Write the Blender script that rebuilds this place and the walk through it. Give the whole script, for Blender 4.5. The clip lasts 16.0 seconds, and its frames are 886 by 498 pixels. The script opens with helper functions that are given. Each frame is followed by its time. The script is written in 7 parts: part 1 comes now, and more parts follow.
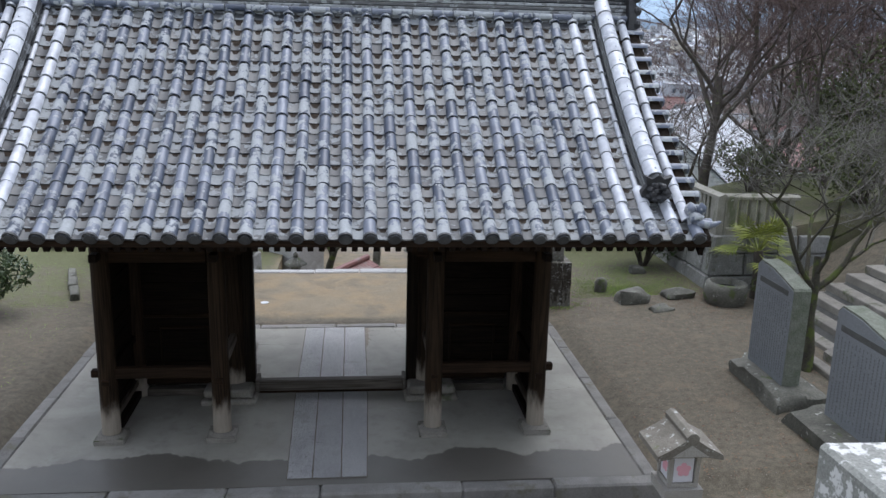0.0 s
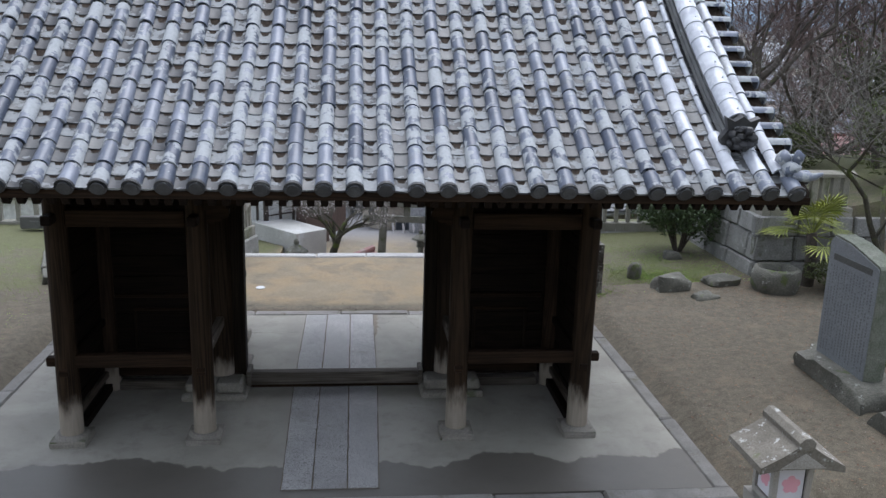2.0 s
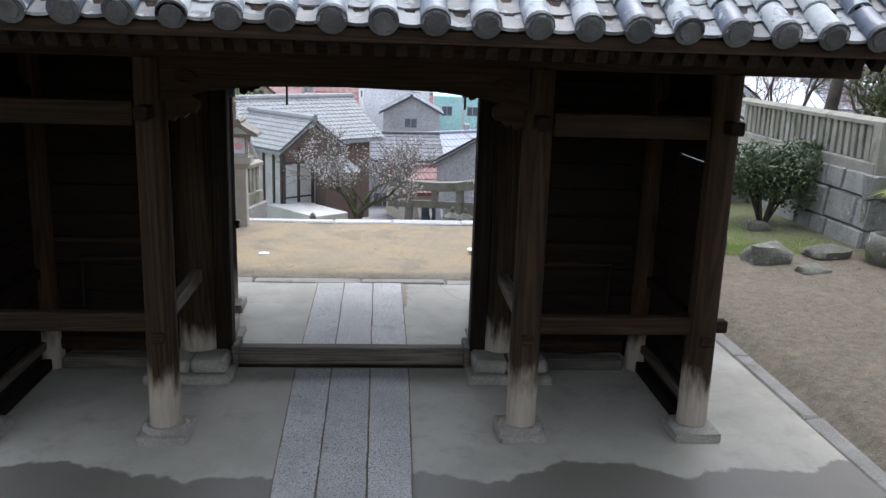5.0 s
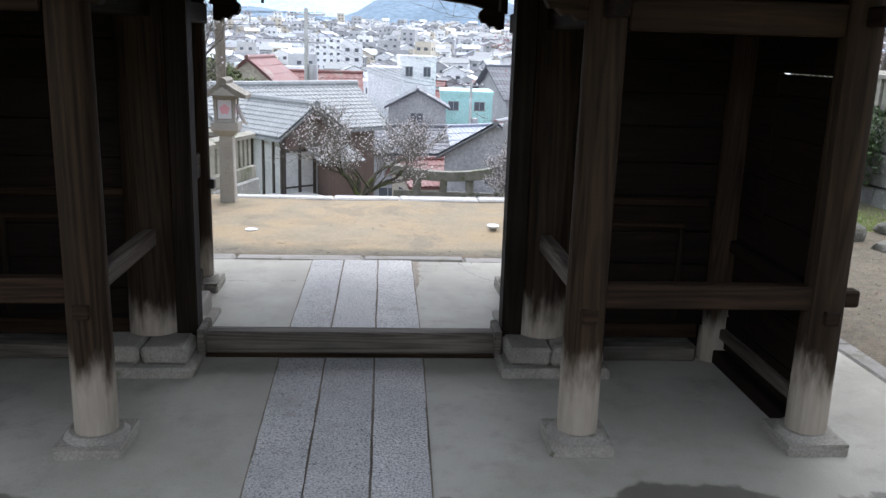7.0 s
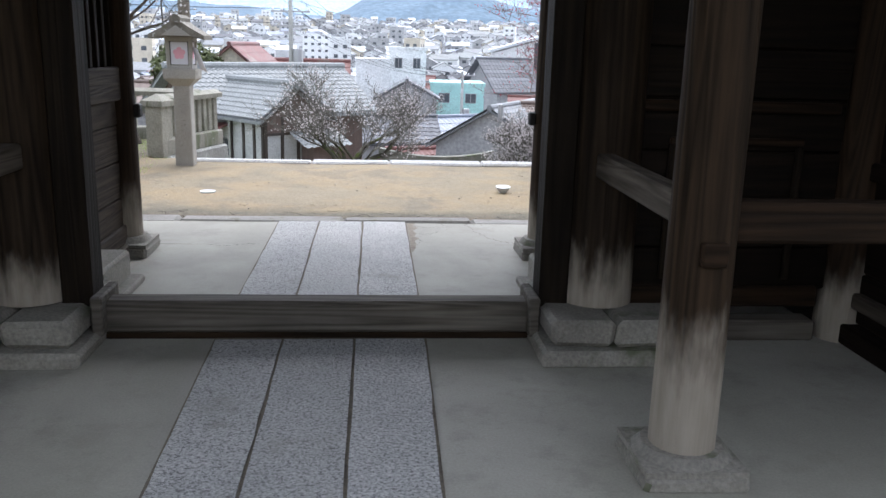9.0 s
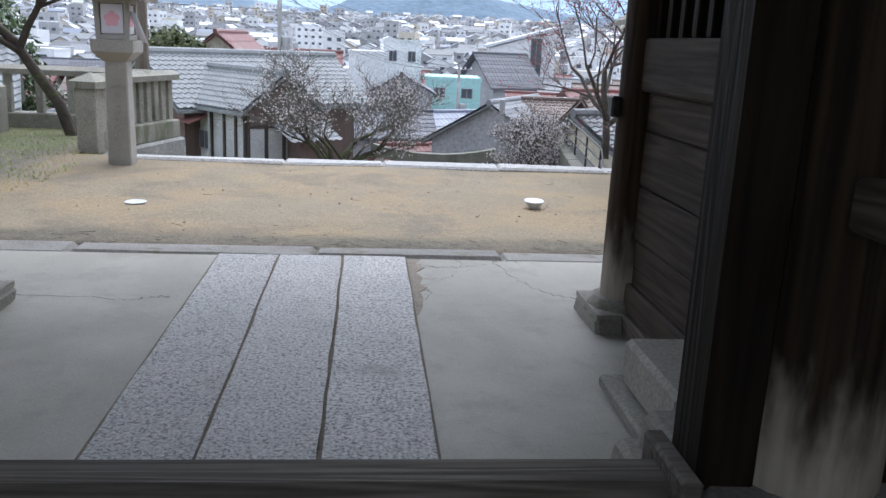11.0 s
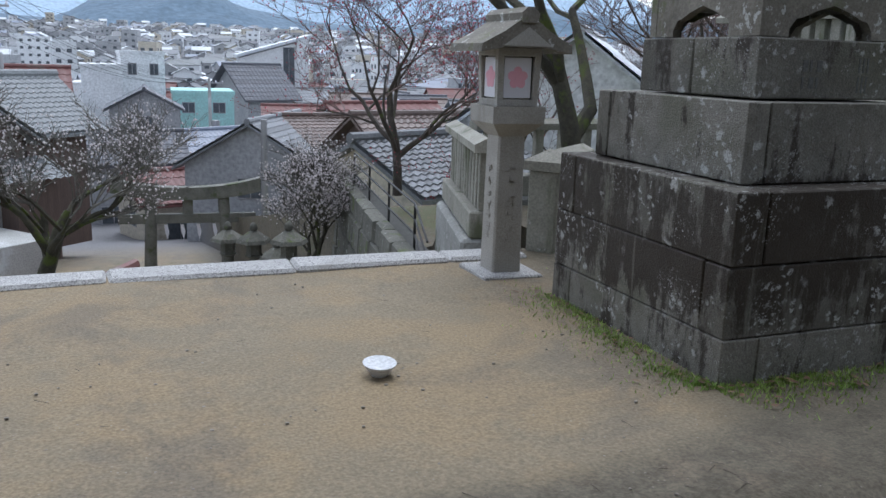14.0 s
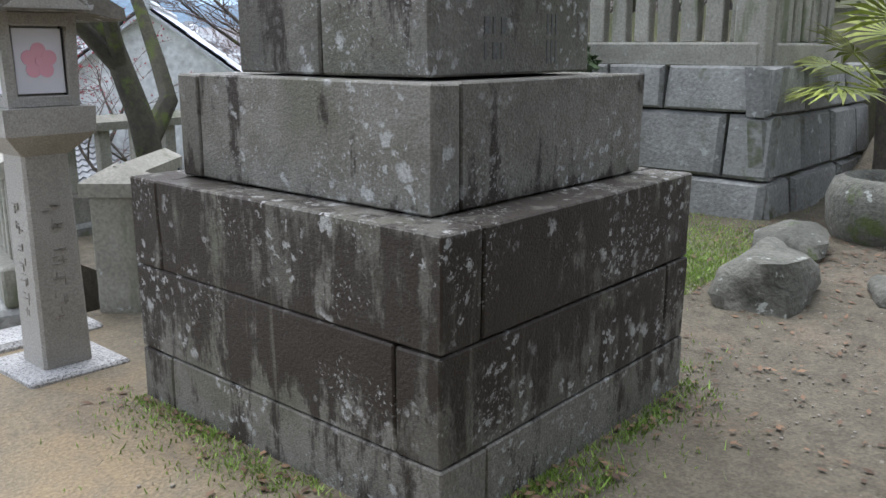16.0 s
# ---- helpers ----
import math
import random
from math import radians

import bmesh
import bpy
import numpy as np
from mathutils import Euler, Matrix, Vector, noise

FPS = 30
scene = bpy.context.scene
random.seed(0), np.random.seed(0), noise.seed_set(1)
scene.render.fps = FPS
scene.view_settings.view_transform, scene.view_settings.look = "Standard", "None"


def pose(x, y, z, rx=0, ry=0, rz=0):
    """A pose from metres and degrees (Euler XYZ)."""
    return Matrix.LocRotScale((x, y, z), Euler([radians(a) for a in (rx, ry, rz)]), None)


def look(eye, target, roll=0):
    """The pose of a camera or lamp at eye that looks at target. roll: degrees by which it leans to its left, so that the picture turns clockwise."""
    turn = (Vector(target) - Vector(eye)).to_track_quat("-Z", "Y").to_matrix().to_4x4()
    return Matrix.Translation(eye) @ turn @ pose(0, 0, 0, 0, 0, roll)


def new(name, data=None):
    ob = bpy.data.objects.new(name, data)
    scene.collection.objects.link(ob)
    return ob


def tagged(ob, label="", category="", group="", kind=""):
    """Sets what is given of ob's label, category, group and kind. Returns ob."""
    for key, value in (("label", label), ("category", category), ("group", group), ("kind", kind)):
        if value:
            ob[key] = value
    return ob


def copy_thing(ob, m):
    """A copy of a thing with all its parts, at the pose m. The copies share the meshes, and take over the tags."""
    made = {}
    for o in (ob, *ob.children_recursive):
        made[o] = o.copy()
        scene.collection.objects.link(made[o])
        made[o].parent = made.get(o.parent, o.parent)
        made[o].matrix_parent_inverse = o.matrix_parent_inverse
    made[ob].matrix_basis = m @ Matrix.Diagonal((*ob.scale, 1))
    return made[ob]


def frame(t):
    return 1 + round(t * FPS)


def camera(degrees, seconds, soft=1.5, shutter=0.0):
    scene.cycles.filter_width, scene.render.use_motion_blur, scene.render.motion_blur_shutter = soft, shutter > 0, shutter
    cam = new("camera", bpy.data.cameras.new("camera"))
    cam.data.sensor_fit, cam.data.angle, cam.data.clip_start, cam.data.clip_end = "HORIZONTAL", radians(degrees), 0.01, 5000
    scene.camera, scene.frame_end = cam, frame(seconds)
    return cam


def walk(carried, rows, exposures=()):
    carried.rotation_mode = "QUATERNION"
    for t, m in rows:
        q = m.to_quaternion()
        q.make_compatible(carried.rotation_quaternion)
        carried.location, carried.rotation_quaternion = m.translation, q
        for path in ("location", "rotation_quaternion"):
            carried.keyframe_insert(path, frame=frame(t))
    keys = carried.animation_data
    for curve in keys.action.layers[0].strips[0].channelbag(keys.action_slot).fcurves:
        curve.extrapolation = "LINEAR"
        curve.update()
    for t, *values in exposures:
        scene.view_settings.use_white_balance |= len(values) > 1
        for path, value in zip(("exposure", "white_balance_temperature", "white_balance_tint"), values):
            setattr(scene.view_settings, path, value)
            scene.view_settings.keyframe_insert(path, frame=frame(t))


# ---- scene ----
# camera and walk
cam = camera(55.8, 16.0)
PATH = [
    (0, (0.353, 0.121, 5.586), (0.568, 2.051, 5.105), 1.5),
    (0.5, (0.322, 0.582, 5.368), (0.542, 2.511, 4.886), 1.6),
    (1, (0.309, 1.045, 5.146), (0.528, 2.974, 4.665), 1.6),
    (1.5, (0.302, 1.502, 4.923), (0.516, 3.431, 4.442), 1.7),
    (2, (0.278, 1.948, 4.697), (0.487, 3.879, 4.218), 1.7),
    (2.5, (0.276, 2.424, 4.466), (0.477, 4.355, 3.987), 1.8),
    (3, (0.292, 2.899, 4.245), (0.485, 4.831, 3.766), 1.7),
    (3.5, (0.275, 3.36, 4.003), (0.461, 5.292, 3.523), 1.7),
    (4, (0.267, 3.834, 3.749), (0.442, 5.769, 3.272), 1.8),
    (6.5, (0.255, 6.028, 2.676), (0.396, 7.967, 2.204), 1.9),
    (7, (0.256, 6.483, 2.48), (0.399, 8.422, 2.009), 1.8),
    (7.5, (0.272, 6.964, 2.241), (0.42, 8.902, 1.77), 2.0),
    (8, (0.283, 7.401, 2.028), (0.439, 9.339, 1.557), 1.9),
    (8.5, (0.292, 7.892, 1.797), (0.456, 9.829, 1.325), 1.5),
    (11, (0.333, 10.918, 1.344), (0.52, 12.85, 0.863), 2.6),
    (11.5, (0.349, 11.553, 1.412), (0.531, 13.484, 0.926), 2.5),
    (12, (0.335, 12.261, 1.456), (0.52, 14.193, 0.974), 2.8),
    (12.5, (0.389, 12.876, 1.496), (0.597, 14.806, 1.018), 2.8),
    (13, (0.417, 13.381, 1.54), (0.723, 15.301, 1.071), 2.8),
    (13.5, (0.461, 13.794, 1.558), (0.949, 15.679, 1.103), 2.4),
    (14, (0.6, 14.249, 1.539), (1.325, 16.059, 1.095), 1.8),
    (14.5, (0.725, 14.733, 1.512), (1.707, 16.419, 1.073), 1.2),
    (15, (0.944, 15.182, 1.484), (2.129, 16.731, 1.043), 1.1),
    (15.5, (1.187, 15.623, 1.49), (2.526, 17.038, 1.038), 0.8),
    (16, (1.631, 15.911, 1.489), (3.103, 17.18, 1.016), 0.1),
]
EXPOSURE = [(0, 0.97, 5950, 12), (2.5, 1.14, 5950, 12), (4, 1.42, 5980, 12), (6.5, 1.8, 6080, 12), (8.5, 1.78, 6080, 12), (11, 1.4, 5850, 12), (11.5, 1.25, 5880, 12), (12.5, 0.92, 5830, 12), (13, 0.86, 5750, 12), (14, 0.85, 5750, 10), (15, 1.1, 5880, 11), (16, 1.62, 6000, 11)]
walk(cam, [(t, look(eye, target, roll)) for t, eye, target, roll in PATH], EXPOSURE)

# overcast daylight: sky and one wide soft sun
world = bpy.data.worlds.new("sky")
scene.world = world
world.use_nodes = True
wn = world.node_tree.nodes
sky = wn.new("ShaderNodeTexSky")
sky.sky_type = "NISHITA"
sky.sun_disc = False
sky.sun_elevation, sky.sun_rotation = radians(48), radians(20)
sky.air_density, sky.dust_density, sky.ozone_density = 1.0, 1.0, 2.0
wn["Background"].inputs["Strength"].default_value = 0.15
# cloud cover: the sky's own light, nearly drained of colour
grey = wn.new("ShaderNodeHueSaturation")
grey.inputs["Saturation"].default_value = 0.25
world.node_tree.links.new(sky.outputs["Color"], grey.inputs["Color"])
world.node_tree.links.new(grey.outputs["Color"], wn["Background"].inputs["Color"])
sun = new("sun", bpy.data.lights.new("sun", "SUN"))
sun.data.energy, sun.data.angle, sun.data.color = 1.0, radians(40), (1.0, 0.97, 0.93)
sun.matrix_world = look((2, 4, 20), (0, 0, 0))

# mesh building helpers
class Build:
    """Collects vertices and faces of one mesh."""

    def __init__(self):
        self.v, self.f = [], []

    def add(self, verts, faces, m=None):
        o = len(self.v)
        self.v += [tuple(m @ Vector(p)) for p in verts] if m else [tuple(p) for p in verts]
        self.f += [tuple(i + o for i in q) for q in faces]
        return self

    def box(self, a, b, c=0.0, m=None, jit=0.0):
        """A box from corner a to corner b with chamfer c, its corners displaced by up to jit."""
        lo, hi = Vector(a), Vector(b)
        mid, half = (lo + hi) / 2, (hi - lo) / 2
        c = min(c, min(half) * 0.45)
        verts, ids, k = [], {}, 0
        for sx in (-1, 1):
            for sy in (-1, 1):
                for sz in (-1, 1):
                    j = Vector([random.uniform(-jit, jit) for _ in range(3)]) if jit else Vector()
                    p = mid + Vector((sx * half.x, sy * half.y, sz * half.z)) + j
                    if c:
                        for ax in range(3):
                            q = p.copy()
                            for o in range(3):
                                if o != ax:
                                    q[o] -= (sx, sy, sz)[o] * c
                            verts.append(q)
                            ids[sx, sy, sz, ax] = k
                            k += 1
                    else:
                        verts.append(p)
                        for ax in range(3):
                            ids[sx, sy, sz, ax] = k
                        k += 1
        faces = []
        for ax in range(3):
            u, w = (ax + 1) % 3, (ax + 2) % 3
            for s in (-1, 1):
                ring = []
                for su, sw in ((-1, -1), (1, -1), (1, 1), (-1, 1)):
                    t = [0, 0, 0]
                    t[ax], t[u], t[w] = s, su, sw
                    ring.append(ids[(*t, ax)])
                faces.append(ring if s > 0 else ring[::-1])
            if c:
                for su in (-1, 1):
                    for sw in (-1, 1):
                        e = []
                        for s in (-1, 1):
                            t = [0, 0, 0]
                            t[ax], t[u], t[w] = s, su, sw
                            e.append((ids[(*t, u)], ids[(*t, w)]))
                        q = [e[0][0], e[1][0], e[1][1], e[0][1]]
                        faces.append(q if su * sw > 0 else q[::-1])
        if c:
            for sx in (-1, 1):
                for sy in (-1, 1):
                    for sz in (-1, 1):
                        q = [ids[sx, sy, sz, i] for i in range(3)]
                        faces.append(q if sx * sy * sz > 0 else q[::-1])
        return self.add(verts, faces, m)

    def tube(self, pts, radii, n=8, caps=True, m=None):
        """A tube through pts with a radius at each."""
        verts, faces = [], []
        pts = [Vector(p) for p in pts]
        side = None
        for i, p in enumerate(pts):
            d = (pts[min(i + 1, len(pts) - 1)] - pts[max(i - 1, 0)]).normalized()
            if side is None:
                side = d.orthogonal().normalized()
            side = (side - d * side.dot(d)).normalized()
            up = d.cross(side)
            for k in range(n):
                a = 2 * math.pi * k / n
                verts.append(p + radii[i] * (math.cos(a) * side + math.sin(a) * up))
        for i in range(len(pts) - 1):
            for k in range(n):
                faces.append((i * n + k, i * n + (k + 1) % n, (i + 1) * n + (k + 1) % n, (i + 1) * n + k))
        if caps:
            faces.append(tuple(range(n))[::-1])
            faces.append(tuple(range((len(pts) - 1) * n, len(pts) * n)))
        return self.add(verts, faces, m)

    def prism(self, outline, axis, a, b, m=None):
        """An outline of (u, v) pairs pushed along axis from a to b; u and v are the other two axes in order."""
        n, verts = len(outline), []
        for w in (a, b):
            for u, v in outline:
                verts.append({"x": (w, u, v), "y": (u, w, v), "z": (u, v, w)}[axis])
        faces = [tuple(range(n)), tuple(range(n, 2 * n))[::-1]]
        faces += [(i, i + n, (i + 1) % n + n, (i + 1) % n) for i in range(n)]
        area = sum(outline[i][0] * outline[(i + 1) % n][1] - outline[(i + 1) % n][0] * outline[i][1] for i in range(n))
        if (area > 0) == (axis != "y"):
            faces = [q[::-1] for q in faces]
        return self.add(verts, faces, m)

    def lathe(self, profile, n=16, m=None):
        """A round body about z from (radius, height) pairs."""
        verts, faces = [], []
        for r, z in profile:
            for k in range(n):
                a = 2 * math.pi * k / n
                verts.append((r * math.cos(a), r * math.sin(a), z))
        for i in range(len(profile) - 1):
            for k in range(n):
                faces.append((i * n + k, i * n + (k + 1) % n, (i + 1) * n + (k + 1) % n, (i + 1) * n + k))
        faces += [tuple(range(n))[::-1], tuple(range((len(profile) - 1) * n, len(profile) * n))]
        return self.add(verts, faces, m)

    def lump(self, c, r, seed=0, rough=0.25, n=10, squash=0.0):
        """A rounded uneven stone or clump with radii r about c."""
        verts, faces, c = [], [], Vector(c)
        rings = max(4, n // 2)
        for i in range(rings + 1):
            th = math.pi * i / rings
            for k in range(n):
                a = 2 * math.pi * k / n
                d = Vector((math.sin(th) * math.cos(a), math.sin(th) * math.sin(a), math.cos(th)))
                s = 1 + rough * noise.noise(d * 1.4 + Vector((seed * 7.3, seed * 1.7, seed * 3.1)))
                q = Vector([max(-1 + squash, min(1 - squash, v)) / (1 - squash) for v in d])
                verts.append(c + Vector((q.x * r[0], q.y * r[1], q.z * r[2])) * s)
        for i in range(rings):
            for k in range(n):
                faces.append((i * n + k, (i + 1) * n + k, (i + 1) * n + (k + 1) % n, i * n + (k + 1) % n))
        return self.add(verts, faces)

    def mesh(self, name, smooth=35):
        me = bpy.data.meshes.new(name)
        me.from_pydata(self.v, [], self.f)
        if smooth:
            me.polygons.foreach_set("use_smooth", [True] * len(me.polygons))
            me.set_sharp_from_angle(angle=radians(smooth))
        me.update()
        return me


def part(name, b, mat, parent=None, label="", smooth=35):
    """One mesh object under a thing or a part; b is a Build or a finished mesh."""
    me = b if isinstance(b, bpy.types.Mesh) else b.mesh(name, smooth)
    if mat and not me.materials:
        me.materials.append(mat)
    ob = new(name, me)
    if parent:
        ob.parent = parent
    return tagged(ob, label)


def thing(name, label, category, at=(0, 0, 0), turn=0, group="", kind=""):
    """An Empty at the base of a thing that parents its parts."""
    ob = new(name)
    ob.matrix_basis = pose(*at, 0, 0, turn)
    ob.empty_display_size = 0.2
    return tagged(ob, label, category, group, kind)


def structure(name, b, mat, label="", category="", smooth=35):
    return tagged(part(name, b, mat, None, "", smooth), label, category, "", "structure")


# materials
class Nodes:
    def __init__(self, name):
        self.mat = bpy.data.materials.new(name)
        self.mat.use_nodes = True
        self.t = self.mat.node_tree
        self.bsdf = self.t.nodes["Principled BSDF"]

    def put(self, kind, **values):
        n = self.t.nodes.new(kind)
        for k, v in values.items():
            setattr(n, k, v)
        return n

    def join(self, a, b):
        self.t.links.new(a, b)

    def feed(self, socket, value):
        if hasattr(value, "is_output"):
            self.join(value, socket)
        else:
            socket.default_value = value

    def position(self, stretch=(1, 1, 1)):
        g = self.put("ShaderNodeNewGeometry")
        m = self.put("ShaderNodeVectorMath", operation="MULTIPLY")
        self.join(g.outputs["Position"], m.inputs[0])
        m.inputs[1].default_value = stretch
        return m.outputs[0]

    def axis(self, name):
        s = self.put("ShaderNodeSeparateXYZ")
        self.join(self.put("ShaderNodeNewGeometry").outputs["Position"], s.inputs[0])
        return s.outputs[name]

    def noise(self, vec, scale, detail=4.0, rough=0.55, distort=0.0):
        n = self.put("ShaderNodeTexNoise")
        self.join(vec, n.inputs["Vector"])
        n.inputs["Scale"].default_value, n.inputs["Detail"].default_value = scale, detail
        n.inputs["Roughness"].default_value, n.inputs["Distortion"].default_value = rough, distort
        return n.outputs["Fac"]

    def math(self, op, a, b=0.0, clamp=False):
        n = self.put("ShaderNodeMath", operation=op, use_clamp=clamp)
        self.feed(n.inputs[0], a)
        self.feed(n.inputs[1], b)
        return n.outputs[0]

    def step(self, value, lo, hi, out0=0.0, out1=1.0):
        n = self.put("ShaderNodeMapRange", interpolation_type="SMOOTHSTEP")
        self.feed(n.inputs[0], value)
        for i, v in enumerate((lo, hi, out0, out1)):
            self.feed(n.inputs[i + 1], v)
        return n.outputs[0]

    def ramp(self, value, colours):
        n = self.put("ShaderNodeValToRGB")
        self.feed(n.inputs[0], value)
        e = n.color_ramp.elements
        while len(e) < len(colours):
            e.new(0.5)
        for i, c in enumerate(colours):
            e[i].position = 0.28 + 0.44 * i / max(1, len(colours) - 1)
            e[i].color = (*c, 1)
        return n.outputs[0]

    def mix(self, fac, a, b, mode="MIX"):
        n = self.put("ShaderNodeMix", data_type="RGBA", blend_type=mode)
        self.feed(n.inputs[0], fac)
        for s, v in ((n.inputs[6], a), (n.inputs[7], b)):
            self.feed(s, (*v, 1) if isinstance(v, tuple) and len(v) == 3 else v)
        return n.outputs[2]

    def chance(self):
        """A number per object and per island."""
        a = self.put("ShaderNodeObjectInfo").outputs["Random"]
        b = self.put("ShaderNodeNewGeometry").outputs["Random Per Island"]
        return self.math("FRACT", self.math("ADD", a, b))

    def finish(self, colour, rough, bump=None, depth=0.01, metal=0.0):
        self.feed(self.bsdf.inputs["Base Color"], colour)
        self.feed(self.bsdf.inputs["Roughness"], rough)
        self.bsdf.inputs["Metallic"].default_value = metal
        if bump is not None:
            n = self.put("ShaderNodeBump")
            n.inputs["Strength"].default_value, n.inputs["Distance"].default_value = 0.7, depth
            self.join(bump, n.inputs["Height"])
            self.join(n.outputs[0], self.bsdf.inputs["Normal"])
        return self.mat


def surface(name, colours, scale=3.0, fine=45.0, rough=0.8, depth=0.006, stretch=(1, 1, 1), vary=0.0, spots=(), contrast=0.3, metal=0.0):
    """A surface with large and fine variation; spots: (colour, scale, threshold, softness[, stretch])."""
    n = Nodes(name)
    p = n.position(stretch)
    big, small = n.noise(p, scale, 5.0, 0.6, 0.3), n.noise(p, fine, 3.0)
    col = n.ramp(big, colours)
    col = n.mix(1.0, col, n.ramp(small, [(1 - contrast,) * 3, (1 + contrast * 0.5,) * 3]), "MULTIPLY")
    if vary:
        v = n.step(n.chance(), 0, 1, 1 - vary, 1 + vary * 0.8)
        h = n.put("ShaderNodeHueSaturation")
        n.join(v, h.inputs["Value"])
        n.join(col, h.inputs["Color"])
        col = h.outputs[0]
    for s in spots:
        q = n.position(s[4]) if len(s) > 4 else n.position()
        if vary:
            o = n.put("ShaderNodeVectorMath", operation="ADD")
            n.join(q, o.inputs[0])
            n.join(n.math("MULTIPLY", n.chance(), 31.0), o.inputs[1])
            q = o.outputs[0]
        col = n.mix(n.step(n.noise(q, s[1], 4.0, 0.65), s[2], s[2] + s[3]), col, s[0])
    return n.finish(col, n.step(big, 0.3, 0.7, rough - 0.08, min(1, rough + 0.08)), n.math("ADD", small, n.math("MULTIPLY", big, 0.6)), depth, metal)


def plain(name, colour, rough=0.5, metal=0.0, glow=0.0):
    n = Nodes(name)
    n.bsdf.inputs["Emission Strength"].default_value = glow
    n.bsdf.inputs["Emission Color"].default_value = (*colour, 1)
    return n.finish((*colour, 1), rough, n.noise(n.position(), 30.0), 0.001, metal)


def timber(name, axis, dark, light, bleach=0.0, rough=0.75):
    """Old timber with its grain along axis; bleach: height of the pale worn foot, which has an uneven edge."""
    st = {"x": (0.25, 5, 5), "y": (5, 0.25, 5), "z": (5, 5, 0.25)}[axis]
    n = Nodes(name)
    n.bsdf.inputs["Specular IOR Level"].default_value = 0.12
    p = n.position(st)
    off = n.put("ShaderNodeVectorMath", operation="ADD")
    n.join(p, off.inputs[0])
    n.join(n.math("MULTIPLY", n.chance(), 17.0), off.inputs[1])
    p = off.outputs[0]
    rings = n.noise(p, 0.8, 2.0, 0.45, 0.9)
    lines = n.math("PINGPONG", n.math("MULTIPLY", rings, 22.0), 1.0)
    fibre = n.noise(p, 9.0, 4.0)
    col = n.ramp(n.math("ADD", n.math("MULTIPLY", lines, 0.3), n.math("MULTIPLY", fibre, 0.72)), [dark, light])
    col = n.mix(1.0, col, n.ramp(n.noise(n.position(), 1.3, 4.0), [(0.7, 0.7, 0.7), (1.15, 1.12, 1.08)]), "MULTIPLY")
    if bleach:
        z = n.math("ADD", n.math("SUBTRACT", n.axis("Z"), bleach), n.math("MULTIPLY", n.noise(n.position((4, 4, 1.2)), 2.0, 4.0), -0.7))
        pale = n.mix(n.noise(n.position((9, 9, 0.8)), 4.0, 4.0), (0.26, 0.225, 0.18), (0.46, 0.41, 0.345))
        col = n.mix(n.step(z, -0.30, 0.04, 0.85, 0.0), col, pale)
    return n.finish(col, rough, n.math("ADD", n.math("MULTIPLY", lines, 0.5), fibre), 0.005)

# palette
def ground_material():
    n = Nodes("earth_and_grass")
    p = n.position()
    big, mid, small = n.noise(p, 0.45, 5.0, 0.6), n.noise(p, 3.0, 5.0, 0.65), n.noise(p, 60.0, 3.0)
    sand = n.put("ShaderNodeAttribute", attribute_name="sand").outputs["Fac"]
    grass = n.put("ShaderNodeAttribute", attribute_name="grass").outputs["Fac"]
    town = n.put("ShaderNodeAttribute", attribute_name="town").outputs["Fac"]
    soil = n.mix(n.step(n.noise(p, 8.0, 6.0, 0.75), 0.30, 0.70), (0.098, 0.085, 0.060), (0.170, 0.147, 0.106))
    pale = n.mix(mid, (0.205, 0.166, 0.108), (0.275, 0.229, 0.155))
    pale = n.mix(n.step(n.noise(p, 1.1, 5.0, 0.65), 0.42, 0.62, 0.0, 0.8), pale, (0.295, 0.222, 0.128))
    pale = n.mix(n.step(n.noise(p, 0.8, 6.0, 0.7, 0.6), 0.49, 0.64, 0.0, 0.6), pale, (0.15, 0.127, 0.098))
    soil = n.mix(n.step(n.noise(p, 1.6, 6.0, 0.7), 0.52, 0.66, 0.0, 0.5), soil, (0.21, 0.165, 0.115))
    col = n.mix(n.step(n.math("ADD", sand, n.math("MULTIPLY", big, 0.5)), 0.55, 1.0), soil, pale)
    green = n.mix(n.noise(p, 9.0, 4.0), (0.075, 0.088, 0.032), (0.165, 0.165, 0.075))
    col = n.mix(n.step(n.math("ADD", grass, n.math("MULTIPLY", n.noise(p, 1.8, 6.0, 0.7), 0.9)), 0.78, 1.12), col, green)
    street = n.mix(mid, (0.16, 0.16, 0.17), (0.26, 0.26, 0.27))
    col = n.mix(town, col, street)
    col = n.mix(1.0, col, n.ramp(small, [(0.64, 0.64, 0.64), (1.18, 1.18, 1.18)]), "MULTIPLY")
    pebble = n.put("ShaderNodeTexVoronoi")
    n.join(p, pebble.inputs["Vector"])
    pebble.inputs["Scale"].default_value = 26.0
    chip = n.math("MULTIPLY", n.step(pebble.outputs["Distance"], 0.16, 0.08), n.step(n.noise(p, 5.0), 0.5, 0.62))
    col = n.mix(n.math("MULTIPLY", chip, 0.6), col, (0.34, 0.31, 0.27))
    return n.finish(col, 0.92, n.math("ADD", small, n.math("MULTIPLY", mid, 1.5)), 0.012)


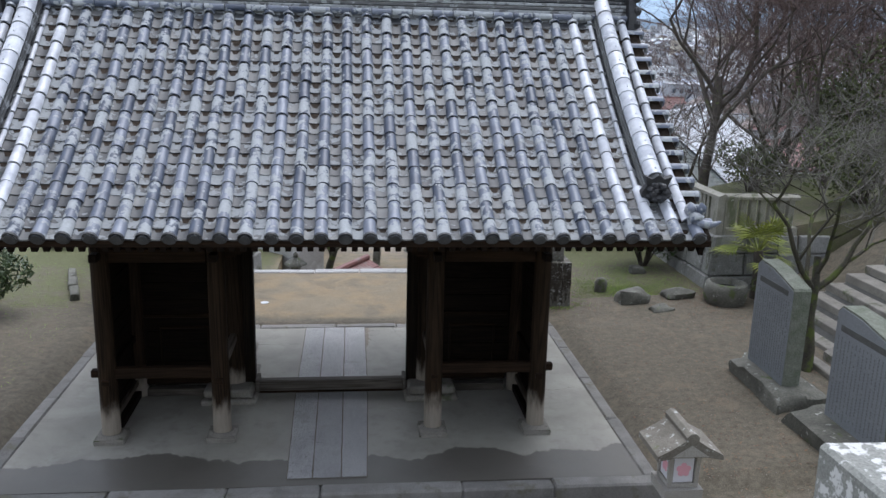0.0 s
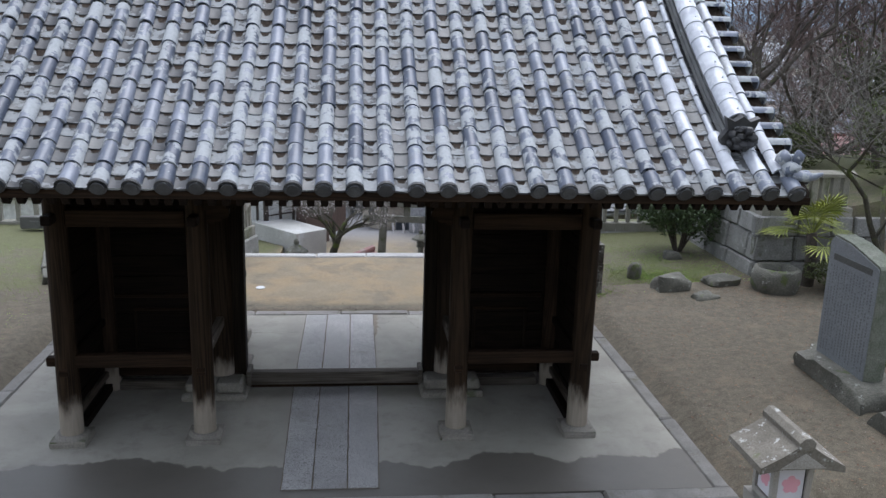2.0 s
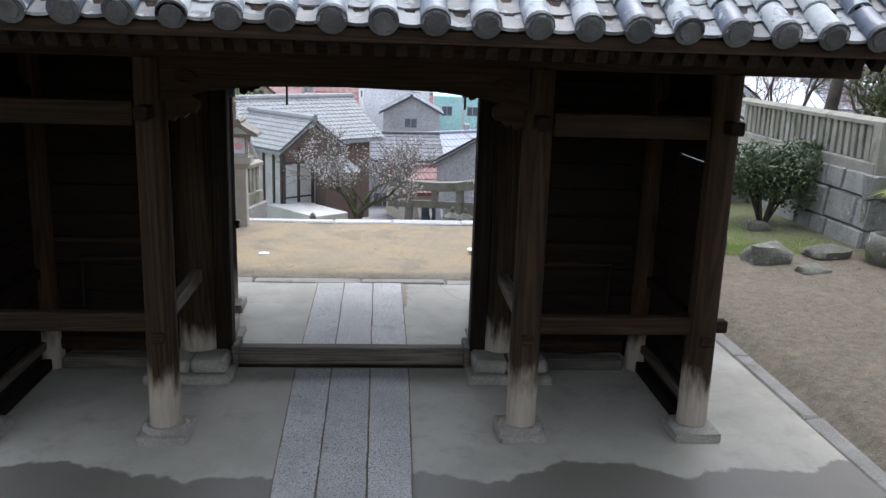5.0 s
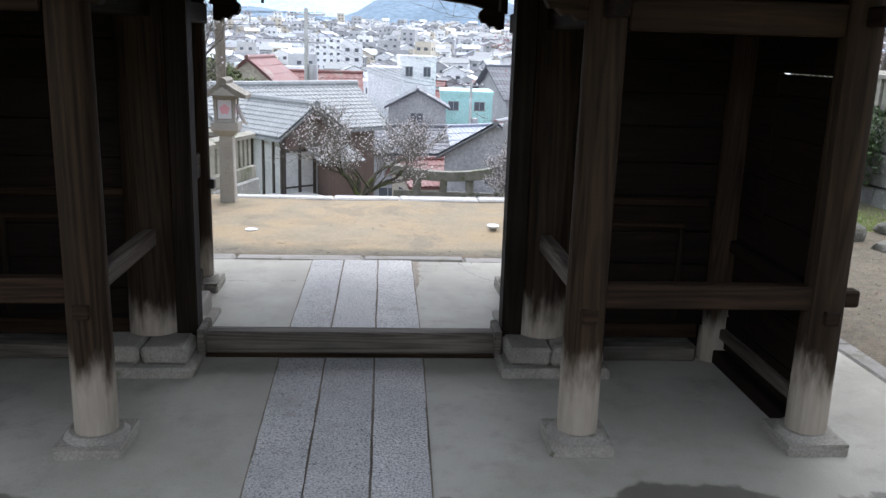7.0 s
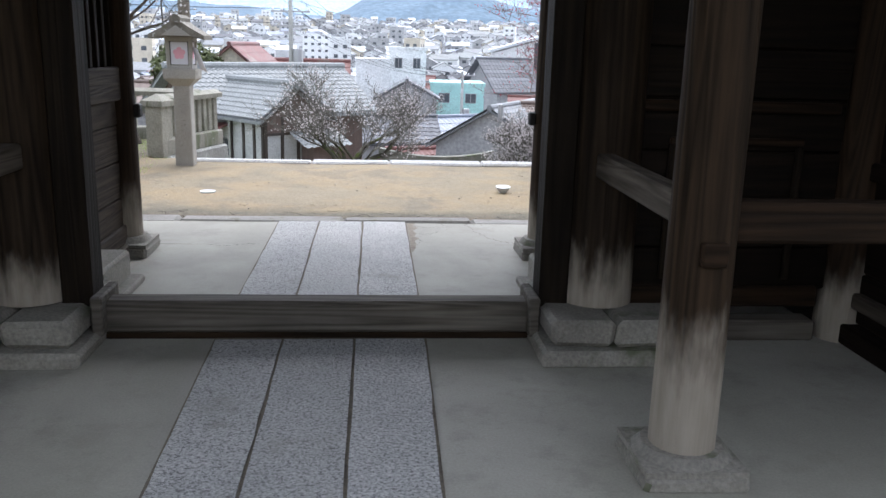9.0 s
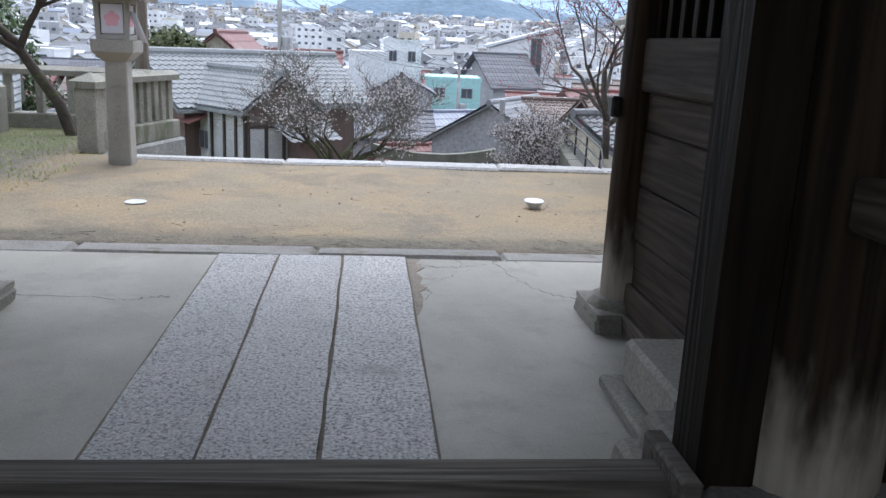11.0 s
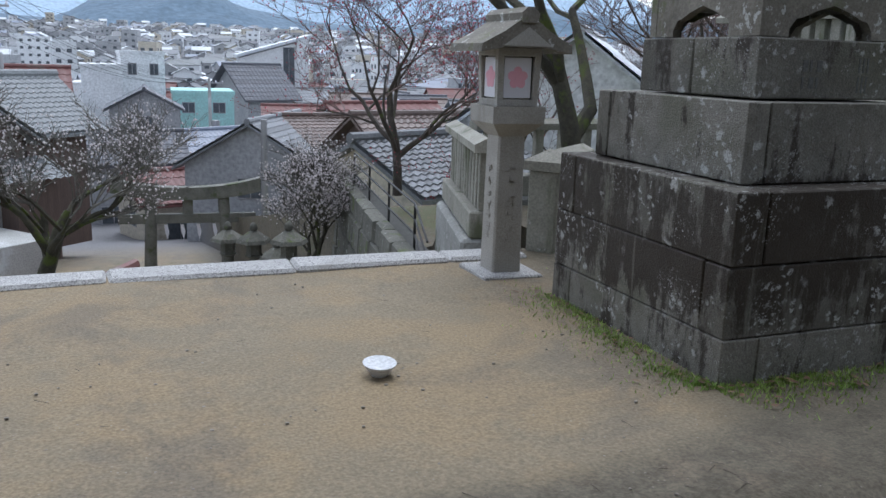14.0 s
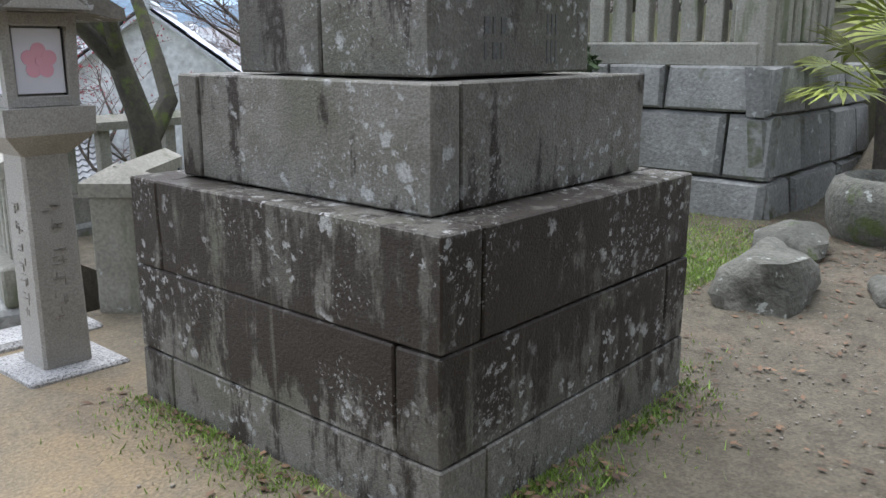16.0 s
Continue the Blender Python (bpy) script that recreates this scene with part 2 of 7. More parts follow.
def concrete_material():
    """Trowelled concrete floor, wet along its front edge where rain blows in."""
    n = Nodes("trowelled_concrete")
    p = n.position()
    big, mid, small = n.noise(p, 0.7, 5.0, 0.6, 0.4), n.noise(p, 4.0, 5.0, 0.6), n.noise(p, 90.0, 3.0)
    col = n.mix(n.step(big, 0.3, 0.7), (0.285, 0.272, 0.228), (0.40, 0.384, 0.33))
    col = n.mix(n.step(n.noise(p, 3.2, 7.0, 0.72), 0.48, 0.68, 0.0, 0.5), col, (0.235, 0.222, 0.185))
    col = n.mix(n.step(n.noise(p, 14.0, 5.0, 0.7), 0.58, 0.70, 0.0, 0.3), col, (0.22, 0.21, 0.18))
    col = n.mix(1.0, col, n.ramp(small, [(0.88, 0.88, 0.88), (1.06, 1.06, 1.06)]), "MULTIPLY")
    edge = n.math("ADD", n.axis("Y"), n.math("MULTIPLY", n.noise(n.position((1, 0.15, 1)), 1.0, 4.0, 0.55), -1.1))
    edge = n.math("ADD", edge, n.math("MULTIPLY", n.noise(p, 9.0, 3.0), -0.12))
    wet = n.step(edge, 10.10, 10.15, 1.0, 0.0)
    col = n.mix(n.math("MULTIPLY", wet, 0.82), col, (0.085, 0.076, 0.062))
    return n.finish(col, n.step(wet, 0, 1, 0.72, 0.55), n.math("ADD", n.math("MULTIPLY", small, 0.4), mid), 0.004)


def roof_tile_material(name, base, pale, lichen, gloss):
    n = Nodes(name)
    r = n.chance()
    q = n.put("ShaderNodeVectorMath", operation="ADD")
    n.join(n.position(), q.inputs[0])
    n.join(n.math("MULTIPLY", r, 23.0), q.inputs[1])
    q = q.outputs[0]
    col = n.mix(n.step(r, 0.0, 1.0), base, pale)
    col = n.mix(1.0, col, n.ramp(n.noise(q, 5.0, 4.0), [(0.72, 0.72, 0.74), (1.2, 1.2, 1.18)]), "MULTIPLY")
    r2 = n.math("FRACT", n.math("MULTIPLY", r, 7.31))
    amount = n.step(r2, 0.0, 1.0, 0.70 - lichen * 0.1, 0.44)
    patch = n.step(n.math("SUBTRACT", n.noise(q, 7.0, 5.0, 0.6), amount), -0.02, 0.03)
    crust = n.mix(n.noise(q, 30.0, 3.0), (0.28, 0.30, 0.31), (0.50, 0.52, 0.53))
    col = n.mix(n.math("MULTIPLY", patch, lichen), col, crust)
    moss = n.step(n.noise(n.position(), 2.1, 5.0, 0.7), 0.60, 0.72, 0.0, 0.25)
    col = n.mix(moss, col, (0.16, 0.155, 0.09))
    rough = n.step(patch, 0, 1, gloss, 0.85)
    return n.finish(col, rough, n.math("ADD", n.noise(q, 26.0, 3.0), n.math("MULTIPLY", patch, 0.8)), 0.004)


def pedestal_material():
    """Old pedestal stone: brown-black algae runs on the lower blocks, pale lichen in uneven colonies."""
    n = Nodes("weathered_pedestal_stone")
    p = n.position()
    big, mid, small = n.noise(p, 2.0, 5.0, 0.6), n.noise(p, 9.0, 5.0, 0.65), n.noise(p, 90.0, 4.0)
    tone = n.math("ADD", big, n.math("MULTIPLY", n.math("SUBTRACT", n.chance(), 0.5), 0.28))
    col = n.mix(n.step(tone, 0.3, 0.7), (0.10, 0.093, 0.075), (0.22, 0.208, 0.178))
    col = n.mix(n.step(mid, 0.45, 0.65, 0.0, 0.4), col, (0.10, 0.085, 0.062))
    col = n.mix(n.step(n.noise(p, 1.4, 4.0), 0.50, 0.66, 0.0, 0.5), col, (0.082, 0.084, 0.045))
    # algae grows in a belt on the second and third courses and runs down in tongues
    z = n.axis("Z")
    belt = n.math("MULTIPLY", n.step(z, 0.10, 0.52), n.step(z, 1.02, 0.90))
    runs = n.math("ADD", n.math("MULTIPLY", n.noise(n.position((1, 1, 0.22)), 8.0, 8.0, 0.72), 0.5), n.math("MULTIPLY", n.noise(p, 1.25, 6.0, 0.72), 0.55))
    runs = n.math("ADD", runs, n.math("MULTIPLY", belt, 0.108))
    col = n.mix(n.step(runs, 0.545, 0.615, 0.0, 0.96), col, (0.013, 0.0085, 0.0055))
    col = n.mix(n.step(n.math("SUBTRACT", runs, n.math("MULTIPLY", small, 0.1)), 0.50, 0.58, 0.0, 0.55), col, (0.050, 0.036, 0.022))
    drip = n.math("MULTIPLY", n.step(n.noise(n.position((1, 1, 0.06)), 16.0, 3.0, 0.5), 0.60, 0.68), n.step(n.noise(p, 1.7, 3.0), 0.48, 0.58))
    col = n.mix(n.math("MULTIPLY", drip, 0.35), col, (0.24, 0.24, 0.19))
    warp = n.put("ShaderNodeVectorMath", operation="ADD")
    n.join(p, warp.inputs[0])
    n.join(n.math("MULTIPLY", n.noise(p, 14.0, 4.0, 0.7), 0.16), warp.inputs[1])
    for scale, lo, hi, a0, a1, amount in ((7.0, 0.30, 0.24, 0.56, 0.62, 0.9), (17.0, 0.34, 0.25, 0.50, 0.60, 0.85), (42.0, 0.31, 0.22, 0.50, 0.62, 0.75)):
        v = n.put("ShaderNodeTexVoronoi")
        n.join(warp.outputs[0], v.inputs["Vector"])
        v.inputs["Scale"].default_value = scale
        spread = n.math("SUBTRACT", v.outputs["Distance"], n.math("MULTIPLY", n.noise(p, 40.0, 4.0, 0.7), 0.22))
        disc = n.math("MULTIPLY", n.step(spread, lo - 0.1, hi - 0.16), n.step(n.noise(p, 2.1 + scale * 0.03, 3.0), a0, a1))
        col = n.mix(n.math("MULTIPLY", disc, amount), col, (0.46, 0.46, 0.44))
    col = n.mix(1.0, col, n.ramp(small, [(0.66, 0.66, 0.66), (1.18, 1.18, 1.18)]), "MULTIPLY")
    return n.finish(col, n.step(big, 0.3, 0.7, 0.6, 0.8), n.math("ADD", small, n.math("ADD", big, mid)), 0.008)


EARTH = ground_material()
CONCRETE = concrete_material()
KERB = surface("kerb_granite", [(0.20, 0.19, 0.172), (0.33, 0.318, 0.295)], 3.0, 80.0, 0.85, 0.008, vary=0.15, spots=[((0.17, 0.16, 0.12), 3.0, 0.56, 0.12)])
GRANITE = surface("split_granite", [(0.40, 0.395, 0.385), (0.56, 0.55, 0.535)], 1.6, 75.0, 0.78, 0.005, vary=0.08, spots=[((0.17, 0.167, 0.162), 70.0, 0.54, 0.06), ((0.27, 0.26, 0.23), 1.5, 0.58, 0.2), ((0.15, 0.145, 0.135), 18.0, 0.66, 0.03)], contrast=0.5)
STEPSTONE = surface("step_stone", [(0.19, 0.175, 0.15), (0.33, 0.31, 0.27)], 2.0, 60.0, 0.85, 0.006, vary=0.1, spots=[((0.11, 0.12, 0.07), 2.2, 0.56, 0.14)])
PEDESTAL = pedestal_material()
LANTERN = surface("lantern_granite", [(0.34, 0.32, 0.28), (0.46, 0.44, 0.40)], 2.5, 120.0, 0.82, 0.003, spots=[((0.20, 0.19, 0.15), 2.4, 0.57, 0.2, (1, 1, 0.3))])
ROOFSTONE = surface("mossy_lantern_stone", [(0.14, 0.125, 0.10), (0.27, 0.25, 0.21)], 4.0, 60.0, 0.88, 0.006, spots=[((0.46, 0.46, 0.43), 13.0, 0.60, 0.05), ((0.13, 0.14, 0.07), 3.0, 0.58, 0.12)])
STELE = surface("slate_grey_stele", [(0.235, 0.25, 0.27), (0.31, 0.325, 0.34)], 1.5, 70.0, 0.7, 0.002, spots=[((0.18, 0.20, 0.17), 2.0, 0.6, 0.2)])
STELE_SIDE = surface("mossy_stele_side", [(0.12, 0.14, 0.095), (0.25, 0.26, 0.22)], 6.0, 40.0, 0.9, 0.015)
CARVED_PALE = surface("shallow_carving", [(0.27, 0.255, 0.225), (0.35, 0.33, 0.295)], 6.0, 60.0, 0.9)
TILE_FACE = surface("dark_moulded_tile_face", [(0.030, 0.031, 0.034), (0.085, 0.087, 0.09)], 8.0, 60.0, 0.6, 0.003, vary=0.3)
# dark tone carries the shade of cut strokes and the drain hole
CARVED = surface("carved_shadowed_stone", [(0.10, 0.10, 0.095), (0.15, 0.15, 0.14)], 6.0, 60.0, 0.9)
BOULDER = surface("mossy_boulder", [(0.085, 0.085, 0.068), (0.20, 0.195, 0.165)], 3.0, 30.0, 0.9, 0.02, vary=0.15, spots=[((0.37, 0.38, 0.34), 9.0, 0.62, 0.05), ((0.10, 0.125, 0.045), 2.5, 0.58, 0.1)])
WALLSTONE = surface("fieldstone", [(0.20, 0.20, 0.185), (0.36, 0.36, 0.34)], 1.5, 30.0, 0.9, 0.015, vary=0.18, spots=[((0.43, 0.44, 0.42), 8.0, 0.61, 0.06), ((0.12, 0.13, 0.08), 2.0, 0.57, 0.12)])
FENCESTONE = surface("fence_stone", [(0.24, 0.23, 0.19), (0.38, 0.365, 0.31)], 3.0, 50.0, 0.88, 0.006, vary=0.12, spots=[((0.13, 0.14, 0.085), 3.0, 0.54, 0.14, (1, 1, 0.3)), ((0.40, 0.40, 0.37), 12.0, 0.64, 0.07)])
CORE = surface("rubble_core", [(0.05, 0.05, 0.045), (0.10, 0.10, 0.09)], 3.0, 30.0, 0.95)
POST_WOOD = timber("column_timber", "z", (0.012, 0.008, 0.005), (0.042, 0.027, 0.016), 0.30)
POST_DIM = timber("sheltered_column_timber", "z", (0.016, 0.010, 0.007), (0.044, 0.028, 0.017), 0.14)
# upright and deep timbers carry the gate's inner shade in their darker colours
DARK_Z = timber("shaded_upright_timber", "z", (0.007, 0.005, 0.0035), (0.020, 0.014, 0.009))
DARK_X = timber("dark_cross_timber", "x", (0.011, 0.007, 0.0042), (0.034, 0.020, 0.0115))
DARK_Y = timber("shaded_deep_timber", "y", (0.005, 0.0035, 0.0025), (0.016, 0.010, 0.007))
RAIL_Y = timber("worn_rail_timber", "y", (0.055, 0.045, 0.036), (0.14, 0.12, 0.10))
PLANK_Y = timber("grey_plank_timber", "y", (0.022, 0.016, 0.012), (0.064, 0.049, 0.038))
# near-black boards: the shade inside the bays is part of this colour
SHADED_PLANK_X = timber("shaded_plank_timber", "x", (0.004, 0.003, 0.002), (0.014, 0.009, 0.006))
SILL_X = timber("worn_sill_timber", "x", (0.07, 0.062, 0.052), (0.16, 0.145, 0.125))
IRON = surface("black_iron", [(0.012, 0.012, 0.013), (0.03, 0.028, 0.026)], 6.0, 60.0, 0.55, 0.002)
ROUND_TILE = roof_tile_material("round_roof_tile", (0.066, 0.082, 0.118), (0.20, 0.222, 0.275), 0.95, 0.32)
FLAT_TILE = roof_tile_material("flat_roof_tile", (0.038, 0.041, 0.046), (0.165, 0.168, 0.165), 0.7, 0.46)
NEW_TILE = roof_tile_material("newer_silvery_tile", (0.52, 0.545, 0.60), (0.68, 0.70, 0.74), 0.06, 0.25)
ORNAMENT = surface("dark_fired_ornament", [(0.018, 0.018, 0.020), (0.05, 0.05, 0.052)], 8.0, 50.0, 0.5, 0.004)
PAPER = plain("white_lantern_paper", (0.74, 0.73, 0.77), 0.8)
PINK = plain("pink_print", (0.80, 0.42, 0.49), 0.8)
PLATE_TIN = surface("dull_white_enamel", [(0.50, 0.52, 0.54), (0.66, 0.67, 0.69)], 8.0, 60.0, 0.45, 0.001)

# terrain
def ramp01(v, a, b):
    t = max(0.0, min(1.0, (v - a) / (b - a)))
    return t * t * (3 - 2 * t)


def line(v, *pts):
    """Piecewise linear height through (v, h) pairs."""
    if v <= pts[0][0]:
        return pts[0][1]
    for (a, p), (b, q) in zip(pts, pts[1:]):
        if v <= b:
            return p + (q - p) * (v - a) / (b - a)
    return pts[-1][1]


def far_level(y):
    return line(y, (20.62, -0.06), (20.63, -0.5), (36, -5.4), (46, -5.9), (60, -8.2), (100, -11), (200, -12.5), (420, -5.5), (1000, 24), (1150, 28), (4000, 60))


def terrain(x, y):
    if y < 7.2:
        return line(y, (-30, 6.3), (-5.5, 6.3), (6.6, -0.02), (7.2, -0.18))
    z = -0.06 if y > 16.2 else -0.03
    if y < 9.8:
        z = -0.18
    z += 0.10 * ramp01(x, 4.7, 8) + 0.12 * ramp01(-x, 4.6, 8)
    if y > 7.2:
        z += 1.34 * ramp01(x, 8.85, 9.0) * ramp01(y, 18.45, 18.6)
        z += 1.9 * ramp01(x, 9.6, 13.6) * (1 - ramp01(y, 18.2, 18.45)) * ramp01(y, 8, 12) + 0.6 * ramp01(x, 9.6, 13.6) * ramp01(y, 18.45, 18.6)
        z += 3.0 * ramp01(x, 14, 40) + 1.0 * ramp01(-x, 9, 30)
    if y > 20.6:
        f = far_level(y)
        if -2.9 < x < 4.35:
            return f
        if x <= -2.9:
            side = line(y, (20.6, z), (23.4, z), (24.0, -2.2), (30, -4.0), (46, -4.6), (60, -8.2), (4000, -14))
        else:
            hold = 1.2 * ramp01(x, 8.8, 8.9) + 23.4
            side = line(y, (20.6, z), (hold, z), (hold + 0.8, -1.05), (30 + hold - 23.4, -1.4), (52, -5.8), (70, -8.4), (4000, -14))
        return max(min(z, side), f) if y < 60 else f
    return z


def cuts(*runs):
    out = []
    for a, b, n in runs:
        out += [a + (b - a) * i / n for i in range(n)]
    return out + [runs[-1][1]]


def ground_sheet():
    xs = cuts((-3500, -300, 8), (-300, -60, 8), (-60, -12, 12), (-12, -5, 14), (-5, -2.91, 10), (-2.91, -2.89, 1), (-2.89, 4.34, 28), (4.34, 4.36, 1), (4.36, 8.8, 21), (8.8, 9.1, 3), (9.1, 14, 18), (14, 60, 16), (60, 300, 8), (300, 3500, 8))
    ys = cuts((-800, -30, 5), (-30, -5.5, 4), (-5.5, 6.6, 10), (6.6, 7.2, 1), (7.2, 18.4, 52), (18.4, 18.65, 3), (18.65, 20.6, 8), (20.6, 20.62, 1), (20.62, 20.64, 1), (20.64, 24, 14), (24, 60, 36), (60, 420, 24), (420, 1000, 6), (1000, 4000, 8))
    b = Build()
    grass, sand, town = [], [], []
    for y in ys:
        for x in xs:
            bump = 0.018 * noise.noise(Vector((x * 0.9, y * 0.9, 0))) if 7.3 < y < 20.4 else 0.0
            inside = abs(x) < 4.6 and 9.7 < y < 16.4
            b.v.append((x, y, terrain(x, y) + bump - (0.12 if inside else 0)))
            g = 0.06
            g += 0.40 * ramp01(x, 5.0, 6.0) * ramp01(y, 17.6, 18.6) + 0.25 * ramp01(x, 5, 6) * (1 - ramp01(y, 9, 12))
            g += 0.24 * ramp01(-x, 5.0, 6.2) + 0.26 * ramp01(-x, 2.6, 3.6) * ramp01(y, 16.6, 18)
            g += 0.12 * ramp01(x, 10, 14) + (0.3 if y < 7 or y > 20.7 else 0)
            grass.append(min(1.0, g))
            sand.append(ramp01(y, 16.4, 17.3) * (1 - 0.75 * ramp01(x, 2.0, 4.6)) * (1 - 0.8 * ramp01(-x, 2.4, 3.6)))
            town.append(ramp01(y, 40, 58))
    w = len(xs)
    b.f = [(j * w + i, j * w + i + 1, (j + 1) * w + i + 1, (j + 1) * w + i) for j in range(len(ys) - 1) for i in range(w - 1)]
    me = b.mesh("ground", 50)
    for key, data in (("grass", grass), ("sand", sand), ("town", town)):
        me.attributes.new(key, "FLOAT", "POINT").data.foreach_set("value", data)
    structure("ground", me, EARTH, "bare sandy earth with thin grass and fallen leaves", "ground")


ground_sheet()

# gate platform: concrete bed with granite kerb stones and three lines of slabs
PX, PY0, PY1 = 4.45, 9.72, 16.28
SOIL_JOINT = surface("earth_filled_joint", [(0.12, 0.10, 0.075), (0.20, 0.17, 0.13)], 6, 60, 0.95)
CRACK = surface("crack_dirt", [(0.11, 0.098, 0.08), (0.19, 0.175, 0.145)], 6, 60, 0.95)
deck = structure("platform", Build().box((-PX + 0.22, PY0 + 0.24, -0.4), (PX - 0.22, PY1 - 0.24, 0.0)), CONCRETE, "trowelled grey concrete platform under the gate, wet at its front edge", "floor")


def kerb_run(parent, axis, a, b, c0, c1, z0, z1, step, mat, name="kerb_stone"):
    t = a
    while t < b - 0.02:
        e = min(b, t + step * random.uniform(0.75, 1.25))
        if b - e < 0.4:
            e = b
        k = Build()
        lo, hi = (t + 0.004, c0, z0), (e - 0.004, c1, z1 + random.uniform(-0.006, 0.006))
        if axis == "y":
            lo, hi = (c0, t + 0.004, z0), (c1, e - 0.004, hi[2])
        k.box(lo, hi, 0.026, jit=0.010)
        part(name, k, mat, parent, smooth=0)
        t = e


for args in (("x", -PX, PX, PY0, PY0 + 0.238), ("x", -PX, PX, PY1 - 0.238, PY1), ("y", PY0 + 0.24, PY1 - 0.24, -PX, -PX + 0.216), ("y", PY0 + 0.24, PY1 - 0.24, PX - 0.216, PX)):
    kerb_run(deck, *args, -0.35, 0.006, 1.5, KERB)

SLAB_X = (-0.565, -0.195, 0.2, 0.597)
NEAR_X = (-0.505, -0.172, 0.205, 0.545)
slab_rnd = random.Random(8)
for i in range(3):
    for y0, y1, n0, n1 in ((10.13, 12.86, NEAR_X, SLAB_X), (13.06, 16.03, SLAB_X, SLAB_X)):
        # sawn slab with slightly uneven long edges
        n = 14
        left = [(n0[i] + (n1[i] - n0[i]) * k / n + 0.008 + slab_rnd.uniform(-0.004, 0.004), y0 + (y1 - y0) * k / n) for k in range(n + 1)]
        right = [(n0[i + 1] + (n1[i + 1] - n0[i + 1]) * k / n - 0.008 + slab_rnd.uniform(-0.004, 0.004), y0 + (y1 - y0) * k / n) for k in range(n + 1)]
        part("paving_slab", Build().prism(left[::-1] + right, "z", -0.1, 0.012 + 0.002 * i), GRANITE, deck, smooth=0)
# joints of dark earth between the slabs
part("slab_bedding", Build().prism([(-0.51, 10.125), (0.55, 10.125), (0.602, 12.9), (0.602, 16.032), (-0.57, 16.032), (-0.57, 12.9)], "z", -0.1, 0.0045), SOIL_JOINT, deck)

# shrinkage cracks in the concrete
crack_rnd = random.Random(12)
for path in ([(1.16, 16.03), (1.14, 15.94), (1.22, 15.61), (1.3, 15.42), (1.41, 15.3), (1.52, 15.23)], [(0.66, 15.92), (0.75, 15.84), (0.93, 15.84), (1.14, 15.96)], [(0.64, 15.59), (0.8, 15.6), (1.02, 15.85)],
             [(0.62, 15.42), (0.71, 15.47), (0.81, 15.6)], [(0.67, 15.17), (0.7, 15.34), (0.63, 15.38)], [(1.15, 16.0), (1.29, 16.03), (1.29, 15.94)], [(0.91, 16.03), (0.95, 15.83)],
             [(-1.6, 15.2), (-0.94, 15.1), (-0.81, 15.11), (-0.71, 15.17), (-0.59, 15.16)], [(3.3, 12.9), (3.7, 12.8), (4.2, 12.95)]):
    pts = []
    for (a, c), (d, e) in zip(path, path[1:]):
        pts += [(a + (d - a) * t / 6 + crack_rnd.gauss(0, 0.012), c + (e - c) * t / 6 + crack_rnd.gauss(0, 0.012)) for t in range(6)]
    ws = [crack_rnd.uniform(0.0015, 0.004) for _ in pts]
    part("crack", Build().add([(x + s * w, y2 + s * w, 0.0022) for (x, y2), w in zip(pts, ws) for s in (-1, 1)], [(2 * k, 2 * k + 1, 2 * k + 3, 2 * k + 2) for k in range(len(pts) - 1)]), CRACK, deck, "thin dark crack")

# crumbled mortar along the slab edge
crumble = [(0.606, 14.9), (0.64, 15.05), (0.655, 15.2), (0.645, 15.32), (0.69, 15.41), (0.648, 15.48), (0.675, 15.6), (0.642, 15.72), (0.70, 15.83), (0.652, 15.92), (0.685, 16.03), (0.606, 16.03)]
part("crumbled_mortar", Build().prism(crumble, "z", -0.01, 0.003), surface("tan_mortar", [(0.22, 0.185, 0.14), (0.34, 0.30, 0.245)], 9, 70, 0.95), deck, "crumbled tan mortar patch")

# terrace edge kerb
edge = structure("terrace_edge", Build().box((-2.25, 20.32, -0.5), (3.75, 20.6, -0.07)), CORE, "pale granite kerb along the top of the stairs", "kerb")
kerb_run(edge, "x", -2.3, 3.8, 20.3, 20.62, -0.45, -0.03, 1.4, GRANITE)

# stairs that come down to the gate
flight = structure("stairs", Build().prism([(-5.4, 0), (-5.4, 6.2), (8.4, -0.2), (8.4, -0.4)], "x", -2.2, 2.8), CORE, "worn stone steps down to the gate", "stairs")
for i in range(35):
    z = -0.18 + 0.178 * (i + 1)
    y = 8.55 - 0.385 * (i + 1)
    part("stone_step", Build().box((-2.25, y, z - 0.25), (2.85, y + 0.46, z), 0.012, jit=0.006), STEPSTONE, flight, smooth=0)
tagged(structure("forecourt_paving", Build().box((-2.4, 8.3, -0.5), (3.0, 9.7, -0.13), 0.01), STEPSTONE), "worn paving between stairs and gate", "paving")
# steps down beyond the terrace
lower = structure("lower_stairs", Build().prism([(20.63, -1.2), (20.63, -0.6), (36, -5.6), (36, -6.4)], "x", -2.2, 3.7), CORE, "stone steps down from the terrace towards the town", "stairs")
for i in range(28):
    z = -0.2 - 0.178 * (i + 1)
    part("stone_step", Build().box((-2.2, 20.63 + 0.53 * i, z - 0.25), (3.7, 21.25 + 0.53 * i, z), 0.012, jit=0.006), STEPSTONE, lower, smooth=0)

# the gate
gate = thing("temple_gate", "dark timber temple gate with lichened grey tile roof, bleached column feet", "gate", (0, 0, 0))
COL_X = (-3.03, -1.5, 1.52, 3.05)
FRONT, MAIN, REAR = 11.4, 12.95, 14.88
REAR_X = (-3.1, -1.60, 1.66, 3.1)
RIDGE_Y, EAVE_Y = 13.0, 9.42


def bed(u):
    """Height of the roof bed at u metres in from the eave."""
    return 3.365 + 0.568 * u + 0.05 * u * u


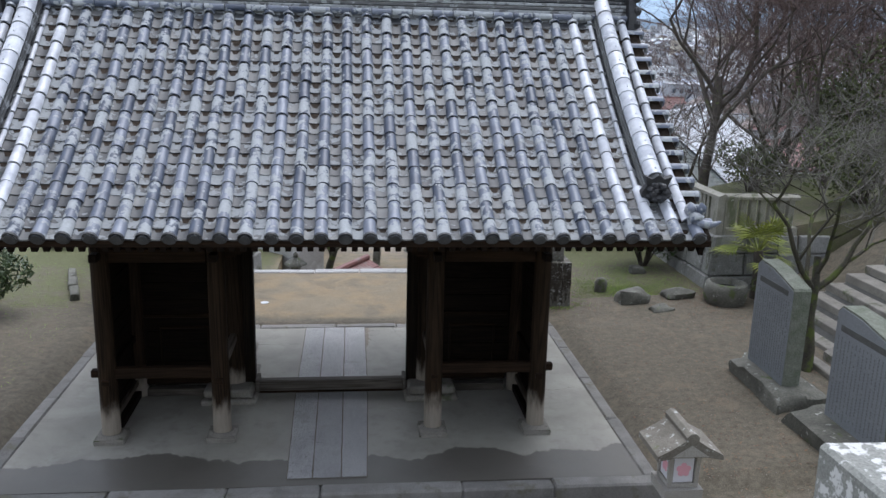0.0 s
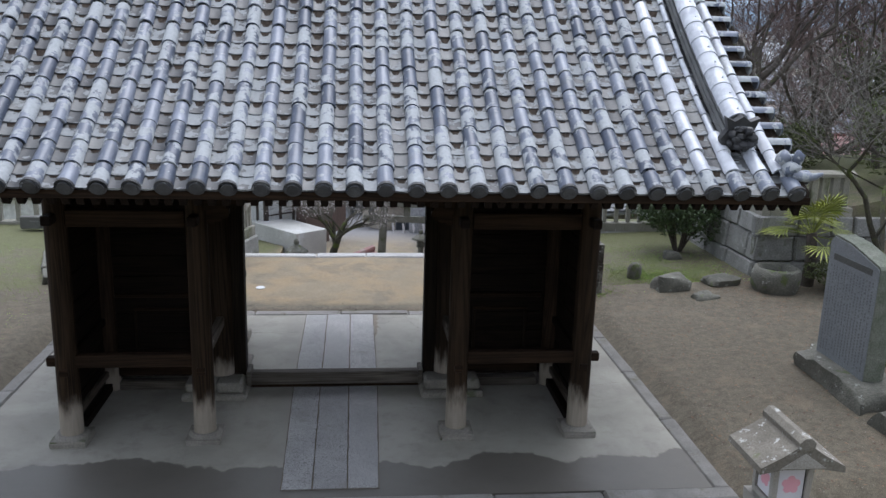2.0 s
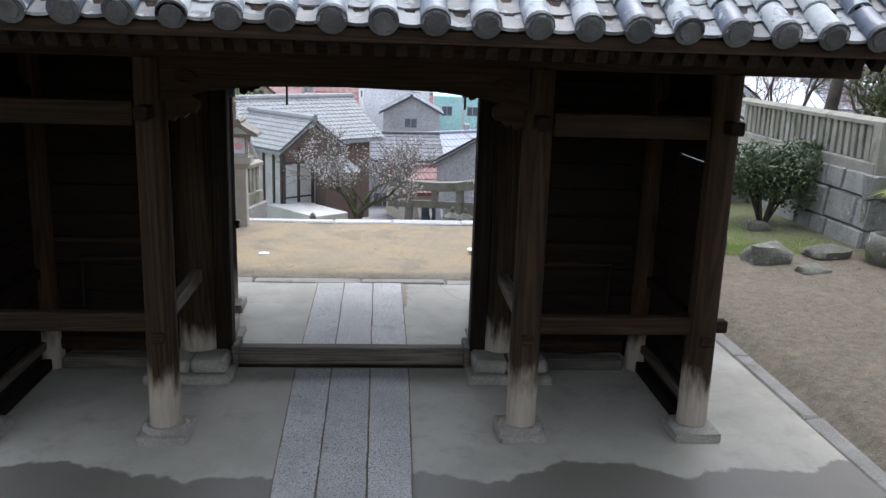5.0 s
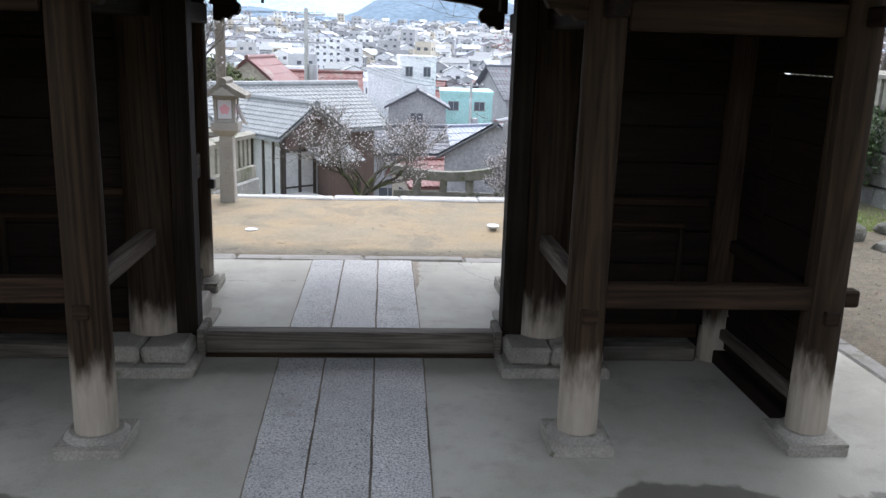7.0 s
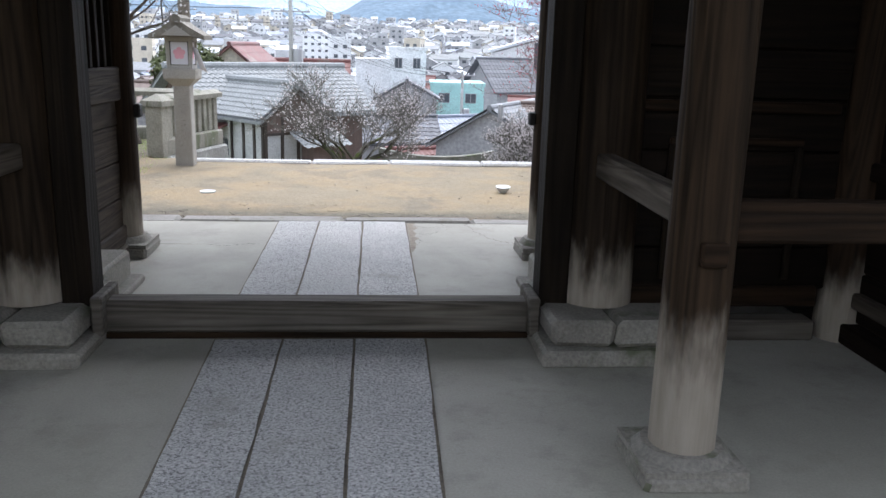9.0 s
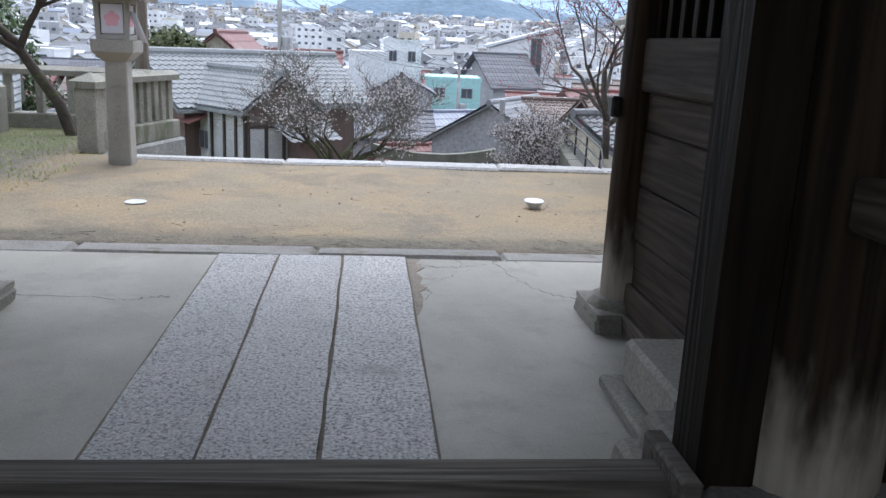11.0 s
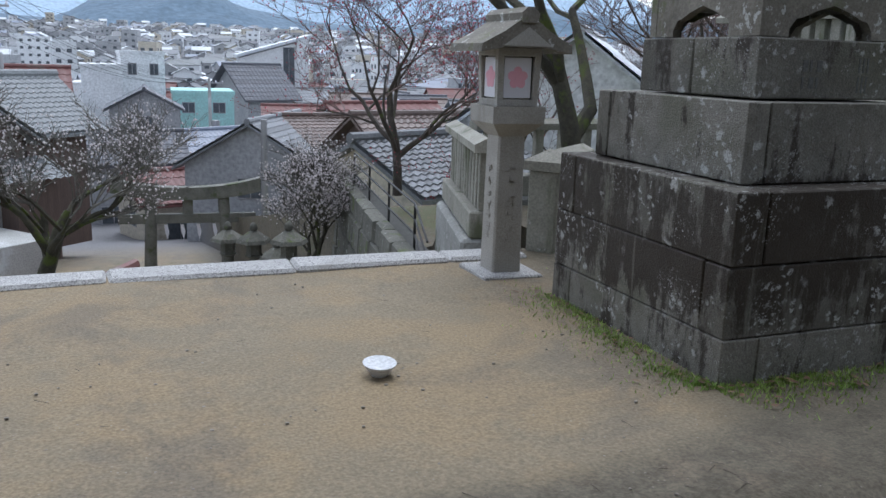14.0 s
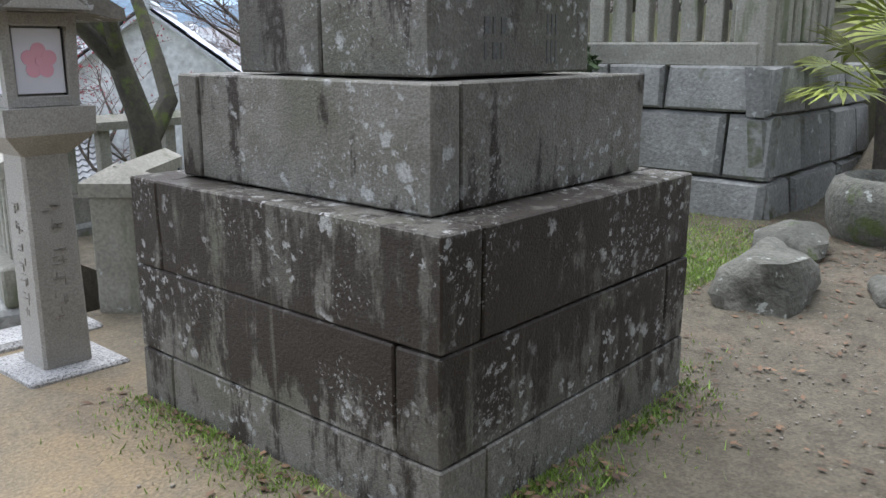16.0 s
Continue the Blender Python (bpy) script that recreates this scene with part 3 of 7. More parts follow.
def column(x, y, r, top, mat=POST_WOOD):
    """A round column, slightly swollen at its foot."""
    b = Build().lathe([(r * 1.04, 0.10), (r * 1.03, 0.5), (r, 1.2), (r * 0.97, top)], 20, Matrix.Translation((x, y, 0)))
    return part("column", b, mat, gate, "dark column with a bleached foot", 40)


def foot_stone(x, y, w, h):
    b = Build()
    b.box((x - w, y - w, -0.02), (x + w, y + w, h * 0.55), 0.02, jit=0.008)
    b.prism([(x - w * 0.97, y - w * 0.97), (x + w * 0.97, y - w * 0.97), (x + w * 0.97, y + w * 0.97), (x - w * 0.97, y + w * 0.97)], "z", h * 0.5, h * 0.7)
    b.lathe([(w * 0.98, h * 0.68), (w * 0.8, h)], 12, Matrix.Translation((x, y, 0)))
    part("foot_stone", b, STEPSTONE, gate, "worn grey column footing", 30)


for x in COL_X:
    column(x, FRONT, 0.125, 3.12)
    foot_stone(x, FRONT, 0.205, 0.115)


for x in REAR_X:
    column(x, REAR, 0.13, 3.12, POST_DIM)
    foot_stone(x, REAR, 0.21, 0.14)


def bar(name, a, b, mat, c=0.012, label="", parent=None):
    return part(name, Build().box(a, b, c), mat, parent or gate, label, 0)


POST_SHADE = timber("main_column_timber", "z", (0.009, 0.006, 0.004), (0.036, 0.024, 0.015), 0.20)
# main row: door posts, thick round columns and their stone pads
for s, x in ((-1, -1.53), (1, 1.56)):
    b = Build().lathe([(0.205, 0.23), (0.2, 0.7), (0.195, 3.3)], 18, Matrix.Translation((x, MAIN, 0)))
    part("main_column", b, POST_SHADE, gate, "thick round column with a bleached foot", 40)
    inner = x - s * 0.34
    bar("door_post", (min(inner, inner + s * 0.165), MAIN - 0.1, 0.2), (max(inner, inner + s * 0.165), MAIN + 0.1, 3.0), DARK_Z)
    joint = x + s * 0.02
    for p0, p1 in ((inner + s * 0.015, joint - s * 0.004), (joint + s * 0.004, x + s * 0.42)):
        part("pad_stone", Build().box((min(p0, p1), 12.52, 0.085), (max(p0, p1), 13.35, 0.222), 0.028, jit=0.012), STEPSTONE, gate, "grey worn stone pad under the main column", 30)
    part("pad_plinth", Build().box((min(inner - s * 0.04, x + s * 0.47), 12.46, -0.02), (max(inner - s * 0.04, x + s * 0.47), 13.45, 0.08), 0.022, jit=0.008), STEPSTONE, gate, "", 30)
    bar("sill_end", (min(inner, inner - s * 0.06), MAIN - 0.16, 0.05), (max(inner, inner - s * 0.06), MAIN + 0.16, 0.27), SILL_X, 0.01)
    ox = COL_X[0] if s < 0 else COL_X[3]
    part("main_column", Build().lathe([(0.15, 0.0), (0.145, 3.2)], 14, Matrix.Translation((ox, MAIN, 0))), POST_DIM, gate, "", 40)
bar("threshold", (-1.24, 12.87, 0.045), (1.24, 13.03, 0.225), SILL_X, 0.02, "worn timber threshold beam")
bar("threshold_block", (-1.24, 12.9, 0.0), (1.24, 13.0, 0.045), DARK_X)
bar("lintel", (-1.75, 12.85, 3.0), (1.78, 13.05, 3.32), DARK_X, 0.02)

# beams on the front and rear rows
for y in (FRONT, REAR):
    bar("plate_beam", (-4.1, y - 0.11, 3.12), (4.1, y + 0.11, 3.34), DARK_X, 0.015)
    for x0, x1 in ((COL_X[0], COL_X[1]), (COL_X[2], COL_X[3])):
        bar("head_rail", (x0 + 0.12, y - 0.06, 2.60), (x1 - 0.12, y + 0.06, 2.79), DARK_X)
    # bowed centre beam with a scrolled underside
    out = [(COL_X[1] + 0.1, 3.12), (COL_X[1] + 0.1, 2.80), (-1.05, 2.88), (-0.7, 2.925), (0, 2.94), (0.7, 2.925), (1.07, 2.88), (COL_X[2] - 0.1, 2.80), (COL_X[2] - 0.1, 3.12)]
    part("rainbow_beam", Build().prism(out, "y", y - 0.1, y + 0.1), DARK_X, gate, "bowed dark beam with carved ends", 20)
    for s, x in ((1, COL_X[1] + 0.12), (-1, COL_X[2] - 0.12)):
        # scrolled nosing below the beam
        prof = [(0, 2.86), (0, 2.66), (0.06, 2.645), (0.09, 2.685), (0.14, 2.67), (0.18, 2.71), (0.22, 2.71), (0.25, 2.76), (0.245, 2.81), (0.2, 2.85)]
        part("carved_nosing", Build().prism([(x + s * u, v) for u, v in prof], "y", y - 0.055, y + 0.055), DARK_X, gate, "", 20)
        part("scroll_relief", Build().tube([(x + s * (0.16 + 0.10 * math.cos(a) * (1 - a / 9)), y - 0.1, 2.97 + 0.07 * math.sin(a) * (1 - a / 9)) for a in [0.5 * k for k in range(13)]], [0.014] * 13, 6), DARK_X, gate)
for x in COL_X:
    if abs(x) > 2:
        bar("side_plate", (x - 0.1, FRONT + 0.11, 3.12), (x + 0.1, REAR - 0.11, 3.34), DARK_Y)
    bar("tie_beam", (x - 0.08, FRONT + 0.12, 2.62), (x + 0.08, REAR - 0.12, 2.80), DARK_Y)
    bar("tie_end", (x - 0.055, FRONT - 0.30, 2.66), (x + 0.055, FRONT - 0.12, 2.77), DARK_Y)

# low rails of the side bays, pegged through the columns
for x0, x1, s in ((COL_X[0], COL_X[1], -1), (COL_X[2], COL_X[3], 1)):
    bar("low_rail", (x0 + 0.1, FRONT - 0.055, 0.93), (x1 - 0.1, FRONT + 0.055, 1.085), DARK_X, 0.012, "worn brown low rail")
    for x in (x0, x1):
        bar("rail_peg", (x - 0.05, FRONT - 0.15, 0.86), (x + 0.05, FRONT - 0.10, 0.95), DARK_X, 0.008)
    inner, outer = (x1, x0) if s < 0 else (x0, x1)
    bar("low_rail", (inner - 0.05, FRONT + 0.12, 0.95), (inner + 0.05, MAIN - 0.18, 1.08), RAIL_Y, 0.012, "grey worn low rail")
    bar("rail_tail", (outer - s * 0.0 - 0.055 + s * 0.16, FRONT - 0.05, 0.95), (outer + 0.055 + s * 0.16, FRONT + 0.05, 1.06), DARK_X)
    bar("low_rail", (outer - 0.045, FRONT + 0.12, 0.95), (outer + 0.045, MAIN - 0.15, 1.05), DARK_Y)
    bar("low_rail", (outer - 0.045, FRONT + 0.12, 0.22), (outer + 0.045, MAIN - 0.15, 0.31), RAIL_Y)


def plank_wall(label, axis, a, b, c, z0, z1, h, mat, t=0.03):
    """A wall of stacked boards along axis from a to b at c."""
    w = part("plank_wall", Build().box(*(((a, c - 0.006, z0), (b, c + 0.006, z1)) if axis == "x" else ((c - 0.006, a, z0), (c + 0.006, b, z1)))), mat, gate, label, 0)
    z = z0
    while z < z1 - 0.03:
        e = min(z1, z + h * random.uniform(0.85, 1.15))
        if z1 - e < 0.08:
            e = z1
        d = t + random.uniform(-0.004, 0.004)
        lo, hi = ((a, c - d, z + 0.004), (b, c + d, e - 0.004)) if axis == "x" else ((c - d, a, z + 0.004), (c + d, b, e - 0.004))
        part("board", Build().box(lo, hi, 0.006, jit=0.003), mat, w, smooth=0)
        z = e
    return w


for x0, x1, s in ((COL_X[0], COL_X[1], -1), (COL_X[2], COL_X[3], 1)):
    inner, outer = (x1, x0) if s < 0 else (x0, x1)
    # bay walls get the darkened timbers, with the interior shade in their colour
    plank_wall("board wall at the back of the bay, bay shade in its colour", "x", x0 + 0.12, x1 - 0.15, MAIN, 0.3, 3.12, 0.26, SHADED_PLANK_X)
    bar("back_sill", (x0 + 0.15, MAIN - 0.09, 0.0), (x1 - 0.2, MAIN + 0.07, 0.12), SILL_X)
    bar("back_rail", (x0 + 0.15, MAIN - 0.075, 0.2), (x1 - 0.2, MAIN + 0.05, 0.32), DARK_X)
    bar("back_rail", (x0 + 0.15, MAIN - 0.075, 1.3), (x1 - 0.2, MAIN + 0.05, 1.36), DARK_X)
    mid = (x0 + x1) / 2
    bar("hatch_frame", (mid - 0.38, MAIN - 0.07, 1.12), (mid + 0.38, MAIN - 0.03, 1.16), DARK_X)
    for k in (-0.38, 0.34):
        bar("hatch_frame", (mid + k, MAIN - 0.07, 0.36), (mid + k + 0.04, MAIN - 0.03, 1.12), DARK_Z)
    # outer boards; an open seam on the east side lets daylight through
    seams = ((FRONT + 0.1, 12.4, 0.125, 2.362), (FRONT + 0.1, 12.4, 2.371, 3.12), (12.4, REAR - 0.1, 0.125, 3.12))
    for y0, y1, z0, z1 in seams if s > 0 else ((FRONT + 0.1, REAR - 0.1, 0.125, 3.12),):
        plank_wall("board wall on the outer side, bay shade in its colour", "y", y0, y1, outer + s * 0.03, z0, z1, 0.3, DARK_Y, 0.02)
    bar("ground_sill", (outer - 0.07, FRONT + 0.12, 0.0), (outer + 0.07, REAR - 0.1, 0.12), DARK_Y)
    plank_wall("board wall at the rear, shade in its dark colour", "x", x0 + 0.12, x1 - 0.12, REAR, 0.2, 3.12, 0.28, SHADED_PLANK_X)
    inner = REAR_X[1] if s < 0 else REAR_X[2]
    # passage side: low boards, a broad rail and an open lattice above
    plank_wall("grey weathered boards beside the passage", "y", MAIN + 0.18, REAR - 0.1, inner, 0.22, 1.16, 0.245, PLANK_Y, 0.028)
    bar("base_sill", (inner - 0.08, MAIN + 0.2, 0.0), (inner + 0.08, REAR - 0.12, 0.10), RAIL_Y)
    bar("base_board", (inner - 0.055, MAIN + 0.2, 0.10), (inner + 0.055, REAR - 0.12, 0.24), PLANK_Y)
    bar("lattice_rail", (inner - 0.065, MAIN + 0.15, 1.16), (inner + 0.065, REAR - 0.1, 1.40), PLANK_Y, 0.012, "broad grey rail below the lattice")
    for k in range(11):
        y = MAIN + 0.3 + 0.15 * k
        bar("lattice_bar", (inner - 0.025, y - 0.028, 1.40), (inner + 0.025, y + 0.028, 2.62), DARK_Z, 0.006)
    bar("rear_step", (min(inner - s * 0.30, inner - s * 0.05), MAIN + 0.42, 0.06), (max(inner - s * 0.30, inner - s * 0.05), MAIN + 1.0, 0.25), STEPSTONE, 0.02, "split weathered step beside the passage")
    bar("rear_step_plinth", (min(inner - s * 0.36, inner - s * 0.05), MAIN + 0.5, 0.0), (max(inner - s * 0.36, inner - s * 0.05), MAIN + 1.1, 0.055), STEPSTONE, 0.012)
    # iron door latch on the rear column
    bar("latch", (inner - s * 0.15 - 0.025, REAR - 0.04, 1.03), (inner - s * 0.15 + 0.025, REAR + 0.04, 1.13), IRON, 0.01)
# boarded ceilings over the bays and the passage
bar("ceiling_boards", (-3.1, FRONT, 3.34), (3.1, REAR, 3.37), SHADED_PLANK_X, 0)
for x in (-0.56, 1.02):
    part("hanging_rod", Build().tube([(x, 12.3, 3.35), (x, 12.3, 2.72)], [0.011, 0.011], 6), IRON, gate)

# tiled roof
roof = part("roof", Build().add(
    [(x, y, bed(abs(EAVE_Y - y) if y <= RIDGE_Y else abs(2 * RIDGE_Y - EAVE_Y - y)) - d) for d in (0.0, 0.09) for y in [EAVE_Y + 0.06 + k * (2 * (RIDGE_Y - EAVE_Y) - 0.12) / 24 for k in range(25)] for x in (-4.62, 4.62)],
    [(2 * k, 2 * k + 1, 2 * k + 3, 2 * k + 2) for k in range(24)] + [(50 + 2 * k, 50 + 2 * k + 2, 50 + 2 * k + 3, 50 + 2 * k + 1) for k in range(24)]
    + [(2 * k, 2 * k + 2, 50 + 2 * k + 2, 50 + 2 * k) for k in range(24)] + [(2 * k + 1, 50 + 2 * k + 1, 50 + 2 * k + 3, 2 * k + 3) for k in range(24)] + [(0, 50, 51, 1), (48, 49, 99, 98)]),
    PLANK_Y, gate, "gabled roof of grey fired clay tiles spotted with lichen", 60)

PITCH_X, ROW0 = 0.279, 0.0
N_ROW = 13
SLOPE_LEN = 3.55


def tile_pose(x, u, lift=0.0, front=True):
    """On the roof bed, u metres in from the eave; local -y runs down the slope."""
    a = math.degrees(math.atan(0.568 + 0.10 * u))
    if front:
        return pose(x, EAVE_Y + u, bed(u) + lift, a, 0, 0)
    return pose(x, 2 * RIDGE_Y - EAVE_Y - u, bed(u) + lift, a, 0, 180)


def half_round(r, length, n=7, taper=0.9, t=0.016):
    """A half-round cover tile, its lower end at y = 0."""
    b = Build()
    ring = [(math.pi * k / n) for k in range(n + 1)]
    v = [(r * math.cos(a), 0.0, r * math.sin(a)) for a in ring] + [(r * taper * math.cos(a), length, r * taper * math.sin(a)) for a in ring]
    v += [((r - t) * math.cos(a), 0.0, (r - t) * math.sin(a)) for a in ring]
    f = [(k, k + 1, n + 2 + k, n + 1 + k) for k in range(n)] + [(2 * n + 2 + k, 2 * n + 3 + k, k + 1, k) for k in range(n)]
    return b.add(v, f)


def pan(w, length, n=5, sag=0.035, t=0.02):
    """A dished flat tile, its lower lip at y = 0."""
    v, f = [], []
    for y, z in ((0, -t), (0, 0), (length, -0.012)):
        for k in range(n + 1):
            s = 2 * k / n - 1
            v.append((s * w / 2, y, z + sag * (s * s)))
    m = n + 1
    f += [(m + k, m + k + 1, k + 1, k) for k in range(n)][::1]
    f += [(m + k, 2 * m + k, 2 * m + k + 1, m + k + 1)[::-1] for k in range(n)]
    f = [q[::-1] for q in f[:n]] + f[n:]
    return Build().add(v, f)


R_T = 0.078
COVER = half_round(R_T, 0.30).mesh("cover_tile", 60)
COVER.materials.append(ROUND_TILE)
NEW_COVER = half_round(R_T, 0.30).mesh("cover_tile", 60)
NEW_COVER.materials.append(NEW_TILE)
PAN = pan(PITCH_X - 0.03, 0.24).mesh("pan_tile", 50)
PAN.materials.append(FLAT_TILE)
end = half_round(R_T * 1.06, 0.28)
end.lathe([(R_T * 1.08, -0.03), (R_T * 1.08, 0.0)], 14, pose(0, 0, 0.012, 90, 0, 0))
end.lathe([(R_T * 0.75, 0.0), (R_T * 0.7, 0.012)], 12, pose(0, -0.0, 0.012, 90, 0, 0) @ Matrix.Translation((0, 0, 0.0)))
for k in range(6):
    a = k * math.pi / 3
    end.lump((0.035 * math.cos(a), -0.004, 0.012 + 0.035 * math.sin(a)), (0.012, 0.008, 0.012), k, 0.0, 6)
END = end.mesh("eave_tile", 50)
END.materials.append(ROUND_TILE)
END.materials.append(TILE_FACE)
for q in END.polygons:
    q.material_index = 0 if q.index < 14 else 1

COVER_STEP, PAN_STEP = 0.262, 0.158
rest_round, rest_pan, back = Build(), Build(), Build()
covers = pans = 0
row_x = [-4.45] + [ROW0 + PITCH_X * k for k in range(-N_ROW - 2, N_ROW + 3)] + [4.45]
for u_i in range(14):
    for k, x in enumerate(row_x):
        u = u_i * COVER_STEP - 0.03
        if u > SLOPE_LEN - 0.1 or (abs(x) > 4.4 and u_i):
            continue
        # newer silvery tiles beside the descending ridges
        newer = 0.1 < u and (3.5 < abs(x) < 3.7 or (abs(x) > 3.7 and u < 0.5))
        if 3.7 < abs(x) < 4.3 and 0.55 < u:
            continue
        j = Matrix.Translation((random.uniform(-0.006, 0.006), 0, random.uniform(-0.004, 0.004))) @ tile_pose(x, u, 0.035) @ pose(0, 0, 0, random.uniform(-1, 1), 0, random.uniform(-1.6, 1.6))
        if u_i == 0:
            part("eave_tile", END, None, roof).matrix_basis = j
        elif newer:
            part("cover_tile", NEW_COVER, None, roof, "newer silvery tile").matrix_basis = j
        elif covers < 300:
            part("cover_tile", COVER, None, roof).matrix_basis = j
            covers += 1
        else:
            rest_round.add([v.co for v in COVER.vertices], [tuple(q.vertices) for q in COVER.polygons], j)
for u_i in range(22):
    for k in range(len(row_x) - 1):
        u = u_i * PAN_STEP + 0.0
        x = (row_x[k] + row_x[k + 1]) / 2
        j = tile_pose(x, u, 0.012 + random.uniform(-0.003, 0.004)) @ pose(0, 0, 0, random.uniform(-2.2, -0.4), random.uniform(-1.2, 1.2), 0)
        if pans < 300:
            part("pan_tile", PAN, None, roof).matrix_basis = j
            pans += 1
        else:
            rest_pan.add([v.co for v in PAN.vertices], [tuple(q.vertices) for q in PAN.polygons], j)
tagged(part("cover_tiles", rest_round, ROUND_TILE, roof, "", 60), kind="stuff")
tagged(part("pan_tiles", rest_pan, FLAT_TILE, roof, "", 50), kind="stuff")
for u_i in range(14):
    for x in row_x:
        u = u_i * COVER_STEP - 0.03
        if u < SLOPE_LEN - 0.1 and abs(x) < 4.4:
            back.add([v.co for v in COVER.vertices], [tuple(q.vertices) for q in COVER.polygons], tile_pose(x, u, 0.035, False))
for u_i in range(22):
    for k in range(len(row_x) - 1):
        back.add([v.co for v in PAN.vertices], [tuple(q.vertices) for q in PAN.polygons], tile_pose((row_x[k] + row_x[k + 1]) / 2, u_i * PAN_STEP, 0.012, False))
tagged(part("rear_tiles", back, ROUND_TILE, roof, "", 50), kind="stuff")

# main ridge: stacked courses, half-round cap, end ornaments
ridge = part("ridge", Build().box((-4.45, RIDGE_Y - 0.15, 5.78), (4.45, RIDGE_Y + 0.15, 6.02), 0.01), FLAT_TILE, roof, "stacked tile ridge")
for i, z in enumerate((6.02, 6.075, 6.13, 6.185, 6.24)):
    w = 0.17 - 0.012 * i
    part("ridge_course", Build().box((-4.45, RIDGE_Y - w, z + 0.004), (4.45, RIDGE_Y + w, z + 0.05), 0.008), FLAT_TILE, ridge)
for k in range(30):
    x = -4.43 + 0.298 * k
    b = Build().tube([(x, RIDGE_Y - 0.185, 5.985), (x + 0.285, RIDGE_Y - 0.185, 5.985)], [0.05, 0.046], 8)
    part("ridge_roll", b, ROUND_TILE, ridge, smooth=50)
    part("ridge_cap", Build().tube([(x, RIDGE_Y, 6.32), (x + 0.29, RIDGE_Y, 6.32)], [0.105, 0.098], 10), ROUND_TILE, ridge, smooth=50)
for s in (-1, 1):
    b = Build().prism([(RIDGE_Y - 0.3, 5.75), (RIDGE_Y - 0.34, 6.0), (RIDGE_Y - 0.24, 6.3), (RIDGE_Y - 0.12, 6.52), (RIDGE_Y, 6.6), (RIDGE_Y + 0.12, 6.52), (RIDGE_Y + 0.24, 6.3), (RIDGE_Y + 0.34, 6.0), (RIDGE_Y + 0.3, 5.75)], "x", min(s * 4.45, s * 4.56), max(s * 4.45, s * 4.56))
    for k in range(5):
        b.lump((s * 4.58, RIDGE_Y - 0.24 - 0.04 * math.sin(k), 5.72 + 0.19 * k), (0.07, 0.085, 0.075), k, 0.2, 8)
    part("ridge_end", b, ORNAMENT, ridge, "dark scrolled ridge-end tile", 40)

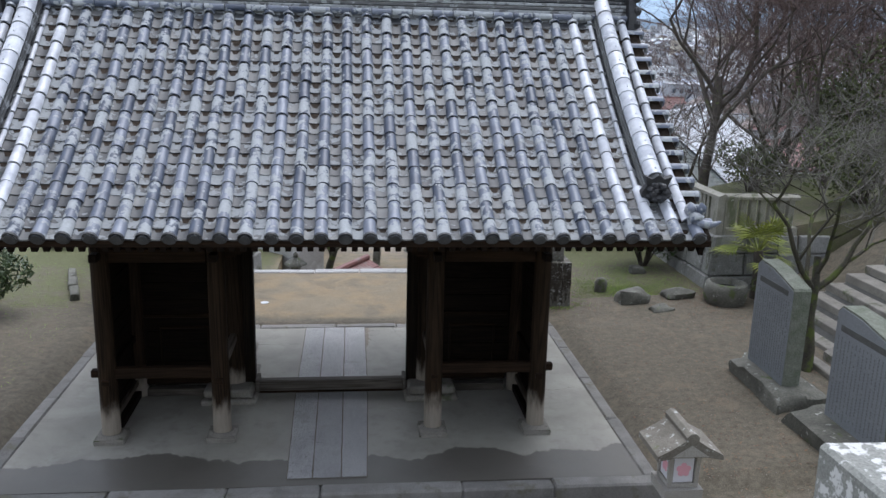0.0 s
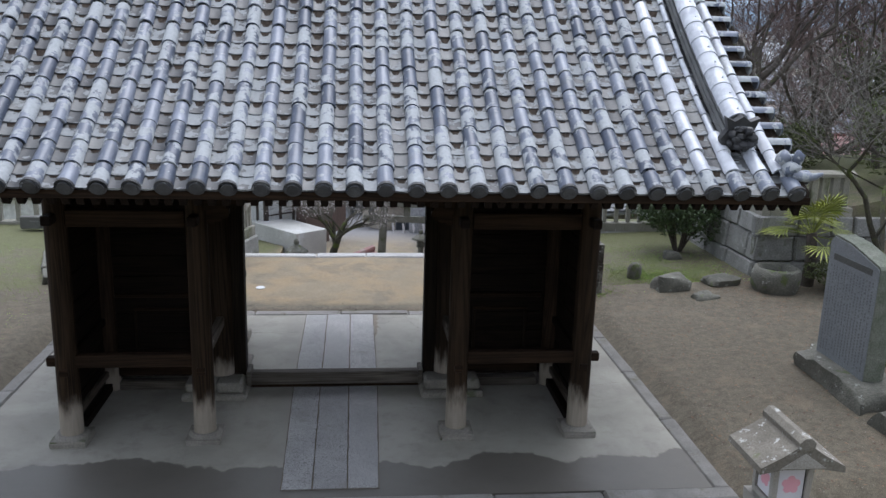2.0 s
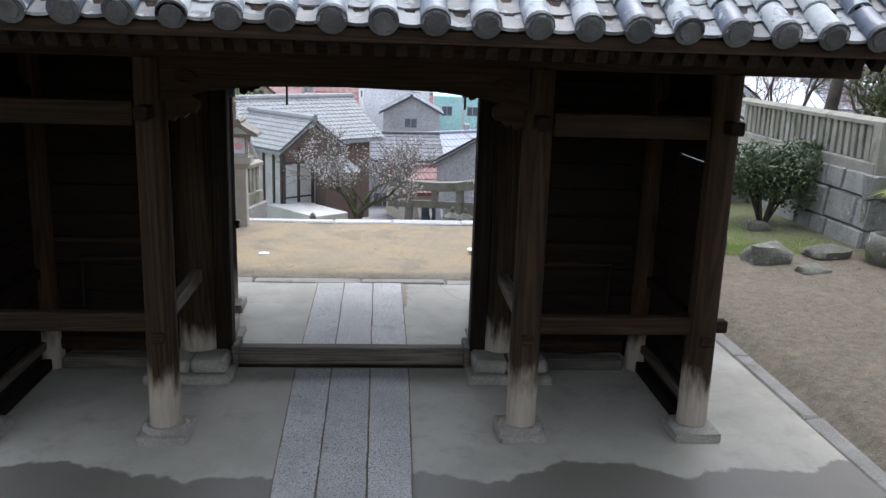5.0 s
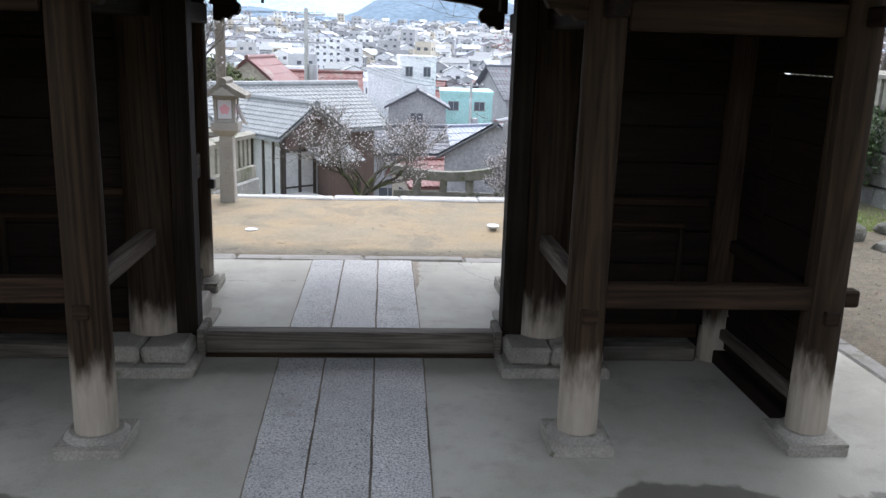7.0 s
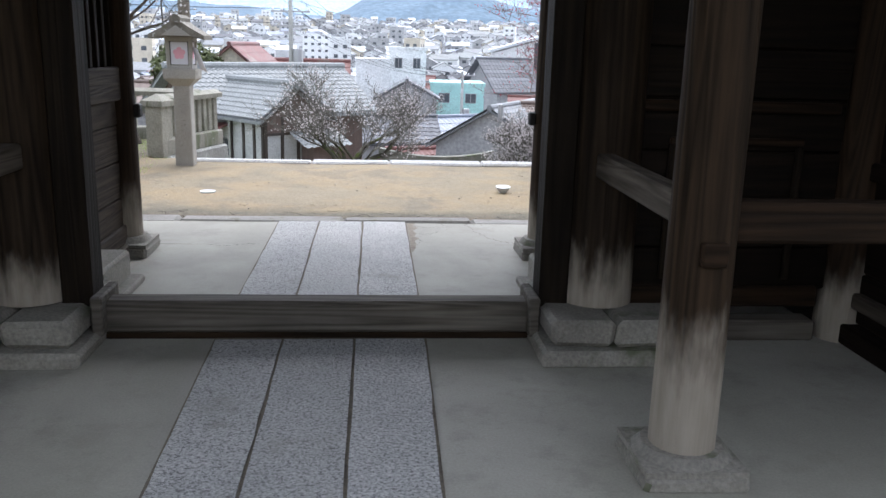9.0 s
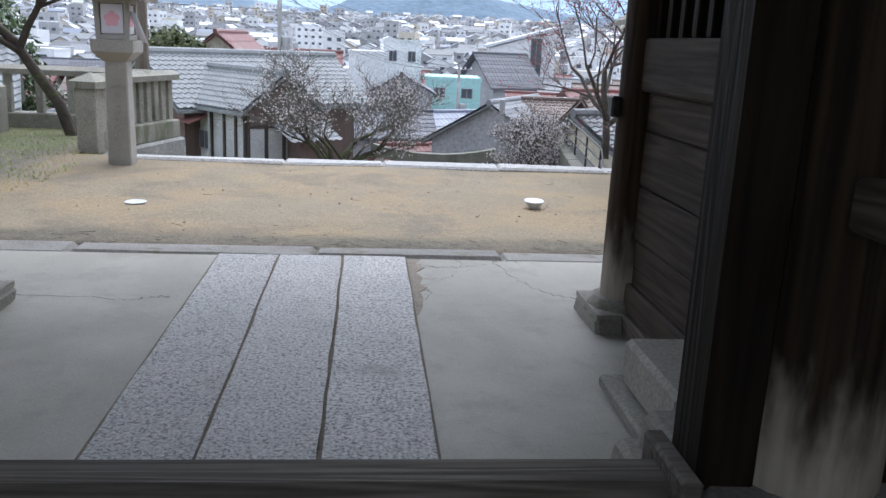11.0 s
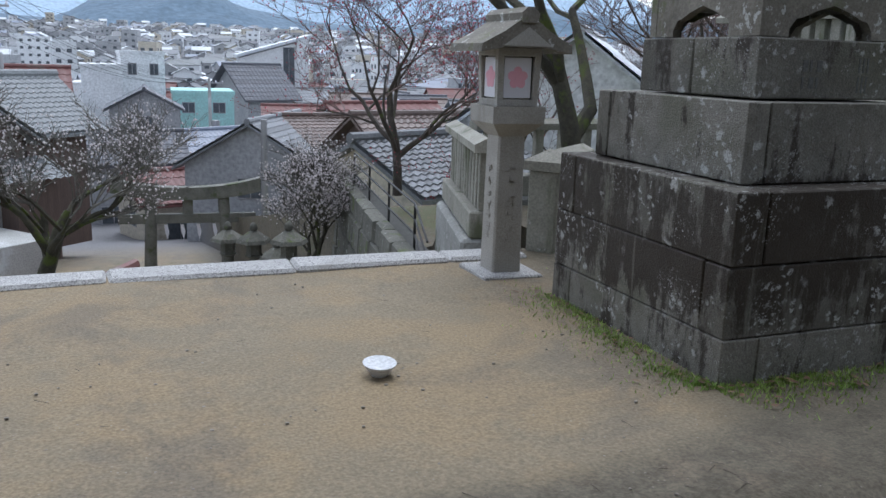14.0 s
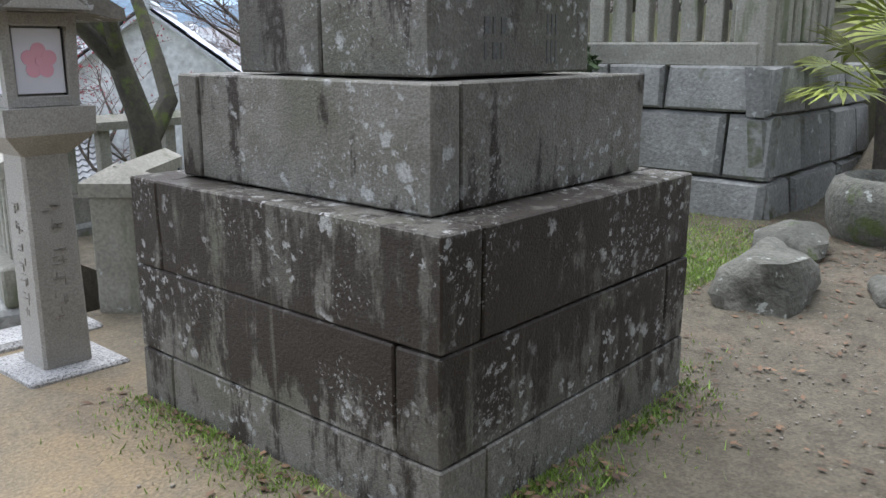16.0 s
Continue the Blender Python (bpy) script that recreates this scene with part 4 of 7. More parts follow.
# descending ridges, bright edge rows and cross tiles along the verges
for s in (-1, 1):
    for front in (True, False):
        xk = s * 4.06
        low = part("descending_ridge", Build(), FLAT_TILE, roof, "descending ridge of stacked tiles with a silvery cap")
        b = Build()
        n_k = 13
        us = [0.60 + k * (3.46 - 0.60) / n_k for k in range(n_k + 1)]
        # stepped section of four courses, swept up the slope
        side = []
        for lay in range(4):
            w = 0.115 - 0.012 * lay
            side += [(w, 0.06 + 0.058 * lay), (w, 0.11 + 0.058 * lay), (w - 0.018, 0.11 + 0.058 * lay), (w - 0.018, 0.118 + 0.058 * lay)]
        section = [(-w, z) for w, z in side] + [(w, z) for w, z in reversed(side)]
        n_s = len(section)
        for u in us:
            m = tile_pose(xk, u, 0.0, front)
            b.v += [tuple(m @ Vector((w, 0, z))) for w, z in section]
        b.f = [(k * n_s + i, k * n_s + (i + 1) % n_s, (k + 1) * n_s + (i + 1) % n_s, (k + 1) * n_s + i) for k in range(n_k) for i in range(n_s)]
        b.f += [tuple(range(n_s))[::-1], tuple(range(n_k * n_s, (n_k + 1) * n_s))]
        low.data = b.mesh("descending_ridge", 0)
        low.data.materials.append(FLAT_TILE)
        cap = half_round(0.115, 0.27, 9, 0.93)
        cap.lump((0, 0.08, 0.115), (0.012, 0.012, 0.01), 1, 0, 6)
        capm = cap.mesh("ridge_cover", 55)
        capm.materials.append(NEW_TILE)
        for k in range(n_k):
            part("ridge_cover", capm, None, low).matrix_basis = tile_pose(xk, us[k], 0.285, front)
        # outer row of newer tiles and a thin edge row against the ridge
        bright = half_round(0.068, 0.30).mesh("edge_tile", 60)
        bright.materials.append(NEW_TILE)
        slim = half_round(0.034, 0.30).mesh("edge_tile", 60)
        slim.materials.append(NEW_TILE)
        for k in range(13):
            u = 0.22 + 0.262 * k
            if u < 3.45:
                part("edge_tile", bright, None, roof).matrix_basis = tile_pose(s * 4.37, u, 0.06, front)
                if u > 0.4:
                    part("edge_tile", slim, None, roof).matrix_basis = tile_pose(s * 3.885, u, 0.05, front)
        # short cross tiles that hang over the verge
        cross = half_round(0.070, 0.30, 8, 1.0)
        cross.lathe([(0.071, 0), (0.071, 0.014)], 12, pose(0, 0.0, 0.0, 90, 0, 0))
        crossm = cross.mesh("verge_tile", 55)
        crossm.materials.append(ROUND_TILE)
        for k in range(15):
            u = 0.22 + 0.215 * k
            q = tile_pose(s * 4.65, u, 0.03, front).translation
            part("verge_tile", crossm, None, roof).matrix_basis = pose(*q, 0, 8 * s, 90 * s)
        # demon-mask tile at the foot
        m = tile_pose(xk, 0.57, 0.05, front)
        o = Build()
        o.prism([(-0.2, 0.0), (-0.25, 0.14), (-0.17, 0.26), (-0.22, 0.42), (-0.1, 0.37), (0, 0.44), (0.1, 0.37), (0.22, 0.42), (0.17, 0.26), (0.25, 0.14), (0.2, 0.0)], "y", -0.07, 0.03)
        for k in range(14):
            a = k * 2.4
            o.lump((0.15 * math.cos(a) * (k / 14) ** 0.5, -0.1 - 0.05 * (k % 3), 0.17 + 0.15 * math.sin(a) * (k / 14) ** 0.5), (0.065, 0.06, 0.055), k, 0.3, 8)
        ob = part("demon_tile", o, ORNAMENT, roof, "dark moulded ornament tile", 40)
        ob.matrix_basis = Matrix.Translation(m.translation) @ pose(0, 0, 0, 12, 0, 0 if front else 180) @ Matrix.Scale(0.78, 4)
        # upturned corner ornament
        m = tile_pose(s * 4.45, 0.12, 0.08, front)
        o = Build()
        o.lump((0, 0.05, 0.1), (0.09, 0.12, 0.08), 3, 0.3, 10)
        o.lump((-0.05, 0.1, 0.19), (0.07, 0.08, 0.075), 5, 0.4, 10)
        o.lump((0.05, 0.02, 0.21), (0.05, 0.06, 0.07), 8, 0.4, 10)
        o.tube([(0, 0, 0.05), (s * 0.12, -0.04, 0.03), (s * 0.2, -0.06, 0.04), (s * 0.27, -0.07, 0.07)], [0.05, 0.05, 0.035, 0.015], 8)
        ob = part("corner_ornament", o, ROUND_TILE, roof, "upturned grey corner tile ornament", 50)
        ob.matrix_basis = Matrix.Translation(m.translation) @ pose(0, 0, 0, 0, 0, 0 if front else 180)

# eave boards, rafters and bargeboards
for sgn, y in ((1, EAVE_Y), (-1, 2 * RIDGE_Y - EAVE_Y)):
    bar("eave_board", (-4.62, min(y + sgn * 0.03, y + sgn * 0.10), 3.28), (4.62, max(y + sgn * 0.03, y + sgn * 0.10), 3.355), DARK_X, 0.004, parent=roof)
    ang = math.atan(0.60)
    L = 2.3
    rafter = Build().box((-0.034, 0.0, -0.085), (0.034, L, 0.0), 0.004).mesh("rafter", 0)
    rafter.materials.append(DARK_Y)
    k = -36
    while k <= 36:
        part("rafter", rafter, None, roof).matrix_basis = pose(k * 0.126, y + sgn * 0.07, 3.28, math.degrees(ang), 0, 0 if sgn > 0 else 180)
        k += 1
for s in (-1, 1):
    for sgn in (1, -1):
        us = [0.1 + 0.35 * k for k in range(11)]
        v, f = [], []
        for u in us:
            y = EAVE_Y + u if sgn > 0 else 2 * RIDGE_Y - EAVE_Y - u
            for x in (s * 4.50, s * 4.56):
                v += [(x, y, bed(u) - 0.02), (x, y, bed(u) - 0.26)]
        for k in range(10):
            o, p = 4 * k, 4 * k + 4
            f += [(o, o + 1, p + 1, p), (o + 2, p + 2, p + 3, o + 3), (o, p, p + 2, o + 2), (o + 1, o + 3, p + 3, p + 1)]
        f += [(0, 2, 3, 1), (40, 41, 43, 42)]
        part("bargeboard", Build().add(v, f), DARK_Y, roof, "", 0)
    # gable infill
    g = [(EAVE_Y + 1.9, 3.34), (EAVE_Y + 1.9, bed(1.9) - 0.1), (RIDGE_Y, bed(3.58) - 0.1), (2 * RIDGE_Y - EAVE_Y - 1.9, bed(1.9) - 0.1), (2 * RIDGE_Y - EAVE_Y - 1.9, 3.34)]
    part("gable_boards", Build().prism(g, "x", s * 3.05 - 0.02, s * 3.05 + 0.02), PLANK_Y, roof, "", 0)
bar("ridge_purlin", (-4.5, RIDGE_Y - 0.1, 5.45), (4.5, RIDGE_Y + 0.1, 5.65), DARK_X, 0.01, parent=roof)

# pedestals of the guardian statues
def ring_course(parent, x0, x1, y0, y1, z0, z1, flip, t=0.21, jit=0.006):
    """Four blocks round a core, their ends lapped in turn."""
    g = 0.003
    if not flip:
        runs = ((x0, y0, x0 + t, y1 - t), (x0, y1 - t, x1 - t, y1), (x1 - t, y0 + t, x1, y1), (x0 + t, y0, x1, y0 + t))
    else:
        runs = ((x0, y0 + t, x0 + t, y1), (x0 + t, y1 - t, x1, y1), (x1 - t, y0, x1, y1 - t), (x0, y0, x1 - t, y0 + t))
    for a, b, c, d in runs:
        part("block", Build().box((a + g, b + g, z0 + g), (c - g, d - g, z1 - g), 0.007, jit=jit), PEDESTAL, parent, smooth=0)
    part("core", Build().box((x0 + t * 0.5, y0 + t * 0.5, z0), (x1 - t * 0.5, y1 - t * 0.5, z1 - 0.006)), PEDESTAL, parent)


def guardian(mx, label):
    """A stepped pedestal centred on mx with a stone lion on it."""
    p = thing("statue_pedestal", label, "pedestal", (mx, 18.36, -0.06), group="pedestals of the guardian lions")
    ring_course(p, -0.862, 0.862, -0.888, 0.888, -0.12, 0.24, False, 0.24, 0.003)
    ring_course(p, -0.86, 0.86, -0.885, 0.885, 0.24, 0.62, True, 0.2, 0.003)
    ring_course(p, -0.858, 0.858, -0.883, 0.883, 0.62, 1.005, False, 0.21, 0.003)
    ring_course(p, -0.69, 0.71, -0.70, 0.73, 1.008, 1.435, False, 0.15, 0.003)
    for lo, hi in (((-0.50, -0.52, 1.441), (0.52, 0.03, 1.762)), ((-0.50, 0.036, 1.441), (0.52, 0.54, 1.762))):
        part("block", Build().box(lo, hi, 0.009, jit=0.003), PEDESTAL, p, smooth=0)
    for i in range(6):
        part("carved_stroke", Build().box((-0.2 + 0.05 * (i % 3), -0.523, 1.50 + 0.09 * (i // 3)), (-0.185 + 0.05 * (i % 3) + 0.02 * (i % 2), -0.519, 1.56 + 0.09 * (i // 3))), CARVED, p)
        part("carved_stroke", Build().box((0.2 + 0.03 * (i % 3), -0.523, 1.48 + 0.11 * (i // 3)), (0.212 + 0.03 * (i % 3), -0.519, 1.57 + 0.1 * (i // 3))), CARVED, p)
    # four-footed plinth with cusped openings on each side
    arch = [(0.36, 0), (0.36, 0.04), (0.31, 0.09), (0.25, 0.10), (0.16, 0.13), (0, 0.165), (-0.16, 0.13), (-0.25, 0.10), (-0.31, 0.09), (-0.36, 0.04), (-0.36, 0)]
    side = [(-0.49, 0), (-0.49, 0.24), (0.49, 0.24), (0.49, 0)] + [(u * 0.82, v * 1.05) for u, v in arch]
    plinth = part("footed_plinth", Build().box((-0.43, -0.43, 1.93), (0.43, 0.43, 2.0), 0.01), ROOFSTONE, p, "footed stone plinth with cusped openings", 25)
    for y in (-0.49, 0.43):
        part("cusped_side", Build().prism([(u, v + 1.768) for u, v in side], "y", y, y + 0.06), ROOFSTONE, plinth, "", 25)
    for x in (-0.487, 0.427):
        part("cusped_side", Build().prism([(u * 0.875, v + 1.768) for u, v in side], "x", x, x + 0.06), ROOFSTONE, plinth, "", 25)
    # the lion, one plain mesh
    s = -1 if mx > 0 else 1
    b = Build()
    z = 1.96
    b.box((mx - 0.42, 18.0, z), (mx + 0.42, 18.72, z + 0.06), 0.02)
    for sx, sy, r in ((s * 0.22, -0.16, 0.085), (s * 0.22, 0.16, 0.085)):
        b.tube([(mx + sx, 18.36 + sy, z + 0.05), (mx + sx * 1.05, 18.36 + sy, z + 0.25), (mx + sx * 0.8, 18.36 + sy * 0.9, z + 0.55)], [r, r * 0.8, r], 10)
        b.lump((mx + sx * 1.3, 18.36 + sy, z + 0.11), (0.11, 0.075, 0.06), 2, 0.2, 10)
    b.lump((mx - s * 0.1, 18.36, z + 0.30), (0.30, 0.22, 0.26), 3, 0.2, 14)
    b.lump((mx + s * 0.12, 18.36, z + 0.58), (0.22, 0.21, 0.28), 4, 0.2, 14)
    b.lump((mx + s * 0.22, 18.36, z + 0.92), (0.22, 0.20, 0.20), 5, 0.3, 14)
    b.lump((mx + s * 0.38, 18.36, z + 0.86), (0.11, 0.12, 0.10), 6, 0.2, 12)
    for k in range(9):
        a = k * 0.75
        b.lump((mx + s * 0.05, 18.36 + 0.19 * math.cos(a), z + 0.88 + 0.17 * math.sin(a)), (0.09, 0.08, 0.08), k, 0.3, 8)
    b.lump((mx - s * 0.34, 18.36, z + 0.5), (0.11, 0.12, 0.26), 9, 0.4, 10)
    tagged(part("guardian_lion", b, BOULDER), "seated stone guardian lion on a stepped pedestal", "statue", "guardian lions")


guardian(4.295, "three-stepped dark stone pedestal streaked black with pale lichen")
guardian(-4.20, "three-stepped dark stone pedestal beside the grass")


# stone lanterns
def blossom(parent, m):
    """A five-petalled plum crest, flat print."""
    b = Build()
    for k in range(5):
        a = math.pi / 2 + k * 2 * math.pi / 5
        b.lathe([(0.034, 0), (0.034, 0.0015 + 0.0005 * k)], 14, m @ Matrix.Translation((0.047 * math.cos(a), 0.047 * math.sin(a), 0)))
    b.lathe([(0.02, 0), (0.02, 0.005)], 10, m)
    part("plum_crest", b, PINK, parent, "pink plum blossom print")


def stone_lantern(at, label, turn=0, slab=True):
    l = thing("stone_lantern", label, "lantern", at, turn, "square stone lanterns")
    if slab:
        part("base_slab", Build().box((-0.245, -0.245, -0.08), (0.245, 0.245, 0.03), 0.012, jit=0.012), GRANITE, l, "wet pale base slab", 0)
    b = Build()
    v = []
    for w, z in ((0.120, 0.0), (0.115, 0.4), (0.108, 1.06)):
        c = w - 0.014
        v += [(w, -c, z), (w, c, z), (c, w, z), (-c, w, z), (-w, c, z), (-w, -c, z), (-c, -w, z), (c, -w, z)]
    b.add(v, [(i * 8 + k, i * 8 + (k + 1) % 8, i * 8 + 8 + (k + 1) % 8, i * 8 + 8 + k) for i in range(2) for k in range(8)])
    part("shaft", b, LANTERN, l, "square tapering granite shaft", 25)
    rnd = random.Random(5)
    for face in range(2):
        for i in range(7):
            z = 0.80 - 0.085 * i
            for k in range(4):
                dx, dz, w, h = rnd.uniform(-0.03, 0.03), rnd.uniform(-0.03, 0.03), rnd.choice(((0.04, 0.005), (0.005, 0.035), (0.028, 0.005))), 0
                c = Build().box((dx - w[0] / 2, -0.1185, z + dz - w[1] / 2), (dx + w[0] / 2, -0.106, z + dz + w[1] / 2), 0, pose(0, 0, 0, 0, 0, -90 * face))
                part("carved_stroke", c, CARVED_PALE, l)
    b = Build()
    for (w0, z0), (w1, z1) in (((0.108, 1.055), (0.205, 1.155)), ((0.205, 1.155), (0.21, 1.275))):
        b.add([(-w0, -w0, z0), (w0, -w0, z0), (w0, w0, z0), (-w0, w0, z0), (-w1, -w1, z1), (w1, -w1, z1), (w1, w1, z1), (-w1, w1, z1)],
              [(0, 1, 5, 4), (1, 2, 6, 5), (2, 3, 7, 6), (3, 0, 4, 7), (4, 5, 6, 7), (3, 2, 1, 0)])
    part("bracket", b, LANTERN, l, "flared granite bracket", 20)
    # fire box: corner posts that lean out, panes of paper with a printed crest
    box = part("fire_box", Build().box((-0.125, -0.125, 1.28), (0.125, 0.125, 1.66)), LANTERN, l)
    for sx in (-1, 1):
        for sy in (-1, 1):
            part("corner_post", Build().tube([(sx * 0.138, sy * 0.138, 1.275), (sx * 0.15, sy * 0.15, 1.69)], [0.032, 0.034], 4), LANTERN, box, smooth=0)
    for k in range(4):
        r = pose(0, 0, 0, 0, 0, 90 * k)
        part("rim", Build().box((-0.145, -0.163, 1.275), (0.145, -0.125, 1.325), 0.006, r), LANTERN, box)
        part("rim", Build().box((-0.15, -0.172, 1.63), (0.15, -0.125, 1.69), 0.006, r), LANTERN, box)
        pane = part("pane", Build().box((-0.108, -0.146, 1.335), (0.108, -0.136, 1.62), 0.002, r), PAPER, box, "white paper pane")
        for x in (-0.118, 0.108):
            part("pane_frame", Build().box((x, -0.143, 1.325), (x + 0.01, -0.125, 1.63), 0, r), IRON, box)
        blossom(box, r @ pose(0, -0.1462, 1.478, 90, 0, 0))
    # gabled stone roof, ridge along y
    out = [(-0.355, 1.655), (-0.35, 1.71), (-0.18, 1.80), (0, 1.92), (0.18, 1.80), (0.35, 1.71), (0.355, 1.655), (0.16, 1.69), (-0.16, 1.69)]
    part("stone_roof", Build().prism(out, "y", -0.29, 0.29), ROOFSTONE, l, "gabled lichen-spotted stone roof", 20)
    part("ridge_stone", Build().prism([(-0.06, 1.86), (-0.068, 1.925), (-0.025, 1.965), (0.025, 1.965), (0.068, 1.925), (0.06, 1.86)], "y", -0.31, 0.31), ROOFSTONE, l, "", 20)
    part("gable_recess", Build().prism([(-0.19, 1.70), (0, 1.83), (0.19, 1.70)], "y", -0.296, -0.285), LANTERN, l)
    return l


stone_lantern((3.35, 19.92, -0.06), "square granite lantern beside the dark pedestal, on a wet slab")
stone_lantern((-2.24, 20.02, -0.06), "square granite lantern at the grassy corner of the terrace", 0, False)
stone_lantern((3.80, 7.90, -0.18), "square granite lantern with a lichened roof in front of the gate")
# slip of white paper caught in the left lantern
slip = Build()
slip.add([(-2.10 + 0.03 * i + 0.05 * j, 19.93 - 0.04 * j, 1.52 - 0.075 * i - 0.02 * j) for i in range(5) for j in range(3)], [(i * 3 + j, i * 3 + j + 1, i * 3 + j + 4, i * 3 + j + 3) for i in range(4) for j in range(2)])
sl = part("paper_slip", slip, PAPER)
sl.modifiers.new("thick", "SOLIDIFY").thickness = 0.004
tagged(sl, "folded white paper slip tucked into the lantern", "paper")

# two enamel ground lights on the terrace
for x, y, z, tilt, label in ((1.82, 18.12, -0.036, 5, "white enamel disc lamp raised off the sand"), (-1.56, 17.92, -0.070, 1, "white enamel disc lamp set flush in the sand")):
    g = thing("ground_lamp", label, "lamp", (x, y, z), 0, "disc lamps on the terrace")
    g.matrix_basis = pose(x, y, z, tilt, 0, 0)
    lift = 0.03 if x > 0 else 0.0
    part("disc", Build().lathe([(0.028, -0.045), (0.05, lift - 0.035), (0.072, lift - 0.008), (0.086, lift + 0.014), (0.088, lift + 0.019), (0.078, lift + 0.020), (0.03, lift + 0.013)], 28), PLATE_TIN, g, "", 60)
    part("socket", Build().lathe([(0.034, -0.12), (0.03, -0.03)], 16), STEPSTONE, g)


# stone fences along the stairs and the terrace
def stone_fence(at, turn, length, label, posts=True, wall=1.6, step=0.17):
    """A fence along local x: plinth on a stone wall, close-set uprights, roofed coping."""
    f = thing("stone_fence", label, "fence", at, turn, "stone fences of the terrace")
    if wall:
        part("retaining_wall", Build().box((0, -0.22, -wall), (length, 0.20, 0.0), 0.03, jit=0.02), WALLSTONE, f, "sloping stone retaining wall", 0)
    part("plinth", Build().box((0, -0.13, 0.0), (length, 0.13, 0.24), 0.015, jit=0.006), FENCESTONE, f, "", 0)
    n = int(length / step)
    for k in range(n):
        x = (k + 0.5) * length / n
        part("upright", Build().box((x - 0.05, -0.05, 0.24), (x + 0.05, 0.05, 0.76), 0.008, jit=0.004), FENCESTONE, f, smooth=0)
    part("coping", Build().prism([(-0.11, 0.76), (-0.115, 0.83), (0, 0.885), (0.115, 0.83), (0.11, 0.76)], "x", -0.04, length + 0.04), FENCESTONE, f, "", 20)
    if posts:
        for x in posts:
            part("end_post", Build().box((x - 0.13, -0.13, -0.02), (x + 0.13, 0.13, 0.72), 0.012).prism([(x - 0.17, -0.17), (x + 0.17, -0.17), (x + 0.17, 0.17), (x - 0.17, 0.17)], "z", 0.72, 0.80)
                 .add([(x - 0.17, -0.17, 0.80), (x + 0.17, -0.17, 0.80), (x + 0.17, 0.17, 0.80), (x - 0.17, 0.17, 0.80), (x, 0, 0.90)], [(0, 1, 4), (1, 2, 4), (2, 3, 4), (3, 0, 4)]), FENCESTONE, f, "capped corner post", 0)
    return f


stone_fence((-2.82, 20.95, -0.07), 73, 1.75, "weathered stone fence above the stairs on a stone wall", [0.0])
stone_fence((3.60, 20.8, 0.0), 75, 2.1, "weathered stone fence above the stairs, lichen on its plinth", False)
stone_fence((4.08, 20.55, -0.08), 40, 0.8, "short run of stone fence with a capped post", [0.0], 0)
stone_fence((4.4, 22.85, 0.02), 0, 4.4, "long low stone fence along the far edge of the terrace", False, 1.6, 0.3)
stone_fence((-8.6, 23.1, -0.1), 0, 5.9, "long low stone fence along the grassy edge", False, 1.6, 0.42)

# inscribed stones behind the left lantern
g = thing("inscribed_stone", "two-tier grey stone block with deep-cut writing", "monument", (-5.3, 22.0, 0.0))
part("lower_block", Build().box((-0.9, -0.55, -0.1), (0.9, 0.55, 0.55), 0.02, jit=0.01), FENCESTONE, g, "", 0)
part("upper_block", Build().box((-0.55, -0.35, 0.55), (0.55, 0.35, 0.95), 0.02, jit=0.01), FENCESTONE, g, "", 0)
part("top_block", Build().box((-0.3, -0.25, 0.95), (0.2, 0.25, 1.2), 0.02, jit=0.01), FENCESTONE, g, "", 0)
for i in range(8):
    x, z = 0.05 + 0.28 * (i // 4) - 0.1, 0.64 + 0.06 * (i % 4)
    part("carved_stroke", Build().box((x - 0.06 + 0.02 * (i % 3), -0.356, z), (x + 0.07, -0.349, z + 0.018)), CARVED, g)
    part("carved_stroke", Build().box((x - 0.012, -0.356, 0.62), (x + 0.012, -0.349, 0.86)), CARVED, g)

# fieldstone retaining wall with a tall stone fence, east of the court
def fieldstones(parent, m, length, height, seed, mat=None):
    """Rough stones in uneven courses over the face y = 0 of a wall along local x."""
    rnd = random.Random(seed)
    z, row = -0.1, 0
    while z < height - 0.05:
        h = min(rnd.uniform(0.42, 0.6), height - z)
        if height - z - h < 0.15:
            h = height - z
        x = -0.02
        while x < length - 0.05:
            w = rnd.uniform(0.5, 1.05)
            if length - x - w < 0.35:
                w = length - x
            b = Build()
            k, top = rnd.uniform(-0.06, 0.06), rnd.uniform(-0.05, 0.05)
            out = [(x + 0.012, z + 0.012), (x + w * 0.5, z + 0.008), (x + w - 0.012, z + 0.012), (x + w - 0.012 + k * 0.3, z + h - 0.012), (x + w * 0.45 + k, z + h - 0.006), (x + 0.012 + k * 0.3, z + h - 0.012)]
            d = rnd.uniform(0.0, 0.05)
            cx, cz = x + w / 2, z + h / 2
            inner = [(cx + (u - cx) * 0.9, cz + (v - cz) * 0.88) for u, v in out]
            lean = 0.16
            v = [(u, 0.1 + lean * w2 / max(height, 0.5), w2) for u, w2 in out] + [(u, -d - 0.02 + lean * w2 / max(height, 0.5), w2) for u, w2 in out] + [(u, -d - 0.06 + lean * w2 / max(height, 0.5), w2) for u, w2 in inner]
            f = [tuple(range(12, 18))] + [(i + 6, (i + 1) % 6 + 6, (i + 1) % 6 + 12, i + 12) for i in range(6)] + [(i, (i + 1) % 6, (i + 1) % 6 + 6, i + 6) for i in range(6)]
            part("stone", b.add([m @ Vector(p) for p in v], f), mat or WALLSTONE, parent, smooth=30)
            x += w
        z += h


